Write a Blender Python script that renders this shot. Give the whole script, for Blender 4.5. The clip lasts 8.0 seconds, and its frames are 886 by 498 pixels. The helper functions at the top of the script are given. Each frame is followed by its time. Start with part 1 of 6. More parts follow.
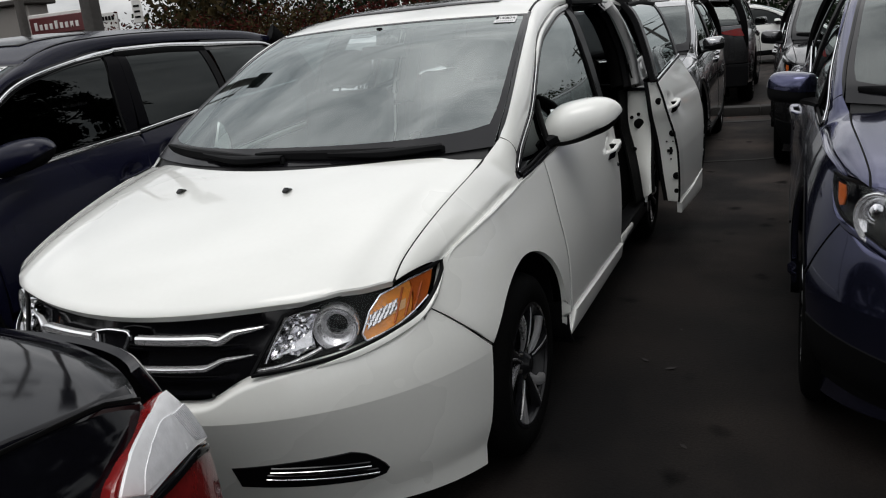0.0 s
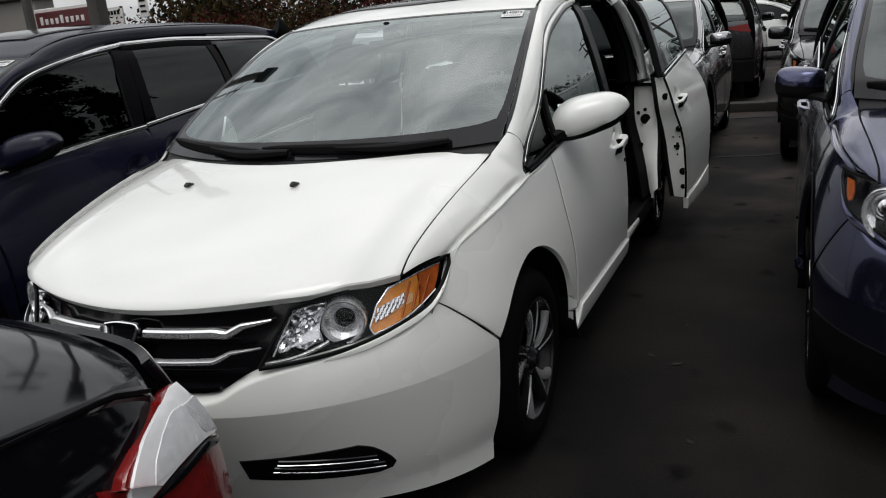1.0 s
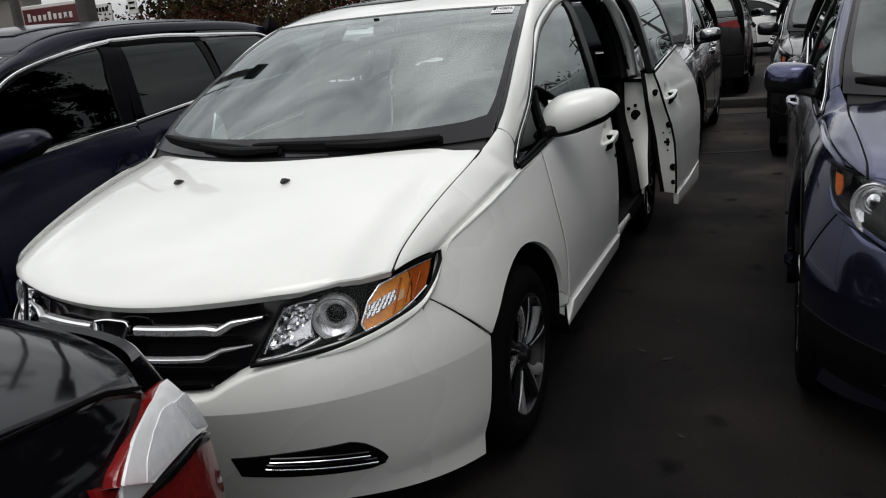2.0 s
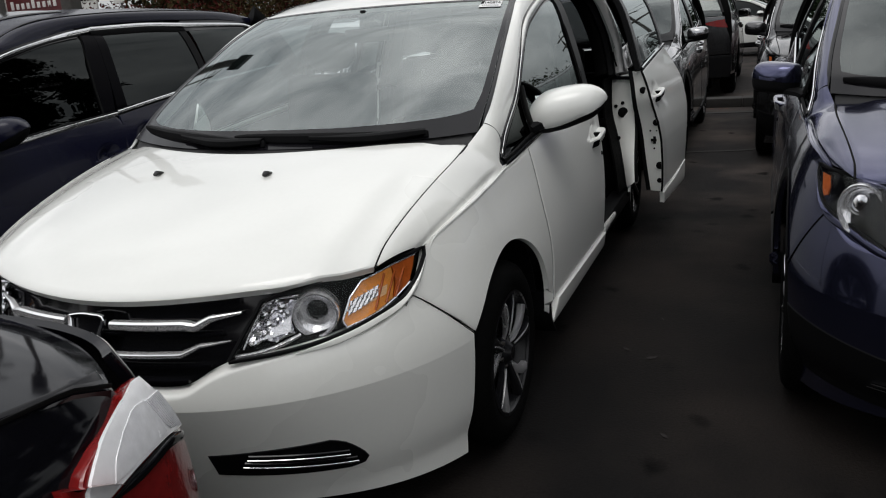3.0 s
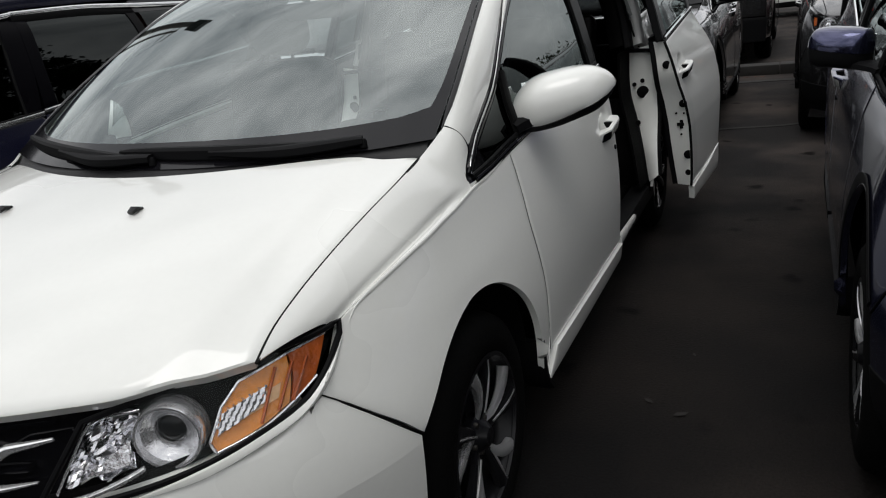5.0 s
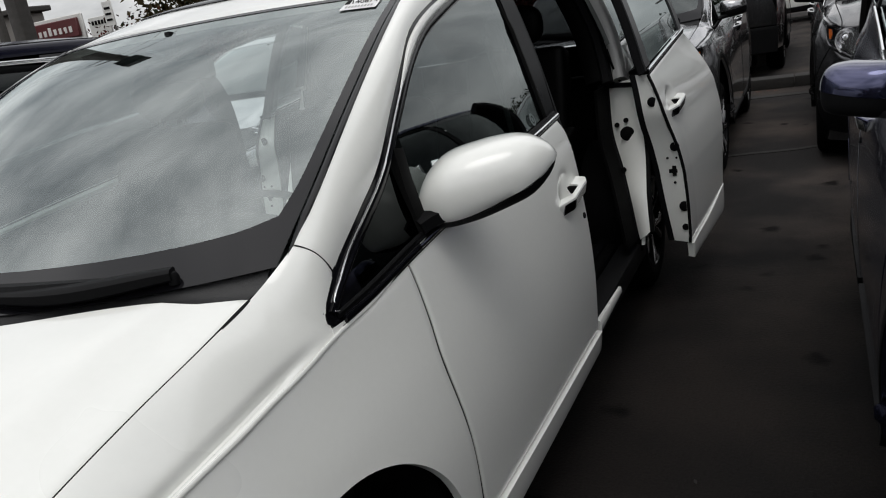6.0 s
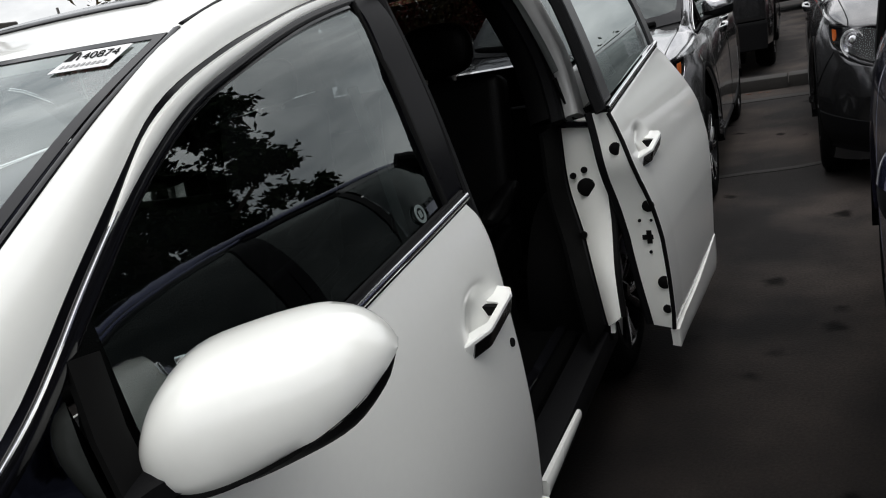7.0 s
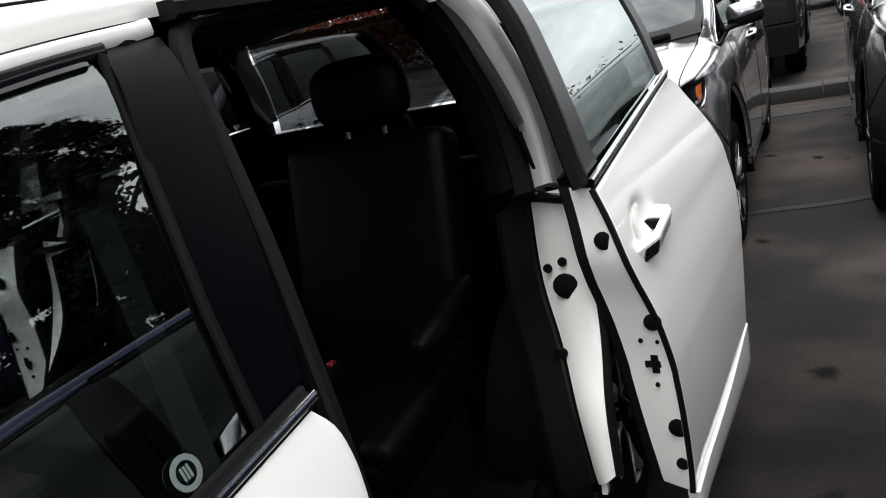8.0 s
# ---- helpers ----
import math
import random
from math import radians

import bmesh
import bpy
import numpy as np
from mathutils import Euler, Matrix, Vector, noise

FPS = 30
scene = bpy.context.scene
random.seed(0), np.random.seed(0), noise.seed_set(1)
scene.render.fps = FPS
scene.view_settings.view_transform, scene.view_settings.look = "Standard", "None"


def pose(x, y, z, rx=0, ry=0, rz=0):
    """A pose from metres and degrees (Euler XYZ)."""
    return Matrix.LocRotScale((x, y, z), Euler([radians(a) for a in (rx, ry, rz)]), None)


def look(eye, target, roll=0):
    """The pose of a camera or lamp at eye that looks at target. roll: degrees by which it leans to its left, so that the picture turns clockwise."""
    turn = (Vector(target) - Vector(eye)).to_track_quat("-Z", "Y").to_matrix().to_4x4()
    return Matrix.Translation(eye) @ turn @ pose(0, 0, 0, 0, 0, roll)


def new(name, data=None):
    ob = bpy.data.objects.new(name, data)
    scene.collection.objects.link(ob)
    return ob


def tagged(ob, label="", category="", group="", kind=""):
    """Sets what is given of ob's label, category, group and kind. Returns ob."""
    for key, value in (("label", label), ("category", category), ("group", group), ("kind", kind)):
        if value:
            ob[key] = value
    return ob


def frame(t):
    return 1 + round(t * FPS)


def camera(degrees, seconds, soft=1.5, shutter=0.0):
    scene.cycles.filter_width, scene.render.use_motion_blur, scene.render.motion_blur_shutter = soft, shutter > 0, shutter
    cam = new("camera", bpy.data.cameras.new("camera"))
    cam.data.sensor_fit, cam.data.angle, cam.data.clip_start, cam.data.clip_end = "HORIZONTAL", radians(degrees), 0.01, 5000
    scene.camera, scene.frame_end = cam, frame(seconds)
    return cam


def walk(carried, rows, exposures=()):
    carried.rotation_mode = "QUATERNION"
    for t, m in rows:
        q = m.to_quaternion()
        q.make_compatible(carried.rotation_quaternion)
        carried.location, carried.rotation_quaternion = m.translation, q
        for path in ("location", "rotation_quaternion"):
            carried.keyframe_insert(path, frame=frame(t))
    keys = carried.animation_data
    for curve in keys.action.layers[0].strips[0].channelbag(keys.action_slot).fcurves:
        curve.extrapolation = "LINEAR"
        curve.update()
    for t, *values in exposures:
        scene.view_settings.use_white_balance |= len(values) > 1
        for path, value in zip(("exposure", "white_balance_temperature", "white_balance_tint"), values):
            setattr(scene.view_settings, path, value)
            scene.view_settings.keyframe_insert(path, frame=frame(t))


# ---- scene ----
cam = camera(59.0, 8.0, soft=1.1)
PATH = [
    (0, (1.822, -1.518, 1.591), (1.028, 0.237, 1.052), -5.6),
    (0.5, (1.82, -1.522, 1.584), (1.026, 0.23, 1.037), -5.7),
    (1, (1.814, -1.524, 1.588), (1.01, 0.224, 1.039), -5.5),
    (1.5, (1.815, -1.526, 1.587), (1.025, 0.226, 1.034), -5.6),
    (3, (1.805, -1.49, 1.576), (1.056, 0.274, 1.004), -4.6),
    (3.5, (1.72, -1.376, 1.561), (1.031, 0.411, 0.988), -2.7),
    (4, (1.658, -1.229, 1.554), (0.972, 0.557, 0.971), -3.9),
    (4.2, (1.657, -1.129, 1.555), (0.94, 0.634, 0.94), -4.8),
    (5.3, (1.727, -0.456, 1.529), (0.904, 1.255, 0.901), -6.9),
    (5.5, (1.709, -0.305, 1.559), (0.901, 1.42, 0.951), -7.0),
    (6, (1.737, 0.14, 1.554), (0.868, 1.846, 0.977), -9.8),
    (6.5, (1.695, 0.61, 1.582), (0.727, 2.27, 1.028), -7.9),
    (7, (1.655, 1.137, 1.574), (0.798, 2.848, 0.992), -12.0),
    (7.5, (1.638, 1.623, 1.59), (0.702, 3.298, 1.027), -11.8),
    (8, (1.555, 2.047, 1.581), (0.65, 3.737, 1.011), -12.9),
]
walk(cam, [(t, look(eye, target, roll)) for t, eye, target, roll in PATH], [(0.0, 0.12), (5.5, 0.12), (6.5, 0.32), (7.0, 0.62), (7.5, 1.0), (8.0, 1.5)])

# ---- light: an overcast noon, broken cloud ----
def build_world():
    w = bpy.data.worlds.new("overcast_sky")
    scene.world = w
    w.use_nodes = True
    nt = w.node_tree
    n, l = nt.nodes, nt.links
    bg = n["Background"]
    sky = n.new("ShaderNodeTexSky")
    sky.sky_type, sky.sun_disc = "NISHITA", False
    sky.sun_elevation, sky.sun_rotation = radians(72), radians(198)
    sky.air_density, sky.dust_density = 1.0, 2.0
    tc = n.new("ShaderNodeTexCoord")
    mp = n.new("ShaderNodeMapping")
    mp.inputs["Scale"].default_value = (1.0, 1.0, 2.2)
    no = n.new("ShaderNodeTexNoise")
    no.inputs["Scale"].default_value, no.inputs["Detail"].default_value = 2.1, 7.0
    no.inputs["Roughness"].default_value = 0.58
    no.inputs["Distortion"].default_value = 0.5
    cr = n.new("ShaderNodeValToRGB")
    cr.color_ramp.elements[0].position, cr.color_ramp.elements[0].color = 0.33, (0.31, 0.33, 0.345, 1)
    cr.color_ramp.elements[1].position, cr.color_ramp.elements[1].color = 0.66, (1.0, 1.0, 1.0, 1)
    # an overcast sky is brighter overhead than at the skyline
    sep = n.new("ShaderNodeSeparateXYZ")
    up = n.new("ShaderNodeMapRange")
    up.inputs["From Min"].default_value, up.inputs["From Max"].default_value = 0.0, 1.0
    up.inputs["To Min"].default_value, up.inputs["To Max"].default_value = 0.62, 1.18
    l.new(tc.outputs["Generated"], sep.inputs[0])
    l.new(sep.outputs["Z"], up.inputs["Value"])
    dome = n.new("ShaderNodeVectorMath")
    dome.operation = "SCALE"
    mul = n.new("ShaderNodeMix")
    mul.data_type, mul.blend_type = "RGBA", "MULTIPLY"
    mul.inputs["Factor"].default_value = 1.0
    mul.inputs[7].default_value = (CLOUD, CLOUD * 0.99, CLOUD * 0.99, 1)
    mix = n.new("ShaderNodeMix")
    mix.data_type = "RGBA"
    mix.inputs["Factor"].default_value = 0.9
    l.new(tc.outputs["Generated"], mp.inputs["Vector"])
    l.new(mp.outputs["Vector"], no.inputs["Vector"])
    l.new(no.outputs["Fac"], cr.inputs["Fac"])
    l.new(cr.outputs["Color"], dome.inputs[0])
    l.new(up.outputs["Result"], dome.inputs["Scale"])
    l.new(dome.outputs["Vector"], mul.inputs[6])
    l.new(sky.outputs["Color"], mix.inputs[6])
    l.new(mul.outputs[2], mix.inputs[7])
    l.new(mix.outputs[2], bg.inputs["Color"])
    bg.inputs["Strength"].default_value = 0.1


CLOUD = 14.6
build_world()
sun = new("sun", bpy.data.lights.new("sun", "SUN"))
sun.data.energy, sun.data.angle, sun.data.color = 0.6, radians(30), (1.0, 0.98, 0.95)
sun.matrix_world = look((0, 0, 30), (-3, 9, 0))


# ---- materials ----
def mat(name, base, rough=0.5, metal=0.0, coat=0.0, grain=0.0, scale=40.0, bump=0.0, spread=0.12, big=1.5, spec=0.5):
    """Principled with colour, roughness and relief varied at two scales."""
    m = bpy.data.materials.new(name)
    m.use_nodes = True
    nt = m.node_tree
    n, l = nt.nodes, nt.links
    p = n["Principled BSDF"]
    p.inputs["Base Color"].default_value = (*base, 1)
    p.inputs["Roughness"].default_value = rough
    p.inputs["Metallic"].default_value = metal
    p.inputs["Coat Weight"].default_value = coat
    p.inputs["Coat Roughness"].default_value = 0.03
    p.inputs["Specular IOR Level"].default_value = spec
    if grain or bump:
        tc = n.new("ShaderNodeTexCoord")
        fine = n.new("ShaderNodeTexNoise")
        fine.inputs["Scale"].default_value, fine.inputs["Detail"].default_value = scale, 5.0
        wide = n.new("ShaderNodeTexNoise")
        wide.inputs["Scale"].default_value, wide.inputs["Detail"].default_value = big, 4.0
        l.new(tc.outputs["Object"], fine.inputs["Vector"])
        l.new(tc.outputs["Object"], wide.inputs["Vector"])
        add = n.new("ShaderNodeMath")
        l.new(fine.outputs["Fac"], add.inputs[0])
        l.new(wide.outputs["Fac"], add.inputs[1])
        rng = n.new("ShaderNodeMapRange")
        rng.inputs["From Min"].default_value, rng.inputs["From Max"].default_value = 0.6, 1.4
        rng.inputs["To Min"].default_value, rng.inputs["To Max"].default_value = 1 - grain, 1 + grain
        l.new(add.outputs[0], rng.inputs["Value"])
        vm = n.new("ShaderNodeVectorMath")
        vm.operation = "SCALE"
        vm.inputs[0].default_value = base
        l.new(rng.outputs["Result"], vm.inputs["Scale"])
        l.new(vm.outputs["Vector"], p.inputs["Base Color"])
        rr = n.new("ShaderNodeMapRange")
        rr.inputs["From Min"].default_value, rr.inputs["From Max"].default_value = 0.3, 0.7
        rr.inputs["To Min"].default_value, rr.inputs["To Max"].default_value = max(0.02, rough - spread), min(1, rough + spread)
        l.new(wide.outputs["Fac"], rr.inputs["Value"])
        l.new(rr.outputs["Result"], p.inputs["Roughness"])
        if bump:
            b = n.new("ShaderNodeBump")
            b.inputs["Strength"].default_value, b.inputs["Distance"].default_value = bump, 0.01
            l.new(fine.outputs["Fac"], b.inputs["Height"])
            l.new(b.outputs["Normal"], p.inputs["Normal"])
    return m


PANES = {}


def glass(name, tint, gloss=0.012, boost=1.0):
    """A pane: tinted see-through, mirroring the sky more at a flat angle. Its inner face is clear."""
    m = bpy.data.materials.new(name)
    m.use_nodes = True
    nt = m.node_tree
    n, l = nt.nodes, nt.links
    n.remove(n["Principled BSDF"])
    tr = n.new("ShaderNodeBsdfTransparent")
    tr.inputs["Color"].default_value = (*tint, 1)
    gl = n.new("ShaderNodeBsdfGlossy")
    gl.inputs["Roughness"].default_value = gloss
    gl.inputs["Color"].default_value = (0.93, 1.0, 0.99, 1)
    lw = n.new("ShaderNodeLayerWeight")
    lw.inputs["Blend"].default_value = 0.5
    pw = n.new("ShaderNodeMath")
    pw.operation = "POWER"
    pw.inputs[1].default_value = 5.0
    mu = n.new("ShaderNodeMath")
    mu.operation, mu.use_clamp = "MULTIPLY_ADD", True
    mu.inputs[1].default_value, mu.inputs[2].default_value = 1 - 0.045 * boost, 0.045 * boost
    mx = n.new("ShaderNodeMixShader")
    l.new(lw.outputs["Facing"], pw.inputs[0])
    l.new(pw.outputs[0], mu.inputs[0])
    l.new(mu.outputs[0], mx.inputs["Fac"])
    l.new(tr.outputs[0], mx.inputs[1])
    l.new(gl.outputs[0], mx.inputs[2])
    l.new(mx.outputs[0], n["Material Output"].inputs["Surface"])
    clear = bpy.data.materials.get("clear_inner_face")
    if not clear:
        clear = bpy.data.materials.new("clear_inner_face")
        clear.use_nodes = True
        cn = clear.node_tree.nodes
        cn.remove(cn["Principled BSDF"])
        clear.node_tree.links.new(cn.new("ShaderNodeBsdfTransparent").outputs[0], cn["Material Output"].inputs["Surface"])
    PANES[name] = clear
    return m


WHITE = mat("white_pearl_paint", (0.82, 0.825, 0.785), 0.30, 0, 1.0, 0.015, 60, 0, 0.06, 0.9)
NAVY = mat("navy_metallic_paint", (0.005, 0.0055, 0.018), 0.25, 0.1, 0.16, 0.1, 900, 0, 0.05, 0.8, spec=0.25)
BLUE = mat("slate_blue_metallic_paint", (0.060, 0.064, 0.125), 0.16, 0.9, 0.7, 0.1, 900, 0, 0.04, 0.8)
BLACK = mat("black_paint", (0.003, 0.003, 0.0045), 0.07, 0.0, 0.0, 0.1, 900, 0, 0.03, 0.8, spec=0.3)
SILVER = mat("silver_metallic_paint", (0.40, 0.40, 0.41), 0.17, 0.9, 1.0, 0.06, 900, 0, 0.05, 0.8)
GREY = mat("graphite_metallic_paint", (0.075, 0.075, 0.078), 0.17, 0.85, 0.8, 0.08, 900, 0, 0.05, 0.8)
MAROON = mat("dark_plum_paint", (0.035, 0.012, 0.016), 0.28, 0.3, 1.0, 0.08, 900, 0, 0.05, 0.8)
TRIM = mat("matte_black_plastic", (0.004, 0.004, 0.0045), 0.6, 0, 0, 0.2, 300, 0.08, spec=0.10)
PILLAR = mat("satin_black_pillar_film", (0.0015, 0.0014, 0.0024), 0.3, 0, 0, 0.1, 300, 0.02, 0.05, spec=0.04)
# lighter copy of the satin black: the sky's sheen is put into the colour
FRAME = mat("sky_sheen_frame_film", (0.018, 0.018, 0.02), 0.4, 0, 0, 0.1, 300, 0.02, 0.05, spec=0.3)
BAR = mat("bright_chrome_bar", (0.93, 0.93, 0.94), 0.2, 0.75, 0, 0.03, 60, 0, 0.05)
GLOSS = mat("gloss_black_plastic", (0.004, 0.004, 0.005), 0.1, 0, 0.0, 0.1, 60, 0, 0.04, spec=0.3)
BOWL = mat("bright_lamp_bowl", (0.88, 0.88, 0.90), 0.16, 0.75, 0.4, 0.12, 60, 0.25, 0.08, 20)
BRIGHT = mat("bright_polished_trim", (0.93, 0.93, 0.94), 0.14, 0.9, 0, 0.03, 60, 0, 0.04)
AMBER_DEEP = mat("deep_amber_lens", (0.42, 0.09, 0.015), 0.14, 0, 0.6, 0.25, 70, 0.3, 0.06, 14)
COWL = mat("grey_black_cowl_plastic", (0.007, 0.007, 0.008), 0.6, 0, 0, 0.25, 250, 0.15)
RUBBER = mat("tyre_rubber", (0.0022, 0.0022, 0.0022), 0.85, 0, 0, 0.25, 120, 0.2, spec=0.06)
CHROME = mat("chrome", (0.86, 0.87, 0.88), 0.13, 1.0, 0, 0.03, 90, 0, 0.03)
ALLOY = mat("machined_alloy", (0.80, 0.80, 0.81), 0.3, 0.8, 0, 0.06, 300, 0.02, 0.06)
BULB = mat("pale_amber_bulb_cover", (0.80, 0.50, 0.26), 0.25, 0, 0.5, 0.2, 90, 0.3, 0.06, 14)
DARKALLOY = mat("black_painted_alloy", (0.006, 0.006, 0.007), 0.3, 0, 0, 0.1, 200, spec=0.25)
STEEL = mat("brake_steel", (0.16, 0.15, 0.14), 0.45, 1.0, 0, 0.2, 200)
REFLECTOR = mat("lamp_reflector", (0.86, 0.86, 0.89), 0.12, 1.0, 0, 0.08, 45, 0.2, 0.06)
AMBER = mat("amber_lens", (0.80, 0.29, 0.045), 0.14, 0, 0.6, 0.25, 70, 0.3, 0.06, 14)
RED = mat("red_lens", (0.20, 0.008, 0.008), 0.1, 0, 0.8, 0.25, 60, 0.15, 0.05, 12)
CLEARWHITE = mat("white_lamp_diffuser", (0.95, 0.95, 0.96), 0.15, 0.0, 1.0, 0.1, 30, 0.2, 0.05, 8)
# dark cabin stuffs taken near black: the cabin's deep shade is in the colour
LEATHER = mat("shaded_black_leather", (0.0009, 0.00085, 0.00085), 0.42, 0, 0, 0.25, 220, 0.25, spec=0.06)
CARPET = mat("shaded_dark_carpet", (0.0014, 0.0014, 0.0015), 0.95, 0, 0, 0.35, 400, 0.4, spec=0.05)
LINING = mat("shaded_cabin_trim", (0.0008, 0.0008, 0.0009), 0.7, 0, 0, 0.2, 250, 0.15, spec=0.05)
# white body paint with the doorway's shade in it; also the sticker's grey print
MIDGREY = mat("shaded_white_and_print_grey", (0.32, 0.32, 0.315), 0.4, 0, 0.4, 0.05, 60, 0, 0.05)
PAPER = mat("white_sticker_paper", (0.8, 0.8, 0.8), 0.5, 0, 0, 0.04, 50)
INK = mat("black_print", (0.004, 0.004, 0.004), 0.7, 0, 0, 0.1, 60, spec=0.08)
BELT = mat("grey_seatbelt_web", (0.045, 0.058, 0.055), 0.8, 0, 0, 0.2, 600, 0.2)
SCREEN = glass("windscreen_glass", (0.78, 0.87, 0.85), 0.012, 5.1)
SIDEGLASS = glass("side_glass", (0.29, 0.33, 0.325), 0.01, 2.7)
PRIVACY = glass("privacy_glass", (0.12, 0.126, 0.13), 0.01, 1.8)
QUARTER = glass("dark_quarter_glass", (0.01, 0.0105, 0.011), 0.01, 0.5)
SCREEN_DIM = glass("neighbour_windscreen_glass", (0.14, 0.155, 0.155), 0.015, 2.2)
NAVY_GLASS = glass("neighbour_side_glass", (0.03, 0.031, 0.033), 0.012, 0.6)
LENS = glass("lamp_lens", (0.94, 0.94, 0.94), 0.01, 0.25)


# ---- mesh helpers ----
WARP = [None]


def part(name, geo, material, parent, label="", smooth=38):
    """Links verts and faces as one mesh under a thing or under a part."""
    verts, faces = geo
    if WARP[0]:
        verts = [WARP[0](*v) for v in verts]
    me = bpy.data.meshes.new(name)
    me.from_pydata([tuple(map(float, v)) for v in verts], [], [tuple(map(int, f)) for f in faces])
    bm = bmesh.new()
    bm.from_mesh(me)
    bmesh.ops.recalc_face_normals(bm, faces=bm.faces)
    bm.to_mesh(me)
    bm.free()
    me.shade_smooth()
    me.set_sharp_from_angle(angle=radians(smooth))
    me.materials.append(material)
    if material.name in PANES:
        me.materials.append(PANES[material.name])
        outer = len(verts) // 2
        for p in me.polygons:
            p.material_index = 0 if max(p.vertices) < outer else 1
    ob = new(name, me)
    if parent:
        ob.parent = parent
    if label:
        tagged(ob, label)
    return ob


def join(*geos):
    verts, faces = [], []
    for v, f in geos:
        k = len(verts)
        verts += [tuple(p) for p in v]
        faces += [tuple(i + k for i in q) for q in f]
    return verts, faces


def moved(geo, m):
    return [tuple(m @ Vector(v)) for v in geo[0]], geo[1]


def cat(pts, n):
    """n samples, evenly by length, of a smooth curve through pts."""
    p = np.array(pts, float)
    if len(p) == 2:
        return p[0] + (p[1] - p[0]) * np.linspace(0, 1, n)[:, None]
    e = np.vstack([2 * p[0] - p[1], p, 2 * p[-1] - p[-2]])
    k = np.linalg.norm(np.diff(e, axis=0), axis=1) ** 0.5 + 1e-6
    out = []
    for i in range(1, len(e) - 2):
        t0, t1, t2, t3 = 0, k[i - 1], k[i - 1] + k[i], k[i - 1] + k[i] + k[i + 1]
        for t in np.linspace(t1, t2, 14, endpoint=i == len(e) - 3):
            a1 = (t1 - t) / (t1 - t0) * e[i - 1] + (t - t0) / (t1 - t0) * e[i]
            a2 = (t2 - t) / (t2 - t1) * e[i] + (t - t1) / (t2 - t1) * e[i + 1]
            a3 = (t3 - t) / (t3 - t2) * e[i + 1] + (t - t2) / (t3 - t2) * e[i + 2]
            b1 = (t2 - t) / (t2 - t0) * a1 + (t - t0) / (t2 - t0) * a2
            b2 = (t3 - t) / (t3 - t1) * a2 + (t - t1) / (t3 - t1) * a3
            out.append((t2 - t) / (t2 - t1) * b1 + (t - t1) / (t2 - t1) * b2)
    out = np.array(out)
    d = np.r_[0, np.cumsum(np.linalg.norm(np.diff(out, axis=0), axis=1))]
    s = np.linspace(0, d[-1], n)
    return np.stack([np.interp(s, d, out[:, j]) for j in range(out.shape[1])], 1)


def steps(n):
    """Even steps with one close to either end, for a rolled edge."""
    return np.r_[0, 0.006, np.linspace(0, 1, n)[1:-1], 0.994, 1]


def coons(bottom, right, top, left, nu, nv):
    u, v = steps(nu), steps(nv)
    b, t, l, r = cat(bottom, 200), cat(top, 200), cat(left, 200), cat(right, 200)
    pick = lambda c, s: np.stack([np.interp(s, np.linspace(0, 1, 200), c[:, j]) for j in range(c.shape[1])], 1)
    B, T, L, R = pick(b, u), pick(t, u), pick(l, v), pick(r, v)
    U, V = u[None, :, None], v[:, None, None]
    g = (1 - V) * B[None] + V * T[None] + (1 - U) * L[:, None] + U * R[:, None]
    g = g - ((1 - U) * (1 - V) * B[0] + U * (1 - V) * B[-1] + (1 - U) * V * T[0] + U * V * T[-1])
    return g


def shell(g, thick, out, roll=0.002):
    """A sheet of some thickness from a grid of points; out: a way that its outer side faces."""
    nv, nu, _ = g.shape
    du, dv = np.gradient(g, axis=1), np.gradient(g, axis=0)
    n = np.cross(du, dv)
    n /= np.linalg.norm(n, axis=2, keepdims=True) + 1e-12
    if (n.reshape(-1, 3) @ np.array(out, float)).mean() < 0:
        n = -n
    o = g.copy()
    edge = np.ones((nv, nu, 1))
    edge[1:-1, 1:-1] = 0
    o -= n * roll * edge
    inner = g - n * thick
    verts = [tuple(p) for p in o.reshape(-1, 3)] + [tuple(p) for p in inner.reshape(-1, 3)]
    k = nv * nu
    faces = []
    for j in range(nv - 1):
        for i in range(nu - 1):
            a = j * nu + i
            faces += [(a, a + 1, a + nu + 1, a + nu), (k + a, k + a + nu, k + a + nu + 1, k + a + 1)]
    ring = [i for i in range(nu)] + [j * nu + nu - 1 for j in range(1, nv)] + [(nv - 1) * nu + i for i in range(nu - 2, -1, -1)] + [j * nu for j in range(nv - 2, 0, -1)]
    for a, b in zip(ring, ring[1:] + ring[:1]):
        faces.append((a, k + a, k + b, b))
    return verts, faces


def sheet(lift, bottom, right, top, left, nu=24, nv=16, thick=0.006, out=(1, 0, 0), roll=0.002):
    """A panel: four edges in the plane of a surface's own coordinates, lifted onto it."""
    g = coons(bottom, right, top, left, nu, nv)
    p = np.array([[lift(*q) for q in row] for row in g])
    return shell(p, thick, out, roll)


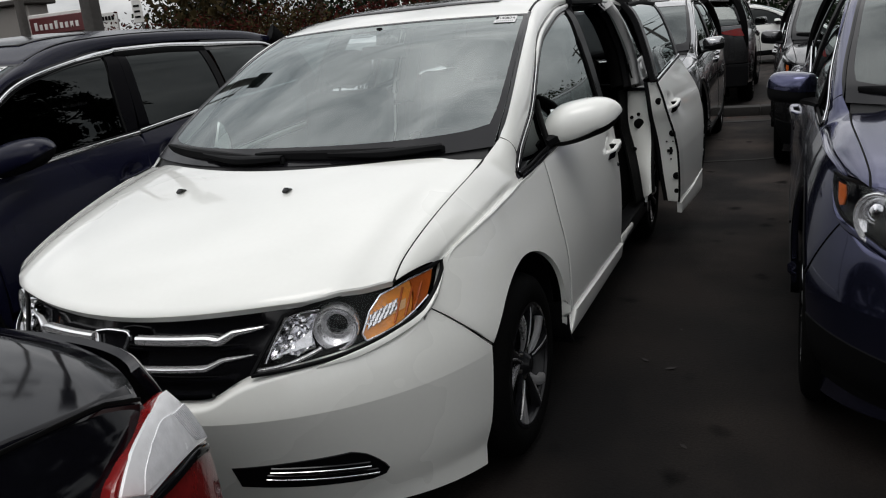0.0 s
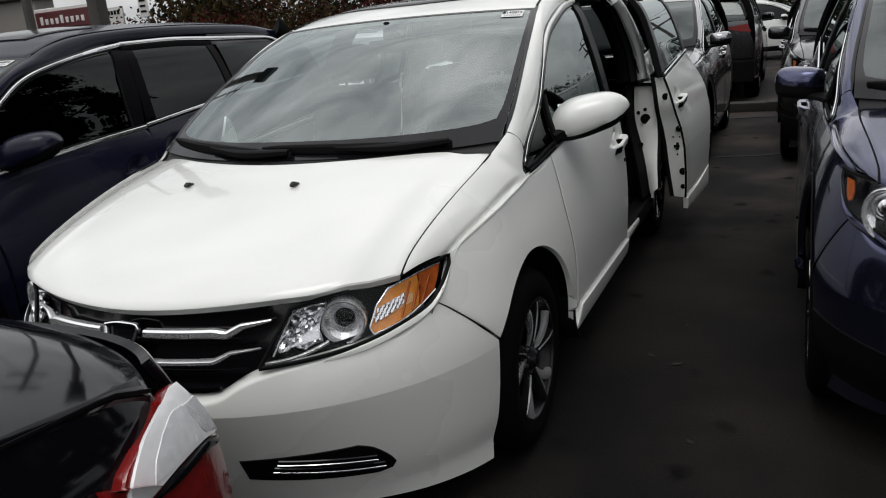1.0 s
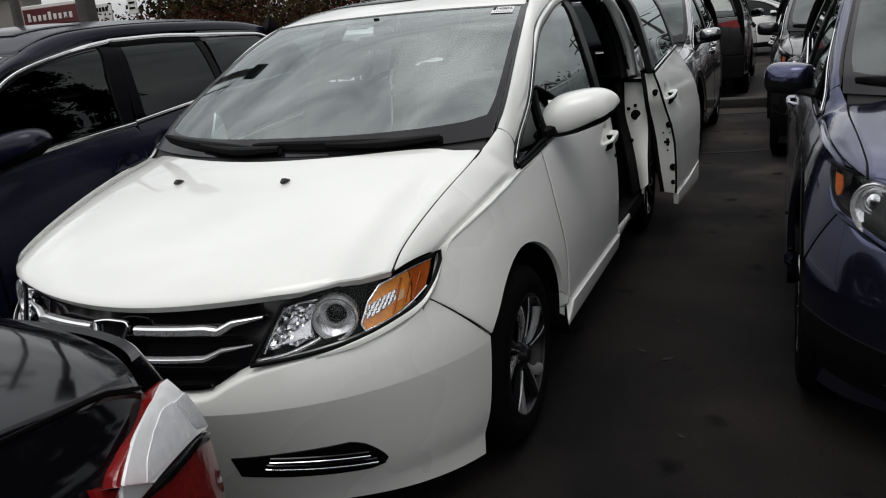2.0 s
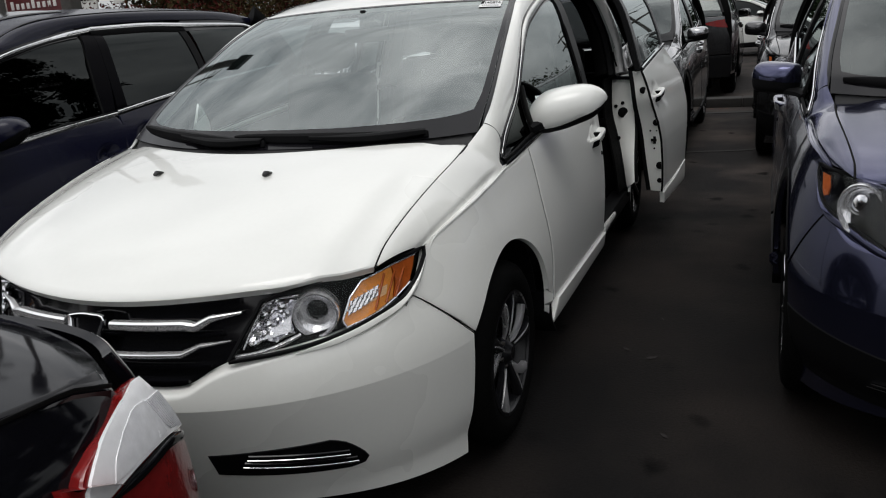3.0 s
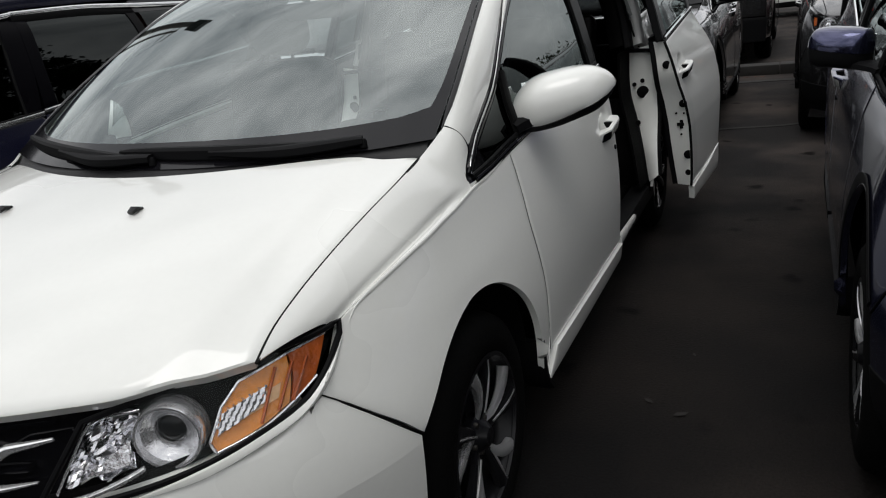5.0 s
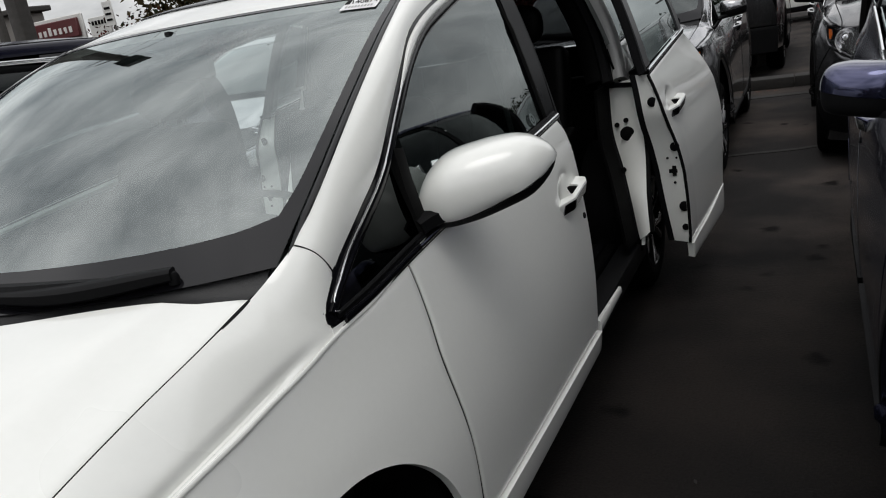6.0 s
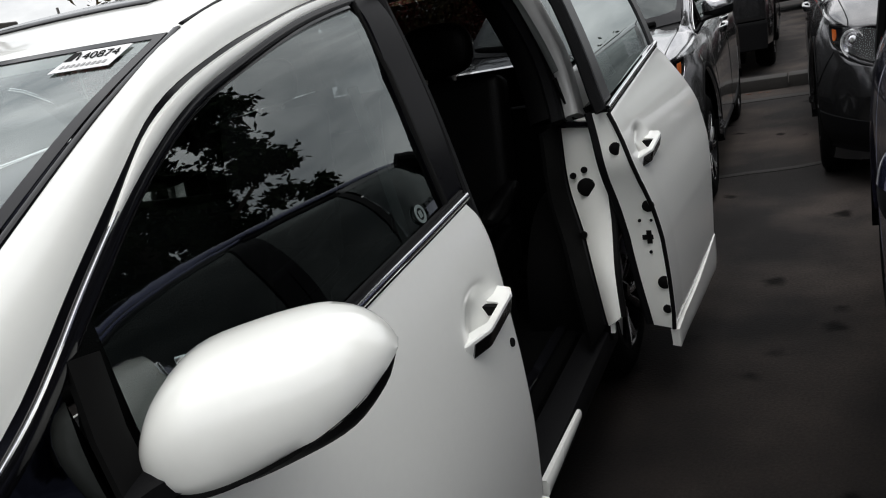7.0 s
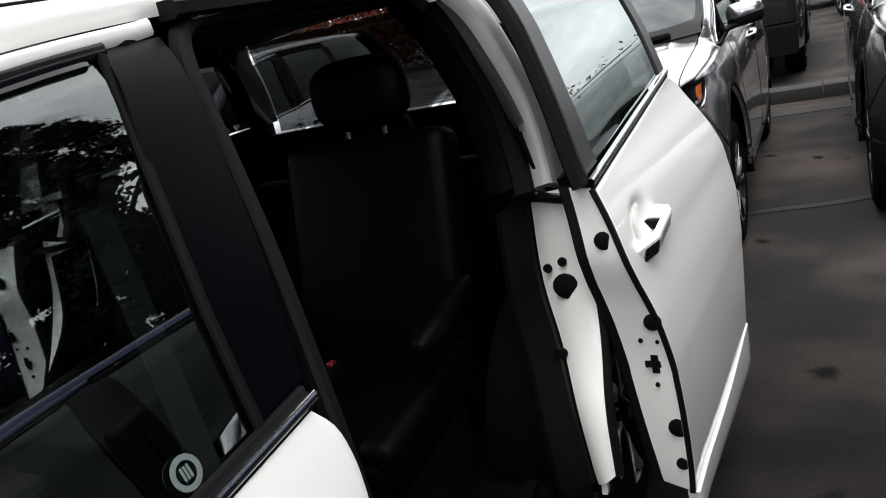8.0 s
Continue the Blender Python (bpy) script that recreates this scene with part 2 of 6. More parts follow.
def sweep(path, wide, high, up=(0, 0, 1), round_ends=True, k=8, taper=None):
    """A bar of rounded section along a path; wide across, high along up."""
    p = np.array(path, float)
    n = len(p)
    t = np.gradient(p, axis=0)
    t /= np.linalg.norm(t, axis=1, keepdims=True) + 1e-12
    up = np.array(up, float)
    verts, faces = [], []
    for i in range(n):
        side = np.cross(t[i], up)
        side /= np.linalg.norm(side) + 1e-12
        top = np.cross(side, t[i])
        f = taper(i / (n - 1)) if taper else 1.0
        for j in range(k):
            a = 2 * math.pi * (j + 0.5) / k
            c, s = math.cos(a), math.sin(a)
            c = math.copysign(abs(c) ** 0.6, c)
            s = math.copysign(abs(s) ** 0.6, s)
            verts.append(tuple(p[i] + side * c * wide / 2 * f + top * s * high / 2 * f))
    for i in range(n - 1):
        for j in range(k):
            a, b = i * k + j, i * k + (j + 1) % k
            faces.append((a, b, b + k, a + k))
    faces += [tuple(range(k)), tuple((n - 1) * k + j for j in reversed(range(k)))]
    return verts, faces


def lathe(profile, k=40, axis="x"):
    """Turns (radius, along) pairs round an axis; closed ring when the profile ends where it began."""
    verts, faces = [], []
    m = len(profile)
    for j in range(k):
        a = 2 * math.pi * j / k
        for r, h in profile:
            c, s = r * math.cos(a), r * math.sin(a)
            verts.append({"x": (h, c, s), "y": (c, h, s), "z": (c, s, h)}[axis])
    for j in range(k):
        for i in range(m - 1):
            a, b = j * m + i, ((j + 1) % k) * m + i
            faces.append((a, b, b + 1, a + 1))
    return verts, faces


def block(x0, x1, y0, y1, z0, z1, soft=0.02, seg=2):
    bm = bmesh.new()
    bmesh.ops.create_cube(bm, size=1)
    for v in bm.verts:
        v.co = Vector(((x0 + x1) / 2 + v.co.x * (x1 - x0), (y0 + y1) / 2 + v.co.y * (y1 - y0), (z0 + z1) / 2 + v.co.z * (z1 - z0)))
    if soft:
        bmesh.ops.bevel(bm, geom=bm.edges[:], offset=soft, segments=seg, affect="EDGES", profile=0.6)
    bm.verts.index_update()
    geo = [tuple(v.co) for v in bm.verts], [tuple(v.index for v in f.verts) for f in bm.faces]
    bm.free()
    return geo


def ball(c, r, u=20, v=12, power=1.0):
    """An ellipsoid; power under 1 makes it boxier."""
    verts, faces = [], []
    sg = lambda w: math.copysign(abs(w) ** power, w)
    for j in range(v + 1):
        b = math.pi * (j / v - 0.5)
        for i in range(u):
            a = 2 * math.pi * i / u
            verts.append((c[0] + r[0] * sg(math.cos(b)) * sg(math.cos(a)), c[1] + r[1] * sg(math.cos(b)) * sg(math.sin(a)), c[2] + r[2] * sg(math.sin(b))))
    for j in range(v):
        for i in range(u):
            a, b = j * u + i, j * u + (i + 1) % u
            faces.append((a, b, b + u, a + u))
    return verts, faces


def disc(c, n, r, depth=0.004, k=16):
    """A flat round plug facing n."""
    q = Vector(n).to_track_quat("Z", "Y").to_matrix().to_4x4()
    geo = lathe([(0.0001, depth), (r * 0.92, depth), (r, depth * 0.6), (r, -depth), (0.0001, -depth)], k, "z")
    return moved(geo, Matrix.Translation(c) @ q)


# ---- the minivan's surfaces: nose at y 0, its left side at +x ----
def lerp(tab, v):
    """Smooth interpolation through (v, f) pairs."""
    if v <= tab[0][0]:
        return tab[0][1]
    if v >= tab[-1][0]:
        return tab[-1][1]
    for i in range(len(tab) - 1):
        a, b = tab[i], tab[i + 1]
        if v <= b[0]:
            h = b[0] - a[0]
            s = (v - a[0]) / h
            p = tab[i - 1] if i else (a[0] - h, 2 * a[1] - b[1])
            q = tab[i + 2] if i + 2 < len(tab) else (b[0] + h, 2 * b[1] - a[1])
            m0, m1 = (b[1] - p[1]) / (b[0] - p[0]) * h, (q[1] - a[1]) / (q[0] - a[0]) * h
            return (2 * s**3 - 3 * s * s + 1) * a[1] + (s**3 - 2 * s * s + s) * m0 + (3 * s * s - 2 * s**3) * b[1] + (s**3 - s * s) * m1


HALF = [(0.2, 0.965), (0.3, 0.99), (0.45, 1.002), (0.6, 1.006), (0.75, 1.0), (0.9, 0.982), (1.0, 0.962), (1.08, 0.938), (1.15, 0.912),
        (1.3, 0.868), (1.45, 0.815), (1.58, 0.757), (1.66, 0.69)]
TAPER = [(0.2, 0.0), (0.6, 0.005), (0.8, 0.03), (0.95, 0.055), (1.1, 0.06), (1.3, 0.045), (1.6, 0.02)]
NOSE = [(0.15, 0.02), (0.3, 0.006), (0.42, 0.0), (0.55, 0.0), (0.6, 0.006), (0.68, 0.03), (0.78, 0.075), (0.9, 0.12), (1.0, 0.2)]
HOODZ = [(0.08, 0.855), (0.15, 0.905), (0.25, 0.955), (0.4, 1.01), (0.6, 1.067), (0.8, 1.11), (0.95, 1.135), (1.2, 1.16)]
Y1, EM = 1.05, 2.2
ARCH, ARCH_R, HUB_Z, REAR_ARCH = 1.08, 0.415, 0.36, 4.08


def half(y, z):
    w = lerp(HALF, z) - lerp(TAPER, z) * max(0.0, (2.6 - y) / 1.4) ** 1.5
    if y > 3.9:
        w -= 0.10 * ((y - 3.9) / 1.2) ** 2
    return w


def side_x(y, z):
    if y >= Y1:
        return half(y, z)
    y0 = lerp(NOSE, z)
    q = min(1.0, (Y1 - y) / (Y1 - y0))
    return half(Y1, z) * max(0.0, 1 - q**EM) ** (1 / EM)


def on_side(s, off=0.0):
    return lambda y, z: (s * (side_x(y, z) + off), y, z)


def by_x(x, z):
    """The angle round the nose at a half width."""
    return math.copysign(math.asin(min(1.0, (abs(x) / half(Y1, z)) ** (EM / 2))), x)


def by_y(y, z, s=1):
    c = ((Y1 - y) / (Y1 - lerp(NOSE, z))) ** (EM / 2)
    return s * math.acos(max(0.0, min(1.0, c)))


def on_front(off=0.0):
    def lift(a, z):
        under = max(0.0, 0.566 - z)
        w, y0 = half(Y1, z) + off - 0.05 * under, lerp(NOSE, z) - off + 0.36 * under
        c, s = abs(math.cos(a)), math.sin(a)
        return (math.copysign(w * abs(s) ** (2 / EM), s), Y1 - (Y1 - y0) * c ** (2 / EM), z)
    return lift


def hood_z(x, y):
    ax = abs(x)
    yy = y - 0.28 * (ax / 0.8) ** 2.4
    ridge = max(0.0, min(1.0, (ax - 0.64) / 0.08))
    low = 0.012 * (x / 0.8) ** 2 + 0.012 * ridge * ridge * (3 - 2 * ridge) - 0.010
    return (lerp(HOODZ, yy) if yy > 0.08 else 0.855 - (0.08 - yy) * 0.9) - max(low, -0.004)


SEAM = [(0.781, 0.418), (0.778, 0.49), (0.782, 0.585), (0.790, 0.72), (0.80, 0.885), (0.806, 1.03), (0.802, 1.195)]
SCREEN_EDGE = [(0.825, 1.31, 1.175), (0.816, 1.448, 1.258), (0.80, 1.58, 1.332), (0.776, 1.744, 1.416), (0.742, 1.98, 1.530), (0.70, 2.235, 1.628)]
CREASE = [(0.625, 0.898), (0.70, 0.921), (0.86, 0.953), (1.0, 0.969), (1.15, 0.985), (1.27, 1.003), (1.44, 1.018), (1.575, 1.042)]
BELTLINE = [(1.285, 1.02), (1.415, 1.03), (1.61, 1.053), (1.8, 1.071), (2.19, 1.105), (2.4, 1.12), (2.79, 1.142)]
DLO_TOP = [(1.285, 1.035), (1.374, 1.088), (1.506, 1.152), (1.622, 1.21), (1.777, 1.318), (1.95, 1.428), (2.113, 1.503), (2.267, 1.544), (2.5, 1.592), (2.7, 1.617), (2.84, 1.628)]
DOOR_SEAM = [(1.270, 1.045), (1.306, 1.073), (1.374, 1.118), (1.506, 1.182), (1.622, 1.242), (1.777, 1.352), (1.906, 1.436), (2.05, 1.520), (2.25, 1.577), (2.5, 1.62), (2.7, 1.645), (2.95, 1.661)]
REAR_SEAM = [(2.95, 1.661), (3.4, 1.668), (3.9, 1.664), (4.4, 1.65), (4.85, 1.61)]
ROOF_EDGE = [(0.70, 2.235, 1.628), (0.672, 2.5, 1.682), (0.652, 3.0, 1.708), (0.645, 3.7, 1.71), (0.63, 4.4, 1.69), (0.60, 4.9, 1.64)]


def poly(pts, n):
    """n even samples of a broken line."""
    p = np.array(pts, float)
    d = np.r_[0, np.cumsum(np.linalg.norm(np.diff(p, axis=0), axis=1))]
    return np.stack([np.interp(np.linspace(0, d[-1], n), d, p[:, j]) for j in range(p.shape[1])], 1)


def arc(c, r, a0, a1, n=9):
    return [(c + r * math.cos(radians(a0 + (a1 - a0) * i / (n - 1))), HUB_Z + r * math.sin(radians(a0 + (a1 - a0) * i / (n - 1)))) for i in range(n)]


def cut(curve, y0, y1, n=9):
    """The stretch of a curve in (y, z) between two stations."""
    c = cat(curve, 300)
    return [(y, float(np.interp(y, c[:, 0], c[:, 1]))) for y in np.linspace(y0, y1, n)]


# ---- wheels ----
def make_wheel(parent, x, y, s, r=0.362, rim=0.238, turn=10, face=ALLOY, gap=DARKALLOY):
    """A wheel whose outer face looks to s * x."""
    tyre_w = 0.225
    keep, WARP[0] = WARP[0], None
    base = Matrix.Translation((x, y, HUB_Z if r > 0.355 else r)) @ Matrix.Diagonal((s, 1, 1, 1)) @ Matrix.Rotation(radians(turn), 4, "X")
    put = lambda g: moved(g, base)
    wh = new("wheel")
    wh.parent = parent
    b = rim
    part("tyre", put(lathe([(b, -0.01), (b + 0.012, 0.002), (b + 0.05, 0.008), (r - 0.035, 0.0), (r - 0.01, -0.018), (r, -0.045), (r, -0.075), (r - 0.006, -0.079), (r - 0.006, -0.085), (r, -0.089), (r, -0.135), (r - 0.006, -0.139), (r - 0.006, -0.145), (r, -0.149), (r, -tyre_w + 0.05), (r - 0.04, -tyre_w), (b, -tyre_w + 0.02), (b, -0.01)], 48)), RUBBER, wh)
    part("rim", put(lathe([(b + 0.004, -0.008), (b - 0.008, -0.008), (b - 0.018, -0.02), (b - 0.03, -0.06), (b - 0.035, -0.17), (b - 0.02, -0.18), (b + 0.004, -0.17), (b + 0.004, -0.008)], 48)), gap, wh)
    part("rim_lip", put(lathe([(b + 0.005, -0.008), (b + 0.005, 0.0), (b - 0.008, 0.001), (b - 0.013, -0.008), (b + 0.005, -0.008)], 48)), gap, wh)
    part("brake_disc", put(lathe([(0.001, -0.115), (0.07, -0.112), (0.075, -0.10), (0.15, -0.10), (0.15, -0.12), (0.001, -0.13)], 32)), gap, wh)
    for i in range(5):
        for side in (-1, 1):
            a = 2 * math.pi * i / 5
            path = []
            for q in np.linspace(0, 1, 9):
                rr = 0.045 + (b - 0.056) * q
                aa = a + side * (0.16 + 0.10 * q) * (0.5 + 0.5 * q) + 0.16 * q * q
                path.append((-0.034 + 0.030 * q**0.8 - 0.012 * q**3, rr * math.cos(aa), rr * math.sin(aa)))
            if side > 0:
                part("spoke", put(sweep(path, 0.034, 0.026, (1, 0, 0), k=8, taper=lambda q: 0.55 + 0.75 * q)), face, wh)
                continue
            dark = part("spoke", put(sweep(path, 0.040, 0.030, (1, 0, 0), k=8, taper=lambda q: 0.7 + 0.5 * q)), gap, wh, "dark pocket of a twisted spoke")
            trim = [(x + 0.016, y * 0.995 - 0.012 * z / b, z * 0.995 + 0.012 * y / b) for x, y, z in path[1:]]
            part("spoke_edge", put(sweep(trim, 0.006, 0.006, (1, 0, 0), k=6)), face, dark)
    part("hub_cap", put(lathe([(0.0001, 0.004), (0.026, 0.002), (0.033, -0.006), (0.045, -0.02), (0.062, -0.035), (0.062, -0.06), (0.0001, -0.06)], 24)), gap, wh)
    for i in range(5):
        a = 2 * math.pi * (i + 0.5) / 5
        part("lug_nut", put(moved(lathe([(0.0001, 0.0), (0.008, -0.002), (0.01, -0.02), (0.0001, -0.02)], 8), Matrix.Translation((-0.018, 0.05 * math.cos(a), 0.05 * math.sin(a))))), STEEL, wh)
    WARP[0] = keep
    return wh


CLAD = [None]
DECAL = mat("pale_decal_print", (0.13, 0.16, 0.155), 0.6, 0, 0, 0.2, 200)


# ---- the parts of a van body, one function for each ----
def add_hood(root, paint):
    front = [(x, 0.088 + 0.17 * (abs(x) / 0.6) ** 2.1 if abs(x) < 0.6 else 0.258 + (abs(x) - 0.6) * 0.87) for x in np.linspace(-0.781, 0.781, 17)]
    rear = [(x, 0.925 + 0.125 * (abs(x) / 0.5) ** 2 if abs(x) < 0.5 else 1.05 + (abs(x) - 0.5) * 0.45) for x in np.linspace(-0.800, 0.800, 13)]
    front[0], front[-1] = (-SEAM[0][0], SEAM[0][1]), SEAM[0]
    rear[0], rear[-1] = (-0.802, 1.185), (0.802, 1.185)
    l = [(-x + 0.006, y) for x, y in SEAM[:-1]] + [(-0.796, 1.185)]
    r = [(x - 0.006, y) for x, y in SEAM[:-1]] + [(0.796, 1.185)]
    front[0], front[-1], rear[0], rear[-1] = l[0], r[0], l[-1], r[-1]
    hood = part("hood", sheet(lambda x, y: (x, y, hood_z(x, y)), front, r, rear, l, 56, 36, 0.03, (0, 0, 1), 0.004), paint, root)
    for s in (-1, 1):
        gap = [(s * (x - 0.003), y, hood_z(x, y) - 0.003) for x, y in cat(SEAM, 40)]
        part("hood_gap", sweep(gap, 0.009, 0.006), INK, hood)
    return hood


def add_nozzles(root):
    for s in (-1, 1):
        z = hood_z(0.235, 0.726)
        g = sweep([(s * 0.235, 0.708, z + 0.004), (s * 0.235, 0.722, z + 0.010), (s * 0.235, 0.745, z + 0.005), (s * 0.235, 0.752, z - 0.002)], 0.017, 0.010, taper=lambda q: 0.6 + 0.8 * math.sin(math.pi * min(1, q + 0.2)))
        part("washer_nozzle", g, GLOSS, root)


def add_fender(root, paint, s):
    bottom = [(0.712, 0.585)] + arc(ARCH, ARCH_R, 146, 2, 15)[1:] + [(1.51, 0.33), (1.575, 0.30)]
    left = [(0.712, 0.585), (0.66, 0.64), (0.605, 0.692), (0.558, 0.739), (0.517, 0.779), (0.556, 0.82), (0.61, 0.885)]
    top = [(0.61, 0.885)] + CREASE
    right = [(1.575, 0.30), (1.57, 0.55), (1.548, 0.816), (1.563, 0.9), (1.573, 0.98), (1.575, 1.042)]
    fender = part("fender", sheet(on_side(s), bottom, right, top, left, 48, 30, 0.02, (s, 0, 0)), paint, root)
    # the shoulder between the bonnet gap and the crease
    a = [(x, y, hood_z(x, y) + 0.002) for x, y in SEAM] + [(0.815, 1.26, 1.148), (0.825, 1.308, 1.1735)]
    b = [(side_x(y, z) - 0.002, y, z) for y, z in [(0.63, 0.9)] + CREASE[1:6]] + [(side_x(y, z) - 0.003, y, z) for y, z in ((1.270, 1.030), (1.280, 1.053), (1.310, 1.077), (1.346, 1.101))]
    A, B = cat(a, 46), cat(b, 46)
    rows = []
    for k in steps(30):
        fade = np.clip((0.80 - np.linspace(0, 1, 46)) / 0.18, 0, 1)
        bulge = 4 * k * (1 - k) - 1.25 * math.exp(-((k - 0.87) / 0.065) ** 2) * fade
        p = A * (1 - k) + B * k
        end = np.linspace(0, 1, 46) ** 3
        p[:, 2] += (0.010 + 0.002 * end) * bulge
        p[:, 0] += (0.003 + 0.009 * end) * bulge
        rows.append(p)
    g = np.array(rows)
    g[:, :, 0] *= s
    part("fender_top", shell(g, 0.008, (0, 0, 1)), paint, fender)
    edge = [(s * (side_x(y, z) + 0.001), y, z + 0.001) for y, z in cat([(0.635, 0.885), (0.66, 0.905)] + CREASE[1:], 60)]
    part("fender_crease", sweep(edge, 0.008, 0.004, (s, 0, 0.5), k=10, taper=lambda q: min(1.0, 0.15 + 9 * q, 0.15 + 4 * (1 - q))), paint, fender)
    seam = [(s * (side_x(y, z) + 0.0015), y, z) for y, z in cat([(0.514, 0.778), (0.556, 0.737), (0.601, 0.69), (0.655, 0.635), (0.708, 0.587)], 16)]
    part("panel_gap", sweep(seam, 0.0035, 0.004, (s, 0, 0)), INK, fender)
    p0, p1 = Vector((0.825, 1.309, 1.174)), Vector((side_x(1.347, 1.102) - 0.003, 1.347, 1.102))
    joint = []
    for k in np.linspace(0.02, 0.97, 14):
        q = p0.lerp(p1, k)
        joint.append((s * (q.x + 0.040 * k * (1 - k)), q.y, q.z + 0.040 * k * (1 - k)))
    part("panel_gap", sweep(joint, 0.0025, 0.003, (s, 0, 1)), INK, fender)
    lip = [(s * (side_x(y, z) + 0.002), y, z) for y, z in arc(ARCH, ARCH_R + 0.018, 146, 0, 40)]
    if CLAD[0]:
        part("arch_lip", sweep(lip, 0.030, 0.007, (s, 0, 0), k=10), CLAD[0], fender)
    strip = cut(CREASE, 1.264, 1.57, 9)
    part("fender_strip", sheet(on_side(s, -0.001), [(y, z - 0.003) for y, z in strip], [(1.57, strip[-1][1] - 0.003), (1.57, 1.040)], [(1.270, 1.018), (1.32, 1.018), (1.40, 1.023), (1.48, 1.031), (1.57, 1.042)], [(1.264, strip[0][1] - 0.003), (1.270, 1.018)], 20, 4, 0.006, (s, 0, 0), 0.0), paint, fender)
    liner = []
    for q in np.linspace(0, 1, 5):
        liner.append([(s * (0.94 - 0.33 * q), y, z) for y, z in arc(ARCH, ARCH_R + 0.01, 148, -4, 24)])
    part("wheel_well", shell(np.array(liner), 0.012, (0, 0, -1)), TRIM, fender)
    flap = [(1.50, 0.44), (1.525, 0.30), (1.58, 0.235)]
    part("mud_flap", sweep([(s * 0.955, y, z) for y, z in cat(flap, 8)], 0.02, 0.10, (s, 0, 0)), TRIM, fender)
    return fender


def add_bumper(root, paint):
    def ha(s):
        out = [(by_x(x, z), z) for x, z in [(0.2, 0.607), (0.33, 0.615), (0.397, 0.651), (0.449, 0.672), (0.573, 0.696), (0.698, 0.711), (0.784, 0.72)]]
        out += [(by_y(y, z), z) for y, z in [(0.486, 0.757), (0.512, 0.776), (0.555, 0.735), (0.60, 0.688), (0.702, 0.585)]]
        return out
    pos = ha(1)
    top = [(-a, z) for a, z in reversed(pos)] + [(0.0, 0.605)] + pos
    face = [(a, z - (0.012 if abs(a) < by_y(0.50, 0.752) else 0.002)) for a, z in top]
    r = [(by_y(0.675, 0.155), 0.118), (by_y(0.69, 0.4), 0.4), (by_y(0.702, 0.585), 0.585)]
    l = [(-a, z) for a, z in r]
    bottom = [(a, 0.118 + 0.07 * math.cos(a) ** 2) for a in np.linspace(-r[0][0], r[0][0], 9)]
    am = by_y(0.70, 0.566)
    mid = [(a, 0.566) for a in np.linspace(-am, am, 21)]
    bumper = part("front_bumper", sheet(on_front(), mid, [mid[-1], face[-1]], face, [mid[0], face[0]], 110, 20, 0.03, (0, -1, 0), 0.0), paint, root)
    part("bumper_lower", sheet(on_front(), bottom, r[:-1] + [mid[-1]], mid, l[:-1] + [mid[0]], 110, 30, 0.03, (0, -1, 0), 0.0), paint, bumper)
    run = cat([p for p in top if abs(p[0]) < by_y(0.50, 0.752)], 110)
    rows = []
    for off, dz in ((-0.001, -0.020), (0.0005, -0.010), (-0.002, -0.002), (-0.012, 0.005), (-0.030, 0.010), (-0.060, 0.012)):
        rows.append([on_front(off)(a, z + dz) for a, z in run])
    part("bumper_shelf", shell(np.array(rows), 0.006, (0, -0.5, 1), 0.0), paint, bumper)
    for s in (-1, 1):
        f = lambda pts: [(s * by_x(x, z), z) for x, z in pts]
        g = sheet(on_front(0.004), f([(0.33, 0.310), (0.5, 0.292), (0.68, 0.272)]), f([(0.68, 0.272), (0.722, 0.284), (0.728, 0.30), (0.69, 0.378), (0.655, 0.400)]), f([(0.33, 0.390), (0.5, 0.398), (0.655, 0.400)]), f([(0.33, 0.310), (0.33, 0.390)]), 26, 10, 0.012, (0, -1, 0), 0.004)
        fog = part("fog_lamp_bezel", g, GLOSS, bumper)
        for pts in ([(0.44, 0.372), (0.554, 0.357), (0.66, 0.339), (0.688, 0.333)], [(0.42, 0.344), (0.609, 0.315), (0.70, 0.299)]):
            part("bezel_strip", sweep([on_front(0.012)(a, z) for a, z in cat(f(pts), 18)], 0.007, 0.006), CHROME, fog)
    if CLAD[0]:
        b2 = [(a, 0.18) for a in np.linspace(-r[0][0], r[0][0], 9)]
        part("bumper_cladding", sheet(on_front(0.006), b2, [(r[0][0], 0.18), (by_y(0.695, 0.46), 0.46)], [(a, 0.47 + 0.05 * math.sin(abs(a)) ** 2) for a in np.linspace(-by_y(0.695, 0.46), by_y(0.695, 0.46), 9)], [(-r[0][0], 0.18), (-by_y(0.695, 0.46), 0.46)], 60, 12, 0.02, (0, -1, 0)), TRIM, bumper)
    part("air_dam", sweep([on_front(-0.05)(a, 0.195) for a in np.linspace(-1.0, 1.0, 30)], 0.05, 0.06), TRIM, bumper)
    return bumper


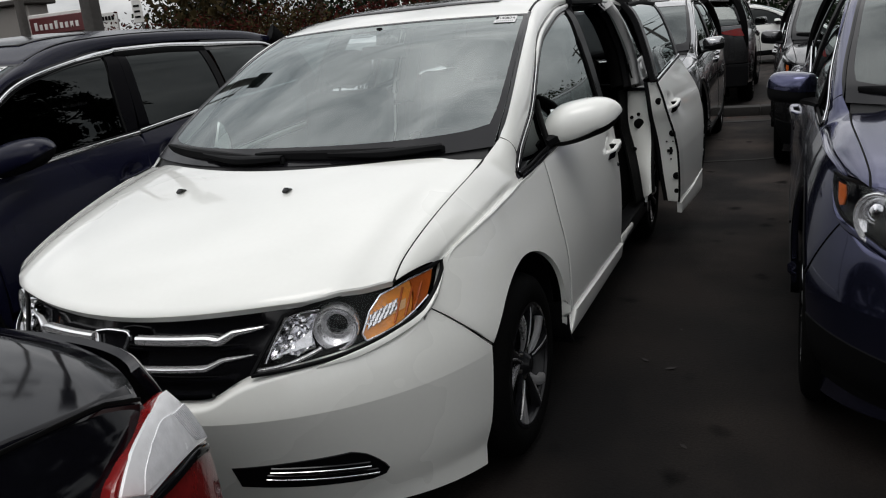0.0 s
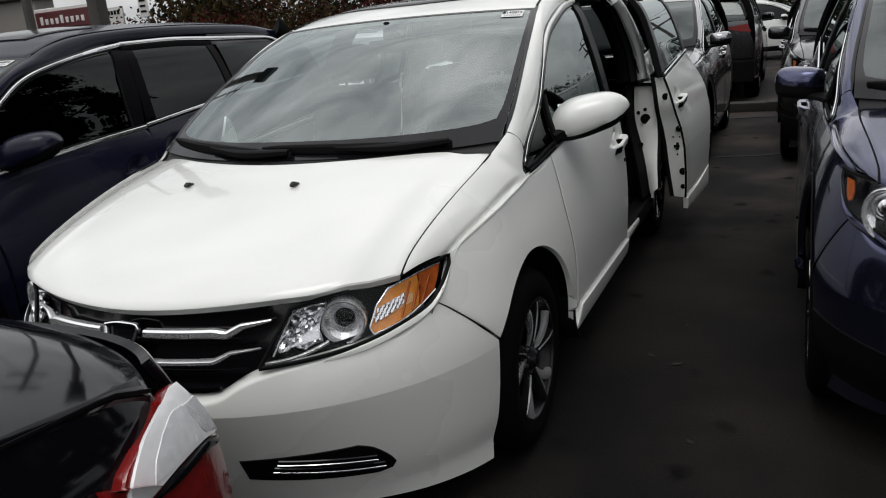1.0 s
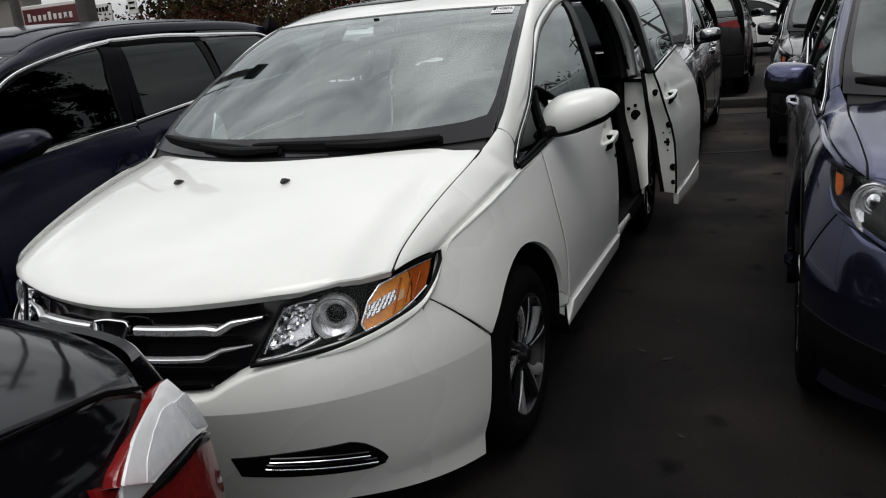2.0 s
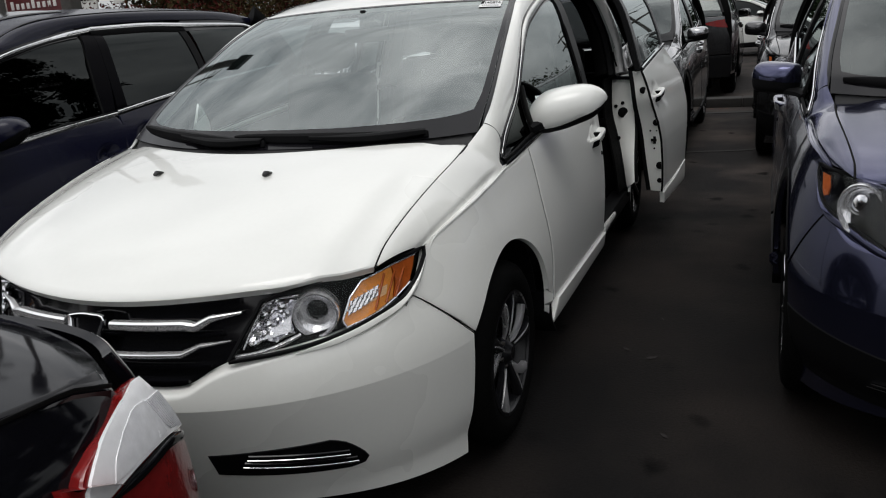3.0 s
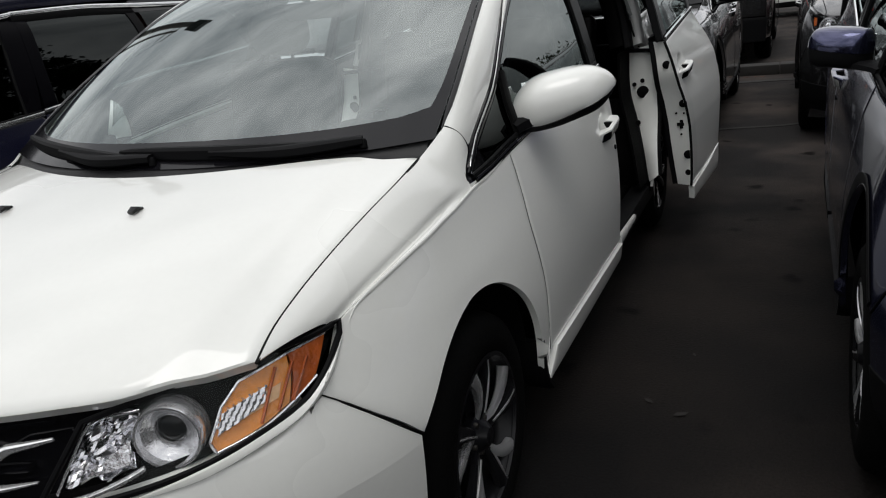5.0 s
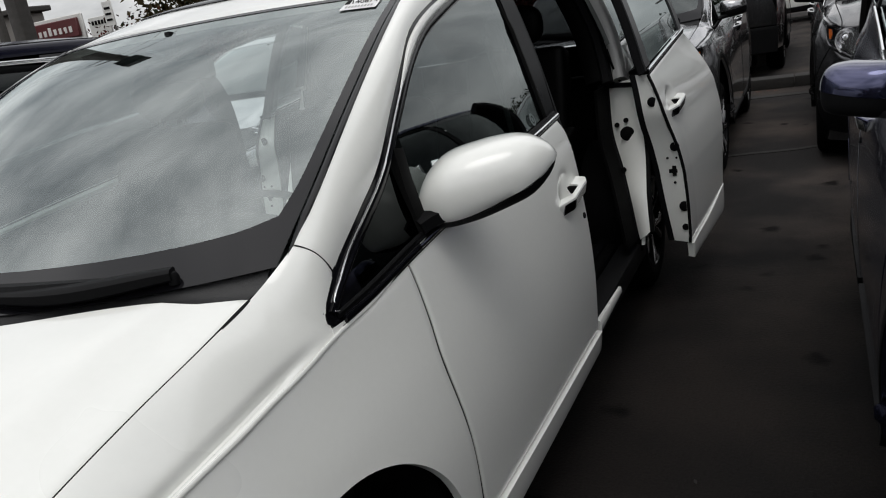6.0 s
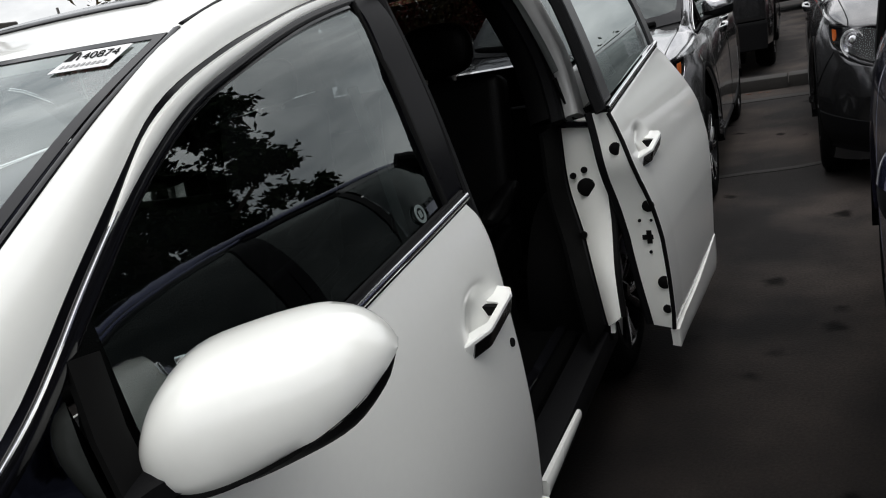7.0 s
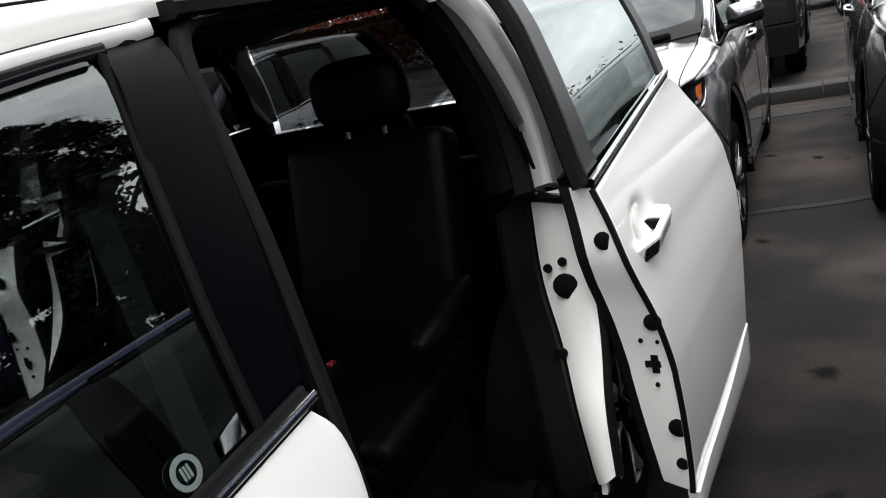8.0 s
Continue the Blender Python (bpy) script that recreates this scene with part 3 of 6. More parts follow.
def add_grille(root):
    f = lambda pts: [(by_x(x, z), z) for x, z in pts]
    lo = [(-0.47, 0.66), (-0.36, 0.60), (0, 0.585), (0.36, 0.60), (0.47, 0.66)]
    hi = [(-0.56, 0.872), (-0.3, 0.866), (0, 0.864), (0.3, 0.866), (0.56, 0.872)]
    grille = part("grille", sheet(on_front(-0.045), f(lo), f([(0.47, 0.66), (0.52, 0.77), (0.56, 0.872)]), f(hi), f([(-0.47, 0.66), (-0.52, 0.77), (-0.56, 0.872)]), 50, 14, 0.02, (0, -1, 0)), GLOSS, root)
    for z, w in ((0.645, 0.34), (0.685, 0.40), (0.765, 0.42), (0.845, 0.46)):
        part("slat", sweep([on_front(-0.028)(by_x(x, z), z) for x in np.linspace(-w, w, 24)], 0.03, 0.014), GLOSS, grille)
    for s in (-1, 1):
        for pts, h, lab in (([(0.085, 0.795), (0.2, 0.796), (0.31, 0.797), (0.348, 0.791), (0.386, 0.811), (0.467, 0.821)], 0.028, "upper"), ([(0.10, 0.719), (0.2, 0.72), (0.318, 0.722), (0.364, 0.742), (0.446, 0.75)], 0.015, "lower")):
            path = [on_front(-0.002)(s * by_x(x, z), z) for x, z in poly(pts, 48)]
            part("grille_bar", sweep(path, 0.03, h, taper=lambda q: 1.0 if q < 0.62 else 1.0 - 0.75 * (q - 0.62) / 0.38), BAR, grille, "chrome horizontal grille bar")
    # plain trapezoid mark
    pts = [(-0.062, 0.815), (-0.02, 0.822), (0.02, 0.822), (0.062, 0.815), (0.052, 0.77), (0.035, 0.722), (0, 0.716), (-0.035, 0.722), (-0.052, 0.77), (-0.062, 0.815)]
    part("badge_frame", sweep([on_front(0.010)(by_x(x, z), z) for x, z in cat(pts, 40)], 0.014, 0.014, (0, 1, 0)), CHROME, grille)
    part("badge_plate", sheet(on_front(0.002), f([(-0.04, 0.725), (0.04, 0.725)]), f([(0.04, 0.725), (0.06, 0.815)]), f([(-0.06, 0.815), (0.06, 0.815)]), f([(-0.04, 0.725), (-0.06, 0.815)]), 8, 8, 0.01, (0, -1, 0)), GLOSS, grille)


def add_headlamp(root, s, round_style=False, paint=WHITE):
    X = lambda x, z: (s * by_x(x, z), z)
    Y = lambda y, z: (s * by_y(y, z), z)
    o, e = (0.030, 0.055) if round_style else (0.0, 0.0)
    def edges(k=0.0):
        top = [X(0.515 + k, 0.846 - k), X(0.643, 0.878 - k), Y(0.46 + 0.6 * e - k, 0.889 - k), Y(0.573 + e - k, 0.893 - k), Y(0.618 + e - 1.6 * k, 0.899 - 1.4 * k)]
        bot = [X(0.447 + 1.5 * k, 0.697 + k), X(0.605, 0.709 + k), X(0.704, 0.726 + k), X(0.775, 0.752 + k), Y(0.491 + 0.8 * e - k, 0.782 + k), Y(0.553 + e - k, 0.826 + k), Y(0.606 + e - 2 * k, 0.876)]
        left = [bot[0], X(0.485 + 1.2 * k, 0.77), top[0]]
        right = [bot[-1], top[-1]]
        return bot, right, top, left
    b, r, t, l = edges()
    lamp = part("headlamp", sheet(on_front(-0.028 + o if round_style else -0.054), b, r, t, l, 40, 12, 0.03, (0, -1, 0)), GLOSS if round_style else INK, root, "clear headlamp with amber side marker")
    part("lens", sheet(on_front(0.003 + 0.4 * o), b, r, t, l, 44, 14, 0.003, (0, -1, 0)), LENS, lamp)
    rim = cat(b, 30).tolist() + cat(t, 30)[::-1].tolist()
    part("lamp_seal", sweep([on_front(0.002)(a, z) for a, z in rim + rim[:1]], 0.012, 0.012, (0, 1, 0)), TRIM, lamp)
    sill = [on_front(0.001)(a, z - 0.013) for a, z in cat(b[1:], 40)]
    part("lamp_sill", sweep(sill, 0.020, 0.020, (0, 1, 0), k=10, taper=lambda q: min(1.0, 0.3 + 3 * q, 0.25 + 4 * (1 - q))), paint, lamp)
    if not round_style:
        up = [(a, z + 0.017) for a, z in b]
        part("lamp_floor", sheet(on_front(-0.026), b, [b[-1], up[-1]], up, [b[0], up[0]], 40, 5, 0.004, (0, -1, 0)), INK, lamp)
    # inner chrome bowl, projector and marker
    inner = [X(0.487, 0.722), X(0.54, 0.728), X(0.60, 0.742)], [X(0.60, 0.742), X(0.59, 0.79), X(0.60, 0.838)], [X(0.525, 0.833), X(0.56, 0.838), X(0.60, 0.838)], [X(0.487, 0.722), X(0.5, 0.775), X(0.525, 0.833)]
    def faceted(a, z):
        d = 0.010 * math.sin(a * 95 + z * 40) + 0.007 * math.sin(a * 60 - z * 150) + 0.004 * math.sin(z * 320)
        return on_front(-0.024 + d)(a, z)
    part("reflector", sheet(faceted, inner[0], inner[1], inner[2], inner[3], 16, 16, 0.006, (0, -1, 0)), REFLECTOR, lamp, smooth=12)
    edge = [on_front(-0.006)(*q) for q in cat([X(0.480, 0.722), X(0.497, 0.775), X(0.527, 0.838), X(0.60, 0.846)], 14)]
    part("reflector_edge", sweep(edge, 0.005, 0.005), BOWL, lamp)
    fac = [X(0.515, 0.738), X(0.592, 0.752)], [X(0.592, 0.752), X(0.588, 0.795)], [X(0.560, 0.772), X(0.588, 0.795)], [X(0.515, 0.738), X(0.560, 0.772)]
    part("reflector_facet", sheet(on_front(-0.010), fac[0], fac[1], fac[2], fac[3], 6, 5, 0.004, (0, -1, 0)), BOWL, lamp)
    trim = [on_front(-0.006)(*q) for q in cat([X(0.462, 0.706), X(0.53, 0.712), X(0.59, 0.730), X(0.615, 0.742)], 12)]
    part("reflector_trim", sweep(trim, 0.014, 0.010), BOWL, lamp)
    c = Vector(on_front(-0.028 + 0.8 * o)(*(X(0.752, 0.805) if round_style else X(0.648, 0.783))))
    aim = Vector((s * 0.45, -1, 0.05)).normalized()
    q = aim.to_track_quat("Z", "Y").to_matrix().to_4x4()
    at = Matrix.Translation(c) @ q @ Matrix.Scale(1.12 if round_style else 1.0, 4)
    part("projector_ring", moved(lathe([(0.057, 0.012), (0.060, 0.022), (0.065, 0.023), (0.069, 0.014), (0.069, -0.03), (0.057, 0.012)], 36, "z"), at), BOWL, lamp)
    part("projector_bowl", moved(lathe([(0.059, 0.018), (0.054, 0.006), (0.047, -0.006), (0.036, -0.011), (0.022, -0.013), (0.022, -0.017), (0.059, 0.012)], 32, "z"), at), BOWL, lamp)
    part("projector_tube", moved(lathe([(0.029, 0.004), (0.031, 0.010), (0.034, 0.004), (0.036, -0.02), (0.029, 0.004)], 28, "z"), at @ Matrix.Translation((0.006 * s, 0.012, 0))), BOWL, lamp)
    part("projector_lens", moved(ball((0.006 * s, 0.012, -0.004), (0.029, 0.029, 0.014), 20, 10), at), REFLECTOR if round_style else GLOSS, lamp)
    if round_style:
        am = [Y(0.545, 0.80), Y(0.578, 0.825)], [Y(0.578, 0.825), Y(0.62, 0.878)], [Y(0.580, 0.874), Y(0.62, 0.878)], [Y(0.545, 0.80), Y(0.552, 0.84), Y(0.580, 0.874)]
        part("side_marker", sheet(on_front(0.008), am[0], am[1], am[2], am[3], 10, 10, 0.01, (0, -1, 0)), AMBER_DEEP, lamp, "amber side marker")
        return lamp
    am = [X(0.716, 0.738), X(0.772, 0.757), Y(0.462, 0.782)], [Y(0.462, 0.782), Y(0.486, 0.83), Y(0.497, 0.872)], [X(0.735, 0.852), X(0.765, 0.862), Y(0.497, 0.872)], poly([X(0.716, 0.738), X(0.706, 0.757), X(0.716, 0.815), X(0.735, 0.852)], 40)
    part("side_marker", sheet(on_front(-0.006), am[0], am[1], am[2], am[3], 18, 10, 0.01, (0, -1, 0)), AMBER, lamp, "amber turn signal insert")
    win = [X(0.714, 0.769), X(0.735, 0.778), X(0.772, 0.803)], [X(0.772, 0.803), X(0.772, 0.832)], [X(0.716, 0.805), X(0.735, 0.814), X(0.772, 0.832)], [X(0.714, 0.769), X(0.716, 0.805)]
    def ribbed(a, z):
        return on_front(0.0005 + 0.0025 * math.sin(a * 420) * math.sin(z * 380))(a, z)
    part("bulb_window", sheet(ribbed, win[0], win[1], win[2], win[3], 20, 8, 0.008, (0, -1, 0)), BOWL, lamp, "clear ribbed window in the amber insert", smooth=14)
    tip = [Y(0.465, 0.784), Y(0.50, 0.80), Y(0.528, 0.818)], [Y(0.528, 0.818), Y(0.556, 0.853), Y(0.580, 0.884)], [Y(0.500, 0.873), Y(0.58, 0.884)], [Y(0.465, 0.784), Y(0.489, 0.83), Y(0.500, 0.873)]
    part("side_marker", sheet(on_front(-0.004), tip[0], tip[1], tip[2], tip[3], 12, 10, 0.01, (0, -1, 0)), AMBER_DEEP, lamp, "deep amber outer reflector")
    edge = poly([X(0.716, 0.738), X(0.705, 0.757), X(0.715, 0.815), X(0.735, 0.853), X(0.765, 0.864), Y(0.50, 0.875), Y(0.58, 0.886)], 50)
    part("marker_trim", sweep([on_front(-0.003)(a, z) for a, z in edge], 0.006, 0.006, (0, 1, 0)), BOWL, lamp)
    low = cat([X(0.716, 0.737), X(0.772, 0.755), Y(0.462, 0.780), Y(0.528, 0.814)], 24)
    part("marker_trim", sweep([on_front(-0.003)(a, z) for a, z in low], 0.005, 0.005, (0, 1, 0)), BOWL, lamp)
    for x0 in (0.775, 0.795, 0.812):
        part("marker_rib", sweep([on_front(0.0)(*X(x0 - 0.004, 0.765 + 0.6 * (x0 - 0.775))), on_front(0.0)(*X(x0 + 0.004, 0.858))], 0.006, 0.006, (0, 1, 0)), AMBER_DEEP, lamp)
    bulb = [X(0.742, 0.782), X(0.79, 0.80)], [X(0.79, 0.80), X(0.79, 0.826)], [X(0.742, 0.808), X(0.79, 0.826)], [X(0.742, 0.782), X(0.742, 0.808)]
    part("marker_bulb", sheet(on_front(-0.003), bulb[0], bulb[1], bulb[2], bulb[3], 6, 6, 0.006, (0, -1, 0)), BULB, lamp)
    return lamp


def add_windscreen(root, sticker=False, dim=False):
    e = cat(SCREEN_EDGE, 60)
    def lift(u, v):
        """u across -1..1, v from cowl to header."""
        px, py, pz = (float(np.interp(v, np.linspace(0, 1, 60), e[:, j]) + min(0.0, v) * 59 * (e[1, j] - e[0, j])) for j in range(3))
        k = 1 - abs(u) ** 2.3
        return (u * px, py - (0.24 - 0.10 * v) * k, pz + (-0.012 + 0.028 * v) * k + 0.02 * math.sin(math.pi * v) * k)
    glassy = part("windscreen", sheet(lift, [(-0.985, -0.05), (0.985, -0.05)], [(0.985, -0.05), (0.985, 0.985)], [(-0.985, 0.985), (0.985, 0.985)], [(-0.985, -0.05), (-0.985, 0.985)], 40, 30, 0.004, (0, -1, 1), 0.0), SCREEN if sticker and not dim else SCREEN_DIM, root, "sky-reflecting windscreen")
    def border(name, b, r, t, l, nu, nv):
        part(name, sheet(lambda u, v: tuple(np.array(lift(u, v)) + np.array((0, -0.001, 0.0015))), b, r, t, l, nu, nv, 0.002, (0, -1, 1), 0.0), FRIT, glassy)
    border("screen_band", [(-0.985, -0.05), (0.985, -0.05)], [(0.985, -0.05), (0.985, 0.10)], [(-0.985, 0.10), (-0.94, 0.085), (-0.85, 0.060), (0, 0.045), (0.85, 0.060), (0.94, 0.085), (0.985, 0.10)], [(-0.985, -0.05), (-0.985, 0.10)], 60, 6)
    border("screen_band", [(-0.985, 0.965), (0.985, 0.965)], [(0.985, 0.965), (0.985, 0.985)], [(-0.985, 0.985), (0.985, 0.985)], [(-0.985, 0.965), (-0.985, 0.985)], 40, 4)
    for s in (-1, 1):
        border("screen_band", [(s * 0.94, 0.084), (s * 0.985, 0.0995)], [(s * 0.985, 0.0995), (s * 0.985, 0.97)], [(s * 0.963, 0.97), (s * 0.985, 0.97)], [(s * 0.94, 0.084), (s * 0.951, 0.16), (s * 0.957, 0.3), (s * 0.963, 0.97)], 5, 24)
    for s in (-1, 1):
        part("screen_seal", sweep([(s * (x - 0.004), y, z - 0.001) for x, y, z in cat([(0.827, 1.288, 1.162)] + SCREEN_EDGE, 50)], 0.018, 0.010, (0, -1, 1), taper=lambda q: min(1.0, 0.1 + 9 * q)), GLOSS, glassy)
    part("mirror_mount", sweep([lift(0.0, 0.93), tuple(np.array(lift(0.0, 0.88)) + np.array((0, 0.03, -0.06)))], 0.03, 0.03), TRIM, glassy)
    mid = Vector(lift(0.0, 0.86)) + Vector((0.02, 0.06, -0.09))
    part("rear_view_mirror", moved(block(-0.12, 0.12, -0.015, 0.015, -0.033, 0.033, 0.012), Matrix.Translation(mid)), TRIM, glassy)
    if sticker:
        U = lambda u, v: tuple(np.array(lift(u, v)) + np.array((0, -0.003, 0.003)))
        st = part("stock_sticker", sheet(U, [(0.795, 0.882), (0.925, 0.882)], [(0.925, 0.882), (0.928, 0.957)], [(0.80, 0.957), (0.928, 0.957)], [(0.795, 0.882), (0.80, 0.957)], 8, 6, 0.001, (0, -1, 1), 0), PAPER, glassy, "white paper stock number sticker")
        o, ex, ey = Vector(U(0.822, 0.918)), Vector(U(0.924, 0.918)), Vector(U(0.822, 0.953))
        ax, ay = (ex - o).normalized(), (ey - o)
        ay = (ay - ax * ay.dot(ax)).normalized()
        az = ax.cross(ay)
        m = Matrix((ax, ay, az)).transposed().to_4x4()
        cu = bpy.data.curves.new("stock_number", "FONT")
        cu.body, cu.size, cu.extrude = "140874", 0.026, 0.0003
        tmp = new("stock_number", cu)
        me = bpy.data.meshes.new_from_object(tmp.evaluated_get(bpy.context.evaluated_depsgraph_get()))
        bpy.data.objects.remove(tmp)
        me.materials.clear()
        me.materials.append(INK)
        tx = new("stock_number", me)
        tx.parent = st
        tx.matrix_basis = Matrix.Translation(o + az * 0.0015) @ m @ Matrix.Diagonal((0.98, 1.5, 1, 1))
        part("print_square", sheet(lambda u, v: tuple(np.array(U(u, v)) + np.array((0, -0.001, 0.0012))), [(0.80, 0.92), (0.818, 0.92)], [(0.818, 0.92), (0.818, 0.952)], [(0.802, 0.952), (0.818, 0.952)], [(0.80, 0.92), (0.802, 0.952)], 3, 3, 0.0005, (0, -1, 1), 0), INK, st)
        for i in range(9):
            u0 = 0.812 + i * 0.0115
            part("print_bar", sheet(lambda u, v: tuple(np.array(U(u, v)) + np.array((0, -0.001, 0.0012))), [(u0, 0.892), (u0 + 0.006, 0.892)], [(u0 + 0.006, 0.892), (u0 + 0.006, 0.904)], [(u0, 0.904), (u0 + 0.006, 0.904)], [(u0, 0.892), (u0, 0.904)], 3, 3, 0.0005, (0, -1, 1), 0), MIDGREY, st)
    return lift


FRIT = mat("black_screen_frit", (0.006, 0.0057, 0.0072), 0.12, 0, 0.0, 0.1, 80, 0, 0.03, spec=0.3)


def add_cowl(root, lift):
    a = [(x, (0.93 + 0.125 * (abs(x) / 0.5) ** 2 if abs(x) < 0.5 else 1.055 + (abs(x) - 0.5) * 0.45) + 0.004, 0.0) for x in np.linspace(-0.80, 0.80, 25)]
    rows = []
    for k in np.linspace(0, 1, 7):
        row = []
        for x, y, _ in a:
            p = Vector((x, y, hood_z(x, y) - 0.012))
            q = Vector(lift(x / 0.83, -0.03)) + Vector((0, 0, -0.003))
            r = p.lerp(q, k)
            r.z -= 0.014 * 4 * k * (1 - k)
            row.append(tuple(r))
        rows.append(row)
    cowl = part("cowl", shell(np.array(rows), 0.02, (0, 0, 1)), COWL, root, "grey plastic cowl below the windscreen")
    # wipers, parked
    def wiper(pivot_u, tip_u, lv, tipv):
        base = Vector(lift(pivot_u, 0.0)) + Vector((0, -0.035, 0.0))
        mid = Vector(lift(pivot_u * 0.75 + tip_u * 0.25, lv)) + Vector((0, -0.012, 0.018))
        far = Vector(lift(pivot_u * 0.45 + tip_u * 0.55, (lv + tipv) / 2)) + Vector((0, -0.008, 0.016))
        w = part("wiper", sweep(cat([base, mid, far], 16), 0.044, 0.028, taper=lambda q: 0.7 + 0.5 * math.sin(math.pi * min(1.0, q + 0.1))), TRIM, cowl, "black windscreen wiper arm and blade")
        part("wiper_pivot", moved(lathe([(0.0001, 0.004), (0.007, 0.003), (0.011, -0.004), (0.011, -0.02), (0.0001, -0.02)], 14, "z"), Matrix.Translation(base)), TRIM, w)
        blade = [Vector(lift(u, v)) + Vector((0, -0.004, 0.010)) for u, v in zip(np.linspace(pivot_u * 0.9 + tip_u * 0.1, tip_u, 16), np.linspace(lv + 0.01, tipv, 16))]
        part("wiper_blade", sweep(blade, 0.024, 0.030, taper=lambda q: 0.6 + 0.9 * math.sin(math.pi * q) ** 0.5), TRIM, w)
    wiper(0.02, -0.93, -0.035, 0.02)
    wiper(0.78, -0.16, -0.035, 0.0)
    return cowl


def add_pillars_roof(root, paint):
    for s in (-1, 1):
        a = SCREEN_EDGE + ROOF_EDGE[1:]
        b = [(side_x(y, z) - 0.003, y, z) for y, z in [(1.348, 1.1025)] + DOOR_SEAM[2:] + REAR_SEAM[1:]]
        A, B = cat(a, 90), cat(b, 90)
        rows = []
        for k in steps(10):
            p = A * (1 - k) + B * k
            p[:, 0] += 0.012 * 4 * k * (1 - k)
            p[:, 2] += 0.012 * 4 * k * (1 - k)
            p[:, 0] *= s
            rows.append(p)
        part("roof_rail_panel", shell(np.array(rows), 0.010, (s, 0, 0.6)), paint, root)
    e = cat(ROOF_EDGE, 60)
    def lift(u, v):
        px, py, pz = (float(np.interp(v, np.linspace(0, 1, 60), e[:, j])) for j in range(3))
        k = 1 - abs(u) ** 2.4
        front = max(0.0, 1 - v / 0.25)
        return (u * px, py - 0.145 * k * (1 - v) ** 1.5, pz + k * (0.036 - 0.022 * front**2))
    roof = part("roof", sheet(lift, [(-0.995, 0), (0.995, 0)], [(0.995, 0), (0.995, 1)], [(-0.995, 1), (0.995, 1)], [(-0.995, 0), (-0.995, 1)], 30, 44, 0.03, (0, 0, 1), 0.004), paint, root)
    part("sunroof", sheet(lambda u, v: tuple(np.array(lift(u, v)) + np.array((0, 0, 0.005))), [(-0.72, 0.095), (0, 0.075), (0.72, 0.095)], [(0.72, 0.095), (0.74, 0.28)], [(-0.74, 0.28), (0.74, 0.28)], [(-0.72, 0.095), (-0.74, 0.28)], 24, 10, 0.006, (0, 0, 1)), GLOSS, roof, "dark glass sunroof panel")
    for s in (-1, 1):
        rail = [tuple(np.array(lift(s * 0.99, v)) + np.array((0, 0, 0.001))) for v in np.linspace(0.01, 0.98, 40)]
        part("roof_ditch", sweep(rail, 0.014, 0.006), TRIM, roof)
    part("headliner", sheet(lambda u, v: tuple(np.array(lift(u, v)) - np.array((0, 0, 0.045))), [(-0.97, 0.02), (0.97, 0.02)], [(0.97, 0.02), (0.97, 0.97)], [(-0.97, 0.97), (0.97, 0.97)], [(-0.97, 0.02), (-0.97, 0.97)], 12, 16, 0.01, (0, 0, -1)), LINING, roof)
    return roof


def dented(lift, s, y0, z0):
    """A door skin with the finger scoop of its handle pressed in."""
    def f(y, z):
        p = lift(y, z)
        r = ((y - y0 - 0.095) / 0.10) ** 2 + ((z - z0 - 0.028 - 0.14 * (y - y0 - 0.095)) / 0.062) ** 2
        return (p[0] - s * 0.024 * max(0.0, 1 - r) ** 1.6, p[1], p[2])
    return f


def door_handle(root, s, y0, z0, lift, paint=None):
    """An angular pull handle before a scoop, y0: its forward end; a dark chrome face leans under it."""
    outer = poly([(-0.024, 0.001), (0.046, 0.037), (0.19, 0.042), (0.213, 0.034), (0.222, 0.002)], 34)
    inner = poly([(-0.020, -0.012), (0.026, -0.012), (0.070, 0.020), (0.150, 0.024), (0.158, -0.012), (0.218, -0.012)], 34)
    y0 -= 0.022
    def at(q, up, pull=0.0):
        y = y0 + q[0]
        p = lift(y, z0 + 0.15 * q[0])
        return (p[0] + s * (q[1] - pull), p[1], z0 - 0.003 + 0.15 * q[0] + up)
    def loft(rows):
        n, m = len(rows[0]), len(rows)
        verts = [tuple(rows[j][i]) for i in range(n) for j in range(m)]
        faces = [(i * m + j, i * m + (j + 1) % m, (i + 1) * m + (j + 1) % m, (i + 1) * m + j) for i in range(n - 1) for j in range(m)]
        return verts, faces + [tuple(range(m)), tuple((n - 1) * m + j for j in reversed(range(m)))]
    body = [[at(q, 0.008) for q in inner], [at(q, 0.010, 0.003) for q in outer], [at(q, 0.007) for q in outer], [at(q, 0.0) for q in outer], [at(q, -0.030, 0.010) for q in outer], [at(q, -0.020) for q in inner]]
    h = part("door_handle", loft(body), paint, root, "angular pull handle with dark chrome underside", 30)
    mid = outer[3:-3]
    strip = [[at(q, 0.001, 0.002) for q in mid], [at(q, 0.0005, -0.0015) for q in mid], [at(q, -0.033, 0.0065) for q in mid], [at(q, -0.033, 0.011) for q in mid]]
    part("handle_strip", loft(strip), HANDLE_CHROME, h)
    slot = [[at((y, o), u) for y in (0.140, 0.1535)] for o, u in ((-0.016, 0.004), (0.020, 0.004), (0.020, -0.018), (-0.016, -0.018))]
    part("handle_slot", loft(slot), INK, h)
    return h


HANDLE_CHROME = mat("dark_handle_chrome", (0.3, 0.3, 0.31), 0.12, 1.0, 0, 0.03, 90, 0, 0.03)


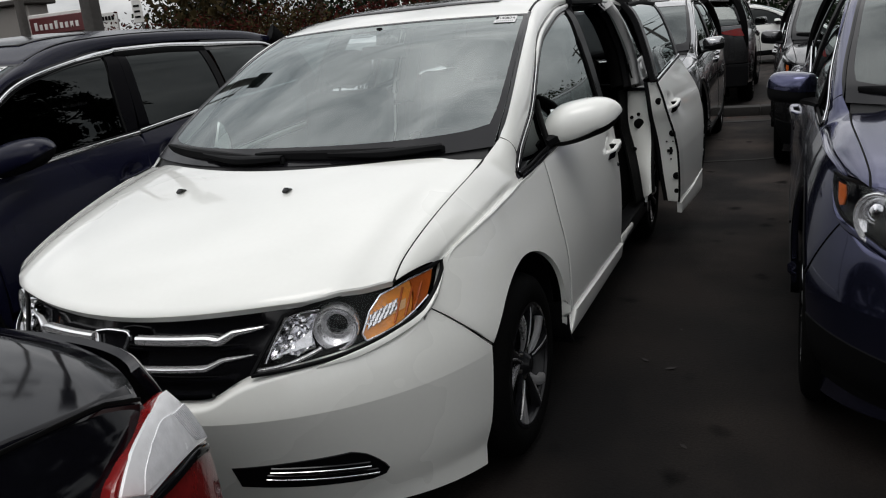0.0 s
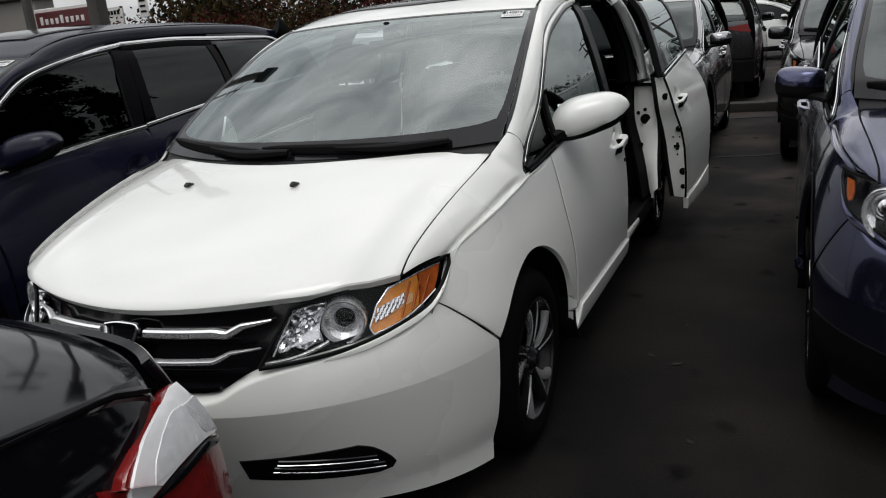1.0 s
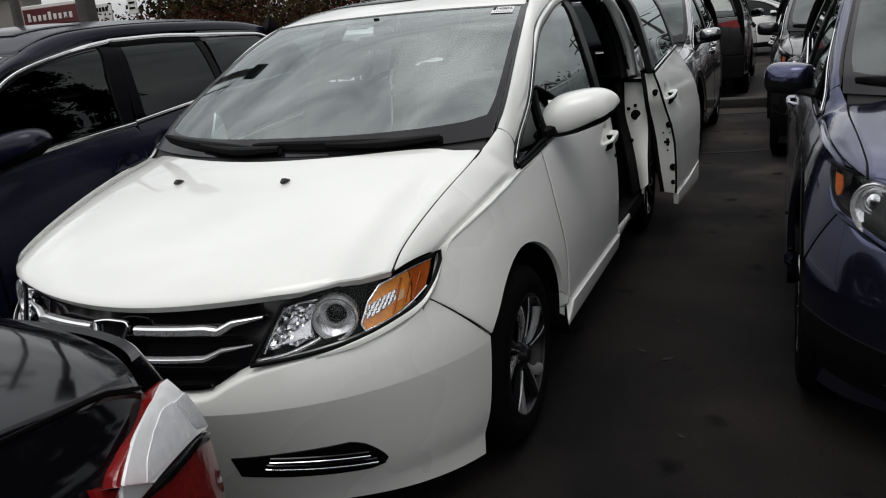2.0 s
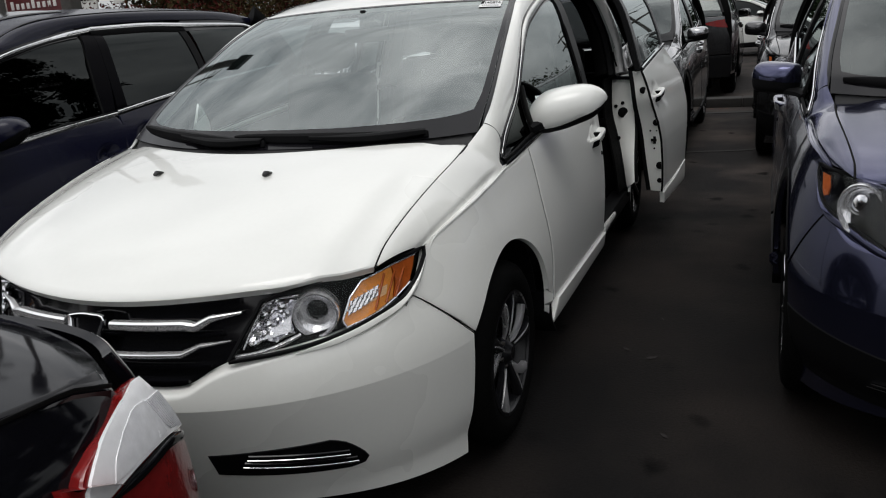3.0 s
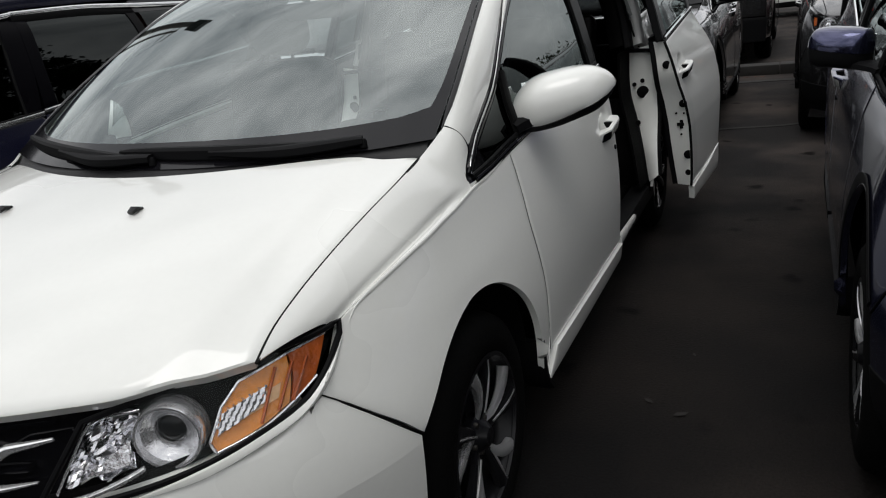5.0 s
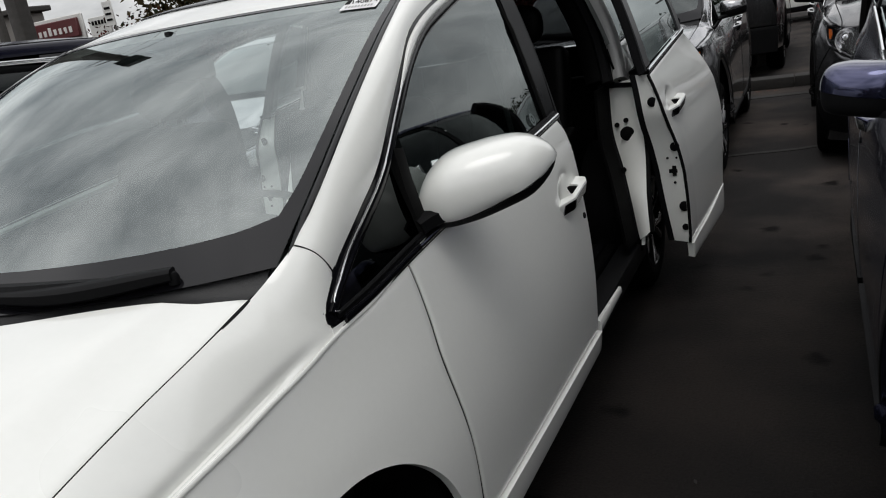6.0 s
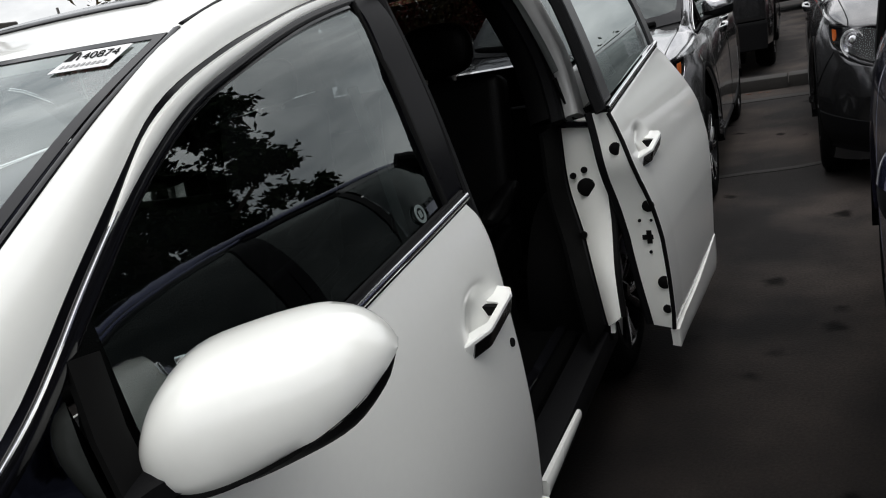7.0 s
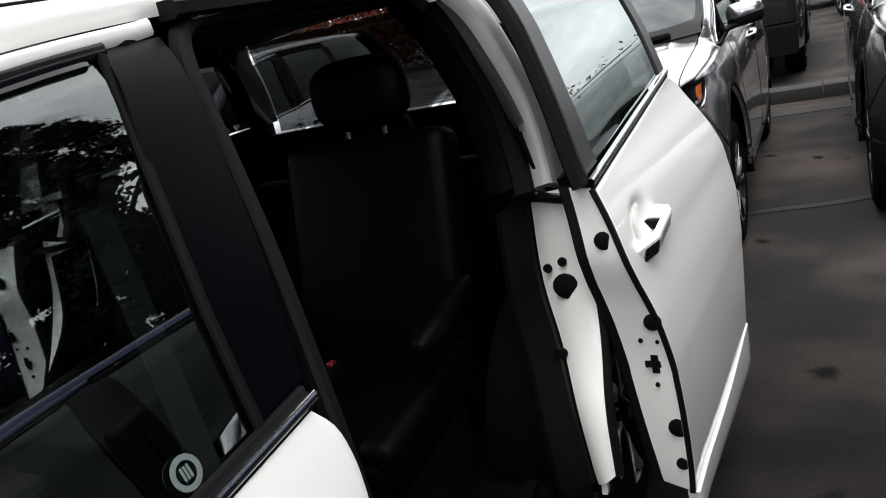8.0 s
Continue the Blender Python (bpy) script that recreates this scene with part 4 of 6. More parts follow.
def add_front_door(root, paint, s, chrome_top=False, glassy=SIDEGLASS):
    glassy = NAVY_GLASS if chrome_top or CLAD[0] else glassy
    S = on_side(s)
    bottom = [(1.59, 0.372), (2.1, 0.362), (2.724, 0.352)]
    right = [(2.724, 0.352), (2.734, 0.55), (2.741, 0.72), (2.752, 0.845), (2.776, 0.953), (2.798, 1.045), (2.796, 1.09), (2.772, 1.128)]
    top = cut(BELTLINE, 1.582, 2.772)
    top = [(y, z - 0.012) for y, z in top]
    left = [(1.59, 0.372), (1.575, 0.6), (1.558, 0.816), (1.572, 0.9), (1.581, 0.98), top[0]]
    right[-1] = top[-1]
    door = part("front_door", sheet(dented(S, s, 2.508, 0.893), bottom, right, top, left, 84, 54, 0.03, (s, 0, 0)), paint, root)
    gap = [(s * (side_x(y, z) - 0.004), y - 0.006, z) for y, z in cat(left, 24)]
    part("door_gap", sweep(gap, 0.0026, 0.004, (s, 0, 0)), INK, door)
    rock = on_side(s, 0.012)
    part("sill_panel", sheet(rock, [(1.545, 0.272), (2.1, 0.268), (2.735, 0.268)], [(2.735, 0.268), (2.735, 0.343)], [(1.63, 0.366), (2.1, 0.355), (2.735, 0.343)], [(1.545, 0.272), (1.63, 0.366)], 30, 8, 0.03, (s, 0, 0)), CLAD[0] or paint, door)
    # glazing, from the front corner to the dark centre pillar
    inn = on_side(s, -0.012)
    dlo = lambda y0, y1, d=0.0: [(y, z + d) for y, z in cut(DLO_TOP, y0, y1)]
    bel = lambda y0, y1, d=0.004: [(y, z + d) for y, z in cut(BELTLINE, y0, y1)]
    q = part("quarter_glass", sheet(inn, bel(1.36, 1.69, 0.012), [(1.69, bel(1.69, 1.7)[0][1] + 0.01), (1.69, dlo(1.69, 1.7)[0][1] - 0.006)], dlo(1.38, 1.69, -0.006), [bel(1.36, 1.37, 0.012)[0], dlo(1.38, 1.39, -0.006)[0]], 14, 10, 0.004, (s, 0, 0), 0.0), QUARTER, door)
    w = part("window_glass", sheet(inn, bel(1.745, 2.68), [(2.68, bel(2.68, 2.69)[0][1]), (2.70, 1.3), (2.735, 1.45), (2.80, 1.62)], dlo(1.775, 2.80, 0.0), [(1.745, bel(1.745, 1.75)[0][1]), dlo(1.775, 1.78, 0.0)[0]], 30, 16, 0.004, (s, 0, 0), 0.0), glassy, door, "side window reflecting sky and trees")
    on = lambda pts, off: [(s * (side_x(y, z) + off), y, z) for y, z in pts]
    part("window_divider", sweep(on([(1.70, 1.07), (1.712, 1.17), (1.73, 1.265)], -0.004), 0.05, 0.02, (s, 0, 0)), INK, door)
    part("window_seal", sweep(on(cut(DLO_TOP, 1.29, 2.82, 40), -0.004), 0.022, 0.014, (s, 0, 0)), GLOSS, door)
    band = [(y, z - 0.012) for y, z in cut(DLO_TOP, 1.33, 2.78, 26)]
    seam = cut(DOOR_SEAM, 1.278, 2.80, 26)
    part("quarter_surround", sheet(on_side(s, -0.003), band, [band[-1], seam[-1]], seam, [band[0], (1.285, 1.045), seam[0]], 24, 6, 0.01, (s, 0, 0), 0.001), GLOSS, door)
    corner = [(1.280, 1.016), (1.32, 1.018), (1.40, 1.028)], [(1.40, 1.028), (1.40, 1.10)], [(1.272, 1.046), (1.33, 1.082), (1.40, 1.10)], [(1.280, 1.016), (1.266, 1.03), (1.272, 1.046)]
    part("front_corner_trim", sheet(on_side(s, -0.002), corner[0], corner[1], corner[2], corner[3], 8, 5, 0.01, (s, 0, 0), 0.001), GLOSS, door)
    part("quarter_trim", sweep(on(cat([(1.72, 1.079), (1.55, 1.061), (1.40, 1.043), (1.325, 1.035), (1.297, 1.038), (1.305, 1.058)] + [(y + 0.006, z - 0.012) for y, z in cut(DOOR_SEAM, 1.34, 2.0, 12)], 60), 0.001), 0.0045, 0.005, (s, 0, 0)), BRIGHT, door, "thin bright window edge trim")
    mid = [((y + y2) / 2, (z + z2) / 2) for (y, z), (y2, z2) in zip(cat(DLO_TOP, 60).tolist(), cat(DOOR_SEAM, 60).tolist())] + [(2.925, 1.648)]
    part("door_frame", sweep(on(mid[3 if chrome_top else 22:61], 0.008 if chrome_top else 0.0), 0.018 if chrome_top else 0.026, 0.018, (s, 0, 0), taper=lambda q: 1.0 if chrome_top else min(1.0, 0.15 + 5 * q)), BRIGHT if chrome_top else paint, door)
    part("door_seam", sweep(on(cut(DOOR_SEAM, 1.27, 2.93, 60), -0.010), 0.010, 0.012, (s, 0, 0)), INK, door)
    belt = part("belt_moulding", sweep(on(cut([(y, z - 0.002) for y, z in BELTLINE], 1.30 if chrome_top else 1.64, 2.79, 40), 0.004 if chrome_top else 0.002), 0.024 if chrome_top else 0.018, 0.014, (s, 0, 0)), BRIGHT if chrome_top else CHROME, door, "chrome window belt moulding")
    if not chrome_top:
        part("belt_lower", sweep(on(cut([(y, z - 0.002) for y, z in BELTLINE], 1.31, 1.65, 14), 0.002), 0.018, 0.012, (s, 0, 0)), GLOSS, belt)
    part("belt_seal", sweep(on(cut([(y, z + 0.011) for y, z in BELTLINE], 1.30, 2.78, 40), -0.002), 0.014, 0.012, (s, 0, 0)), TRIM, belt)
    part("belt_seal", sweep(on(cut([(y, z - 0.013) for y, z in BELTLINE], 1.30, 2.785, 40), -0.003), 0.006, 0.010, (s, 0, 0)), INK, belt)
    part("pillar_cover", sheet(on_side(s, -0.002), [(2.685, 1.145), (2.79, 1.15)], [(2.79, 1.15), (2.845, 1.333), (2.875, 1.45), (2.93, 1.634)], [(2.815, 1.628), (2.93, 1.634)], [(2.685, 1.145), (2.705, 1.3), (2.74, 1.45), (2.815, 1.628)], 10, 24, 0.02, (s, 0, 0)), PILLAR, door, "satin black centre pillar cover")
    part("pillar_seal", sweep(on([(2.69, 1.15), (2.708, 1.3), (2.744, 1.45), (2.81, 1.62)], -0.004), 0.014, 0.012, (s, 0, 0)), INK, door)
    if paint is WHITE and s == 1:
        c = (side_x(2.572, 1.168) - 0.005, 2.572, 1.168)
        nrm = Vector((1, 0, 0.32))
        q4 = Matrix.Translation(c) @ nrm.to_track_quat("Z", "Y").to_matrix().to_4x4()
        decal = part("warning_decal", moved(lathe([(0.014, 0.0005), (0.021, 0.0005), (0.021, -0.0005), (0.014, -0.0005), (0.014, 0.0005)], 28, "z"), q4), DECAL, door, "pale round warning decal")
        for d in (-0.005, 0.0, 0.005):
            part("print_bar", moved(block(d - 0.0016, d + 0.0016, -0.008, 0.008, -0.0005, 0.0005, 0, 1), q4), DECAL, decal)
    door_handle(door, s, 2.53, 0.893, S, paint=paint)
    part("key_lock", disc((s * (side_x(2.706, 0.797) + 0.001), 2.706, 0.797), (s, 0, 0.12), 0.011), TRIM, door)
    return door


def add_door_mirror(root, paint, s, boxy=False):
    m = Matrix.Translation((s * 1.02, 1.845, 1.165)) @ Matrix.Diagonal((s, 1, 1, 1)) @ Matrix.Rotation(radians(26), 4, "Z") @ Matrix.Rotation(radians(-5), 4, "Y") @ Matrix.Scale(0.84 if boxy else 1.0, 4)
    if boxy:
        tops = [(-0.135, -0.02), (-0.128, 0.06), (-0.09, 0.084), (0.0, 0.088), (0.08, 0.082), (0.115, 0.062), (0.135, 0.0)]
        lows = [(-0.135, -0.04), (-0.12, -0.085), (0.0, -0.09), (0.09, -0.082), (0.12, -0.06), (0.135, -0.02)]
        split, ends = [(-0.135, -0.01), (0.135, 0.0)], (-0.135, 0.135)
    else:
        tops = [(-0.188, -0.052), (-0.175, -0.014), (-0.138, 0.036), (-0.082, 0.070), (0.0, 0.080), (0.075, 0.078), (0.118, 0.067), (0.148, 0.048), (0.165, 0.027), (0.172, 0.010)]
        lows = [(-0.188, -0.064), (-0.150, -0.094), (-0.06, -0.098), (0.031, -0.084), (0.10, -0.066), (0.15, -0.030), (0.166, -0.008), (0.172, 0.006)]
        split, ends = [(-0.188, -0.054), (-0.13, -0.072), (-0.066, -0.069), (0.031, -0.048), (0.118, -0.020), (0.160, 0.002), (0.172, 0.006)], (-0.188, 0.172)
    verts, k, n = [], 28, 30
    for i in range(n + 1):
        q = 0.5 - 0.5 * math.cos(math.pi * i / n)
        x = ends[0] + (ends[1] - ends[0]) * q
        hi, lo = lerp(tops, x), lerp(lows, x)
        deep = 0.115 * max(0.02, 1 - abs(2 * q - 1) ** 2.6) ** 0.5
        for j in range(k):
            a = 2 * math.pi * j / k
            c, d = math.cos(a), math.sin(a)
            c, d = math.copysign(abs(c) ** 0.75, c), math.copysign(abs(d) ** 0.85, d)
            verts.append((x, min(0.055, -deep * c), (hi + lo) / 2 + (hi - lo) / 2 * d))
    faces = [(i * k + j, i * k + (j + 1) % k, (i + 1) * k + (j + 1) % k, (i + 1) * k + j) for i in range(n) for j in range(k)]
    faces += [tuple(range(k)), tuple(n * k + j for j in reversed(range(k)))]
    mirror = part("door_mirror", moved(([(x, y, max(z, lerp(split, x))) for x, y, z in verts], faces), m), paint, root, "folding door mirror in body colour")
    low = [(x * 0.985, y * 0.975, min(z, lerp(split, x) + 0.002)) for x, y, z in verts]
    part("mirror_base", moved((low, faces), m), TRIM, mirror, "black lower mirror housing")
    part("mirror_glass", moved(block(-0.125, 0.12, 0.052, 0.058, -0.05, 0.055, 0.002, 1), m), CHROME, mirror)
    foot = [(s * 0.880, 1.70, 1.085), (s * 0.90, 1.725, 1.095), (s * 0.945, 1.775, 1.105), (s * 0.985, 1.82, 1.11)]
    part("mirror_foot", sweep(cat(foot, 10), 0.09, 0.045), TRIM, mirror)
    return mirror


def add_rear_body(root, paint, s, opened=False, tail=RED):
    S = on_side(s)
    arch_pts = arc(REAR_ARCH, 0.41, 136, 8, 13)
    top = (3.94 if opened else 3.795, 1.256)
    edge = [arch_pts[0], (3.805, 0.70), (3.885, 0.81), (3.928, 0.92), (3.94 if opened else 3.928, 1.0), (3.94 if opened else 3.893, 1.12), (3.94 if opened else 3.858, 1.19), top]
    quarter = part("rear_quarter", sheet(S, arch_pts + [(4.56, 0.36), (5.02, 0.36)], [(5.02, 0.36), (5.06, 0.7), (5.05, 1.0), (4.98, 1.27)], [top, (4.4, 1.27), (4.98, 1.27)], edge, 40, 26, 0.02, (s, 0, 0)), paint, root)
    low, high = arc(REAR_ARCH, 0.41, 180, 137, 9), arc(REAR_ARCH, 0.428, 180, 137, 9)
    part("arch_front", sheet(S, low, [low[-1], high[-1]], high, [low[0], high[0]], 12, 4, 0.015, (s, 0, 0)), paint, quarter)
    post = [(s * 0.86, 4.98, 0.55), (s * 0.85, 5.0, 1.0), (s * 0.82, 4.97, 1.28), (s * 0.72, 4.80, 1.58), (s * 0.66, 4.72, 1.66)]
    part("corner_lining", sweep(cat(post, 14), 0.12, 0.16, (0, 1, 0)), LINING, quarter)
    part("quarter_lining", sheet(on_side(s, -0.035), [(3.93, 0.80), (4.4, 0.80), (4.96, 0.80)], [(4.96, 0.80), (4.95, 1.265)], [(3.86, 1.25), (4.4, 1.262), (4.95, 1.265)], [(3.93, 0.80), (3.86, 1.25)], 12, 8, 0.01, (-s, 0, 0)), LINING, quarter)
    part("quarter_window", sheet(on_side(s, -0.006), [(3.82, 1.275), (4.4, 1.285), (4.92, 1.305)], [(4.92, 1.305), (4.72, 1.58)], [(3.82, 1.61), (4.4, 1.602), (4.72, 1.58)], [(3.82, 1.275), (3.82, 1.61)], 20, 12, 0.006, (s, 0, 0), 0.0), NAVY_GLASS, quarter)
    well = []
    for q in np.linspace(0, 1, 4):
        well.append([(s * (0.985 - 0.3 * q), y, z) for y, z in arc(REAR_ARCH, 0.414, 184, -4, 20)])
    part("wheel_well", shell(np.array(well), 0.012, (0, 0, -1)), LINING, quarter)
    part("rear_pillar", sheet(on_side(s, -0.004), [(4.925, 1.275), (5.04, 1.275)], [(5.04, 1.275), (4.95, 1.45), (4.80, 1.64)], [(4.715, 1.60), (4.80, 1.64)], [(4.925, 1.275), (4.84, 1.45), (4.715, 1.60)], 6, 12, 0.04, (s, 0, 0)), GLOSS, quarter)
    part("window_header", sheet(on_side(s, -0.004), [(3.79, 1.605), (4.3, 1.60), (4.72, 1.578)], [(4.72, 1.578), (4.80, 1.625)], [(3.79, 1.662), (4.3, 1.652), (4.80, 1.625)], [(3.79, 1.605), (3.79, 1.662)], 14, 4, 0.03, (s, 0, 0)), GLOSS, quarter)
    part("tail_lamp", sheet(on_side(s, 0.004), [(4.93, 0.99), (5.045, 0.97)], [(5.045, 0.97), (5.035, 1.08), (5.005, 1.19)], [(4.94, 1.17), (5.005, 1.19)], [(4.93, 0.99), (4.935, 1.08), (4.94, 1.17)], 10, 14, 0.02, (s, 0, 0)), tail, quarter)


def add_quarter_chrome(root, s):
    """The bright strip round the rear side glass, meeting in a point at the tailgate."""
    on = lambda pts, n: [(s * (side_x(y, z) + 0.008), y, z) for y, z in cat(pts, n)]
    part("belt_moulding", sweep(on([(3.77, 1.24), (3.95, 1.244), (4.5, 1.272), (5.0, 1.298), (5.09, 1.306)], 24), 0.020, 0.014, (s, 0, 0)), BRIGHT, root, "chrome strip under the rear side glass")
    part("glass_surround", sweep(on([(5.09, 1.306), (4.86, 1.45), (4.64, 1.59)], 16), 0.020, 0.014, (s, 0, 0)), BRIGHT, root, "chrome strip behind the rear side glass")
    part("glass_surround", sweep(on([(4.64, 1.59), (4.56, 1.616), (4.4, 1.626), (3.79, 1.642)], 16), 0.018, 0.014, (s, 0, 0)), BRIGHT, root, "chrome strip above the rear side glass")


def add_tailgate(root, paint):
    def lift(u, z):
        w = half(5.03, z)
        return (u * w, 5.07 - 0.33 * max(0, (z - 1.15) / 0.5) ** 1.6 + 0.06 * (1 - u * u), z)
    gate = part("tailgate", sheet(lift, [(-0.98, 0.62), (0.98, 0.62)], [(0.98, 0.62), (0.98, 1.2)], [(-0.98, 1.2), (0.98, 1.2)], [(-0.98, 0.62), (-0.98, 1.2)], 24, 16, 0.03, (0, 1, 0)), paint, root)
    part("gate_lining", sheet(lambda u, z: (lift(u, z)[0] * 0.95, lift(u, z)[1] - 0.05, z), [(-1, 0.40), (1, 0.40)], [(1, 0.40), (1, 1.2)], [(-1, 1.2), (1, 1.2)], [(-1, 0.40), (-1, 1.2)], 12, 8, 0.015, (0, -1, 0)), LINING, gate)
    part("rear_window", sheet(lift, [(-0.95, 1.21), (0.95, 1.21)], [(0.95, 1.21), (0.93, 1.62)], [(-0.93, 1.62), (0.93, 1.62)], [(-0.95, 1.21), (-0.93, 1.62)], 16, 10, 0.01, (0, 1, 0)), PRIVACY, gate)
    for s in (-1, 1):
        f = lambda u, z: (lift(u, z)[0], lift(u, z)[1] + 0.008, z)
        part("tail_lamp", sheet(f, [(s * 0.58, 1.09), (s * 0.78, 1.02), (s * 0.97, 0.99)], [(s * 0.97, 0.99), (s * 0.97, 1.16)], [(s * 0.58, 1.12), (s * 0.78, 1.145), (s * 0.97, 1.16)], [(s * 0.58, 1.09), (s * 0.58, 1.12)], 10, 8, 0.012, (0, 1, 0)), RED, gate, "red tail lamp")
    part("plate_recess", sheet(lambda u, z: (lift(u, z)[0], lift(u, z)[1] + 0.004, z), [(-0.3, 0.78), (0.3, 0.78)], [(0.3, 0.78), (0.3, 0.92)], [(-0.3, 0.92), (0.3, 0.92)], [(-0.3, 0.78), (-0.3, 0.92)], 8, 4, 0.01, (0, 1, 0)), TRIM, gate)
    part("rear_bumper", sheet(lambda u, z: (lift(u, z)[0] * 1.0, lift(u, z)[1] + 0.06, z), [(-1, 0.3), (1, 0.3)], [(1, 0.3), (1, 0.61)], [(-1, 0.61), (1, 0.61)], [(-1, 0.3), (-1, 0.61)], 24, 10, 0.04, (0, 1, 0)), CLAD[0] or paint, root)


def slider_parts(root, paint, s, shift=(0, 0), chrome_top=False):
    """The sliding door in its closed place, or carried back and out by shift."""
    dx, dy = shift
    def L(off=0.0):
        f = on_side(s, off)
        def lift(y, z):
            p = f(y, z)
            lean = min(1.0, max(0.0, (z - 0.68) / 0.22)) * min(1.0, max(0.0, (1.5 - z) / 0.3))
            toe = 0.047 * (y - 2.79) + 0.03 * max(0.0, y - 2.95) * min(1.0, max(0.0, (1.2 - z) / 0.25)) - 0.05 * max(0.0, z - 0.8) - 0.021 * lean + 0.012 * min(1.0, max(0.0, (0.66 - z) / 0.25)) if dx else 0.0
            return (p[0] + s * (dx + toe), p[1] + dy, p[2])
        return lift
    S = L()
    belt = [(2.80, 1.150), (3.1, 1.178), (3.45, 1.21), (3.78, 1.241)]
    front = [(2.79, 0.352), (2.795, 0.55), (2.80, 0.72), (2.79, 0.86), (2.77, 0.97), (2.785, 1.06), (2.80, 1.13)]
    back = [(3.62, 0.352), (3.648, 0.46), (3.70, 0.58), (3.78, 0.70), (3.87, 0.81), (3.918, 0.92), (3.92, 1.0), (3.885, 1.12), (3.85, 1.19), (3.77, 1.222)]
    top = [(y, z - 0.018) for y, z in belt]
    front[-1], back[-1] = top[0], top[-1]
    door = part("sliding_door", sheet(dented(S, s, 2.880, 0.966), [(2.79, 0.352), (3.2, 0.352), (3.62, 0.352)], back, top, front, 76, 54, 0.012, (s, 0, 0)), paint, root)
    part("sill_panel", sheet(lambda y, z: L(0.004 + 0.016 * min(1.0, max(0.0, (0.40 - z) / 0.12)))(y, z), [(2.81, 0.272), (3.2, 0.262), (3.59, 0.265)], [(3.59, 0.265), (3.632, 0.405)], [(2.80, 0.345), (3.2, 0.358), (3.632, 0.405)], [(2.81, 0.272), (2.80, 0.345)], 24, 8, 0.03, (s, 0, 0)), CLAD[0] or paint, door)
    on = lambda pts, off: [L(off)(y, z) for y, z in pts]
    mould = part("belt_moulding", sweep(on(cat(belt, 24), 0.004), 0.02, 0.014, (s, 0, 0)), BRIGHT if chrome_top else CHROME, door)
    part("belt_seal", sweep(on(cat([(y, z - 0.014) for y, z in belt], 24), 0.0), 0.008, 0.01, (s, 0, 0)), INK, mould)
    win = part("window_glass", sheet(L(-0.008), [(y, z + 0.008) for y, z in cat([(2.905, 1.166), (3.1, 1.182), (3.45, 1.214), (3.715, 1.239)], 6)], [(3.715, 1.243), (3.725, 1.4), (3.705, 1.60)], [(2.985, 1.615), (3.4, 1.618), (3.705, 1.60)], [(2.905, 1.174), (2.93, 1.35), (2.985, 1.615)], 24, 16, 0.004, (s, 0, 0), 0.0), NAVY_GLASS if chrome_top or CLAD[0] else PRIVACY_S, door, "tinted sliding door window mirroring clouds")
    # on the open door the frame film has the sky's sheen in its colour
    part("front_frame", sheet(L(-0.001), [(2.815, 1.165), (2.905, 1.172)], [(2.905, 1.172), (2.93, 1.35), (2.985, 1.615)], [(2.915, 1.632), (2.985, 1.635)], [(2.815, 1.165), (2.85, 1.35), (2.915, 1.632)], 8, 20, 0.03, (s, 0, 0)), PILLAR if not dx else FRAME, door, "dark satin window pillar")
    part("rear_frame", sheet(L(-0.001), [(3.715, 1.243), (3.785, 1.248)], [(3.785, 1.248), (3.795, 1.4), (3.775, 1.62)], [(3.705, 1.62), (3.775, 1.62)], [(3.715, 1.243), (3.725, 1.4), (3.705, 1.62)], 6, 16, 0.03, (s, 0, 0)), TRIM if not dx else FRAME, door)
    part("top_frame", sweep(on(cat([(2.905, 1.647), (3.4, 1.652), (3.79, 1.642)] if chrome_top else [(2.93, 1.63), (3.4, 1.638), (3.76, 1.622)], 20), 0.009 if chrome_top else -0.004), 0.018 if chrome_top else 0.03, 0.02, (s, 0, 0)), BRIGHT if chrome_top else TRIM, door)
    if chrome_top:
        part("top_seal", sweep(on(cat([(2.90, 1.624), (3.4, 1.626), (3.77, 1.610)], 20), -0.004), 0.034, 0.016, (s, 0, 0)), TRIM, door)
    door_handle(door, s, 2.894, 0.960, S, paint=paint)
    return door, S, on, front


PRIVACY_S = glass("slider_privacy_glass", (0.08, 0.083, 0.085), 0.012, 6.0)


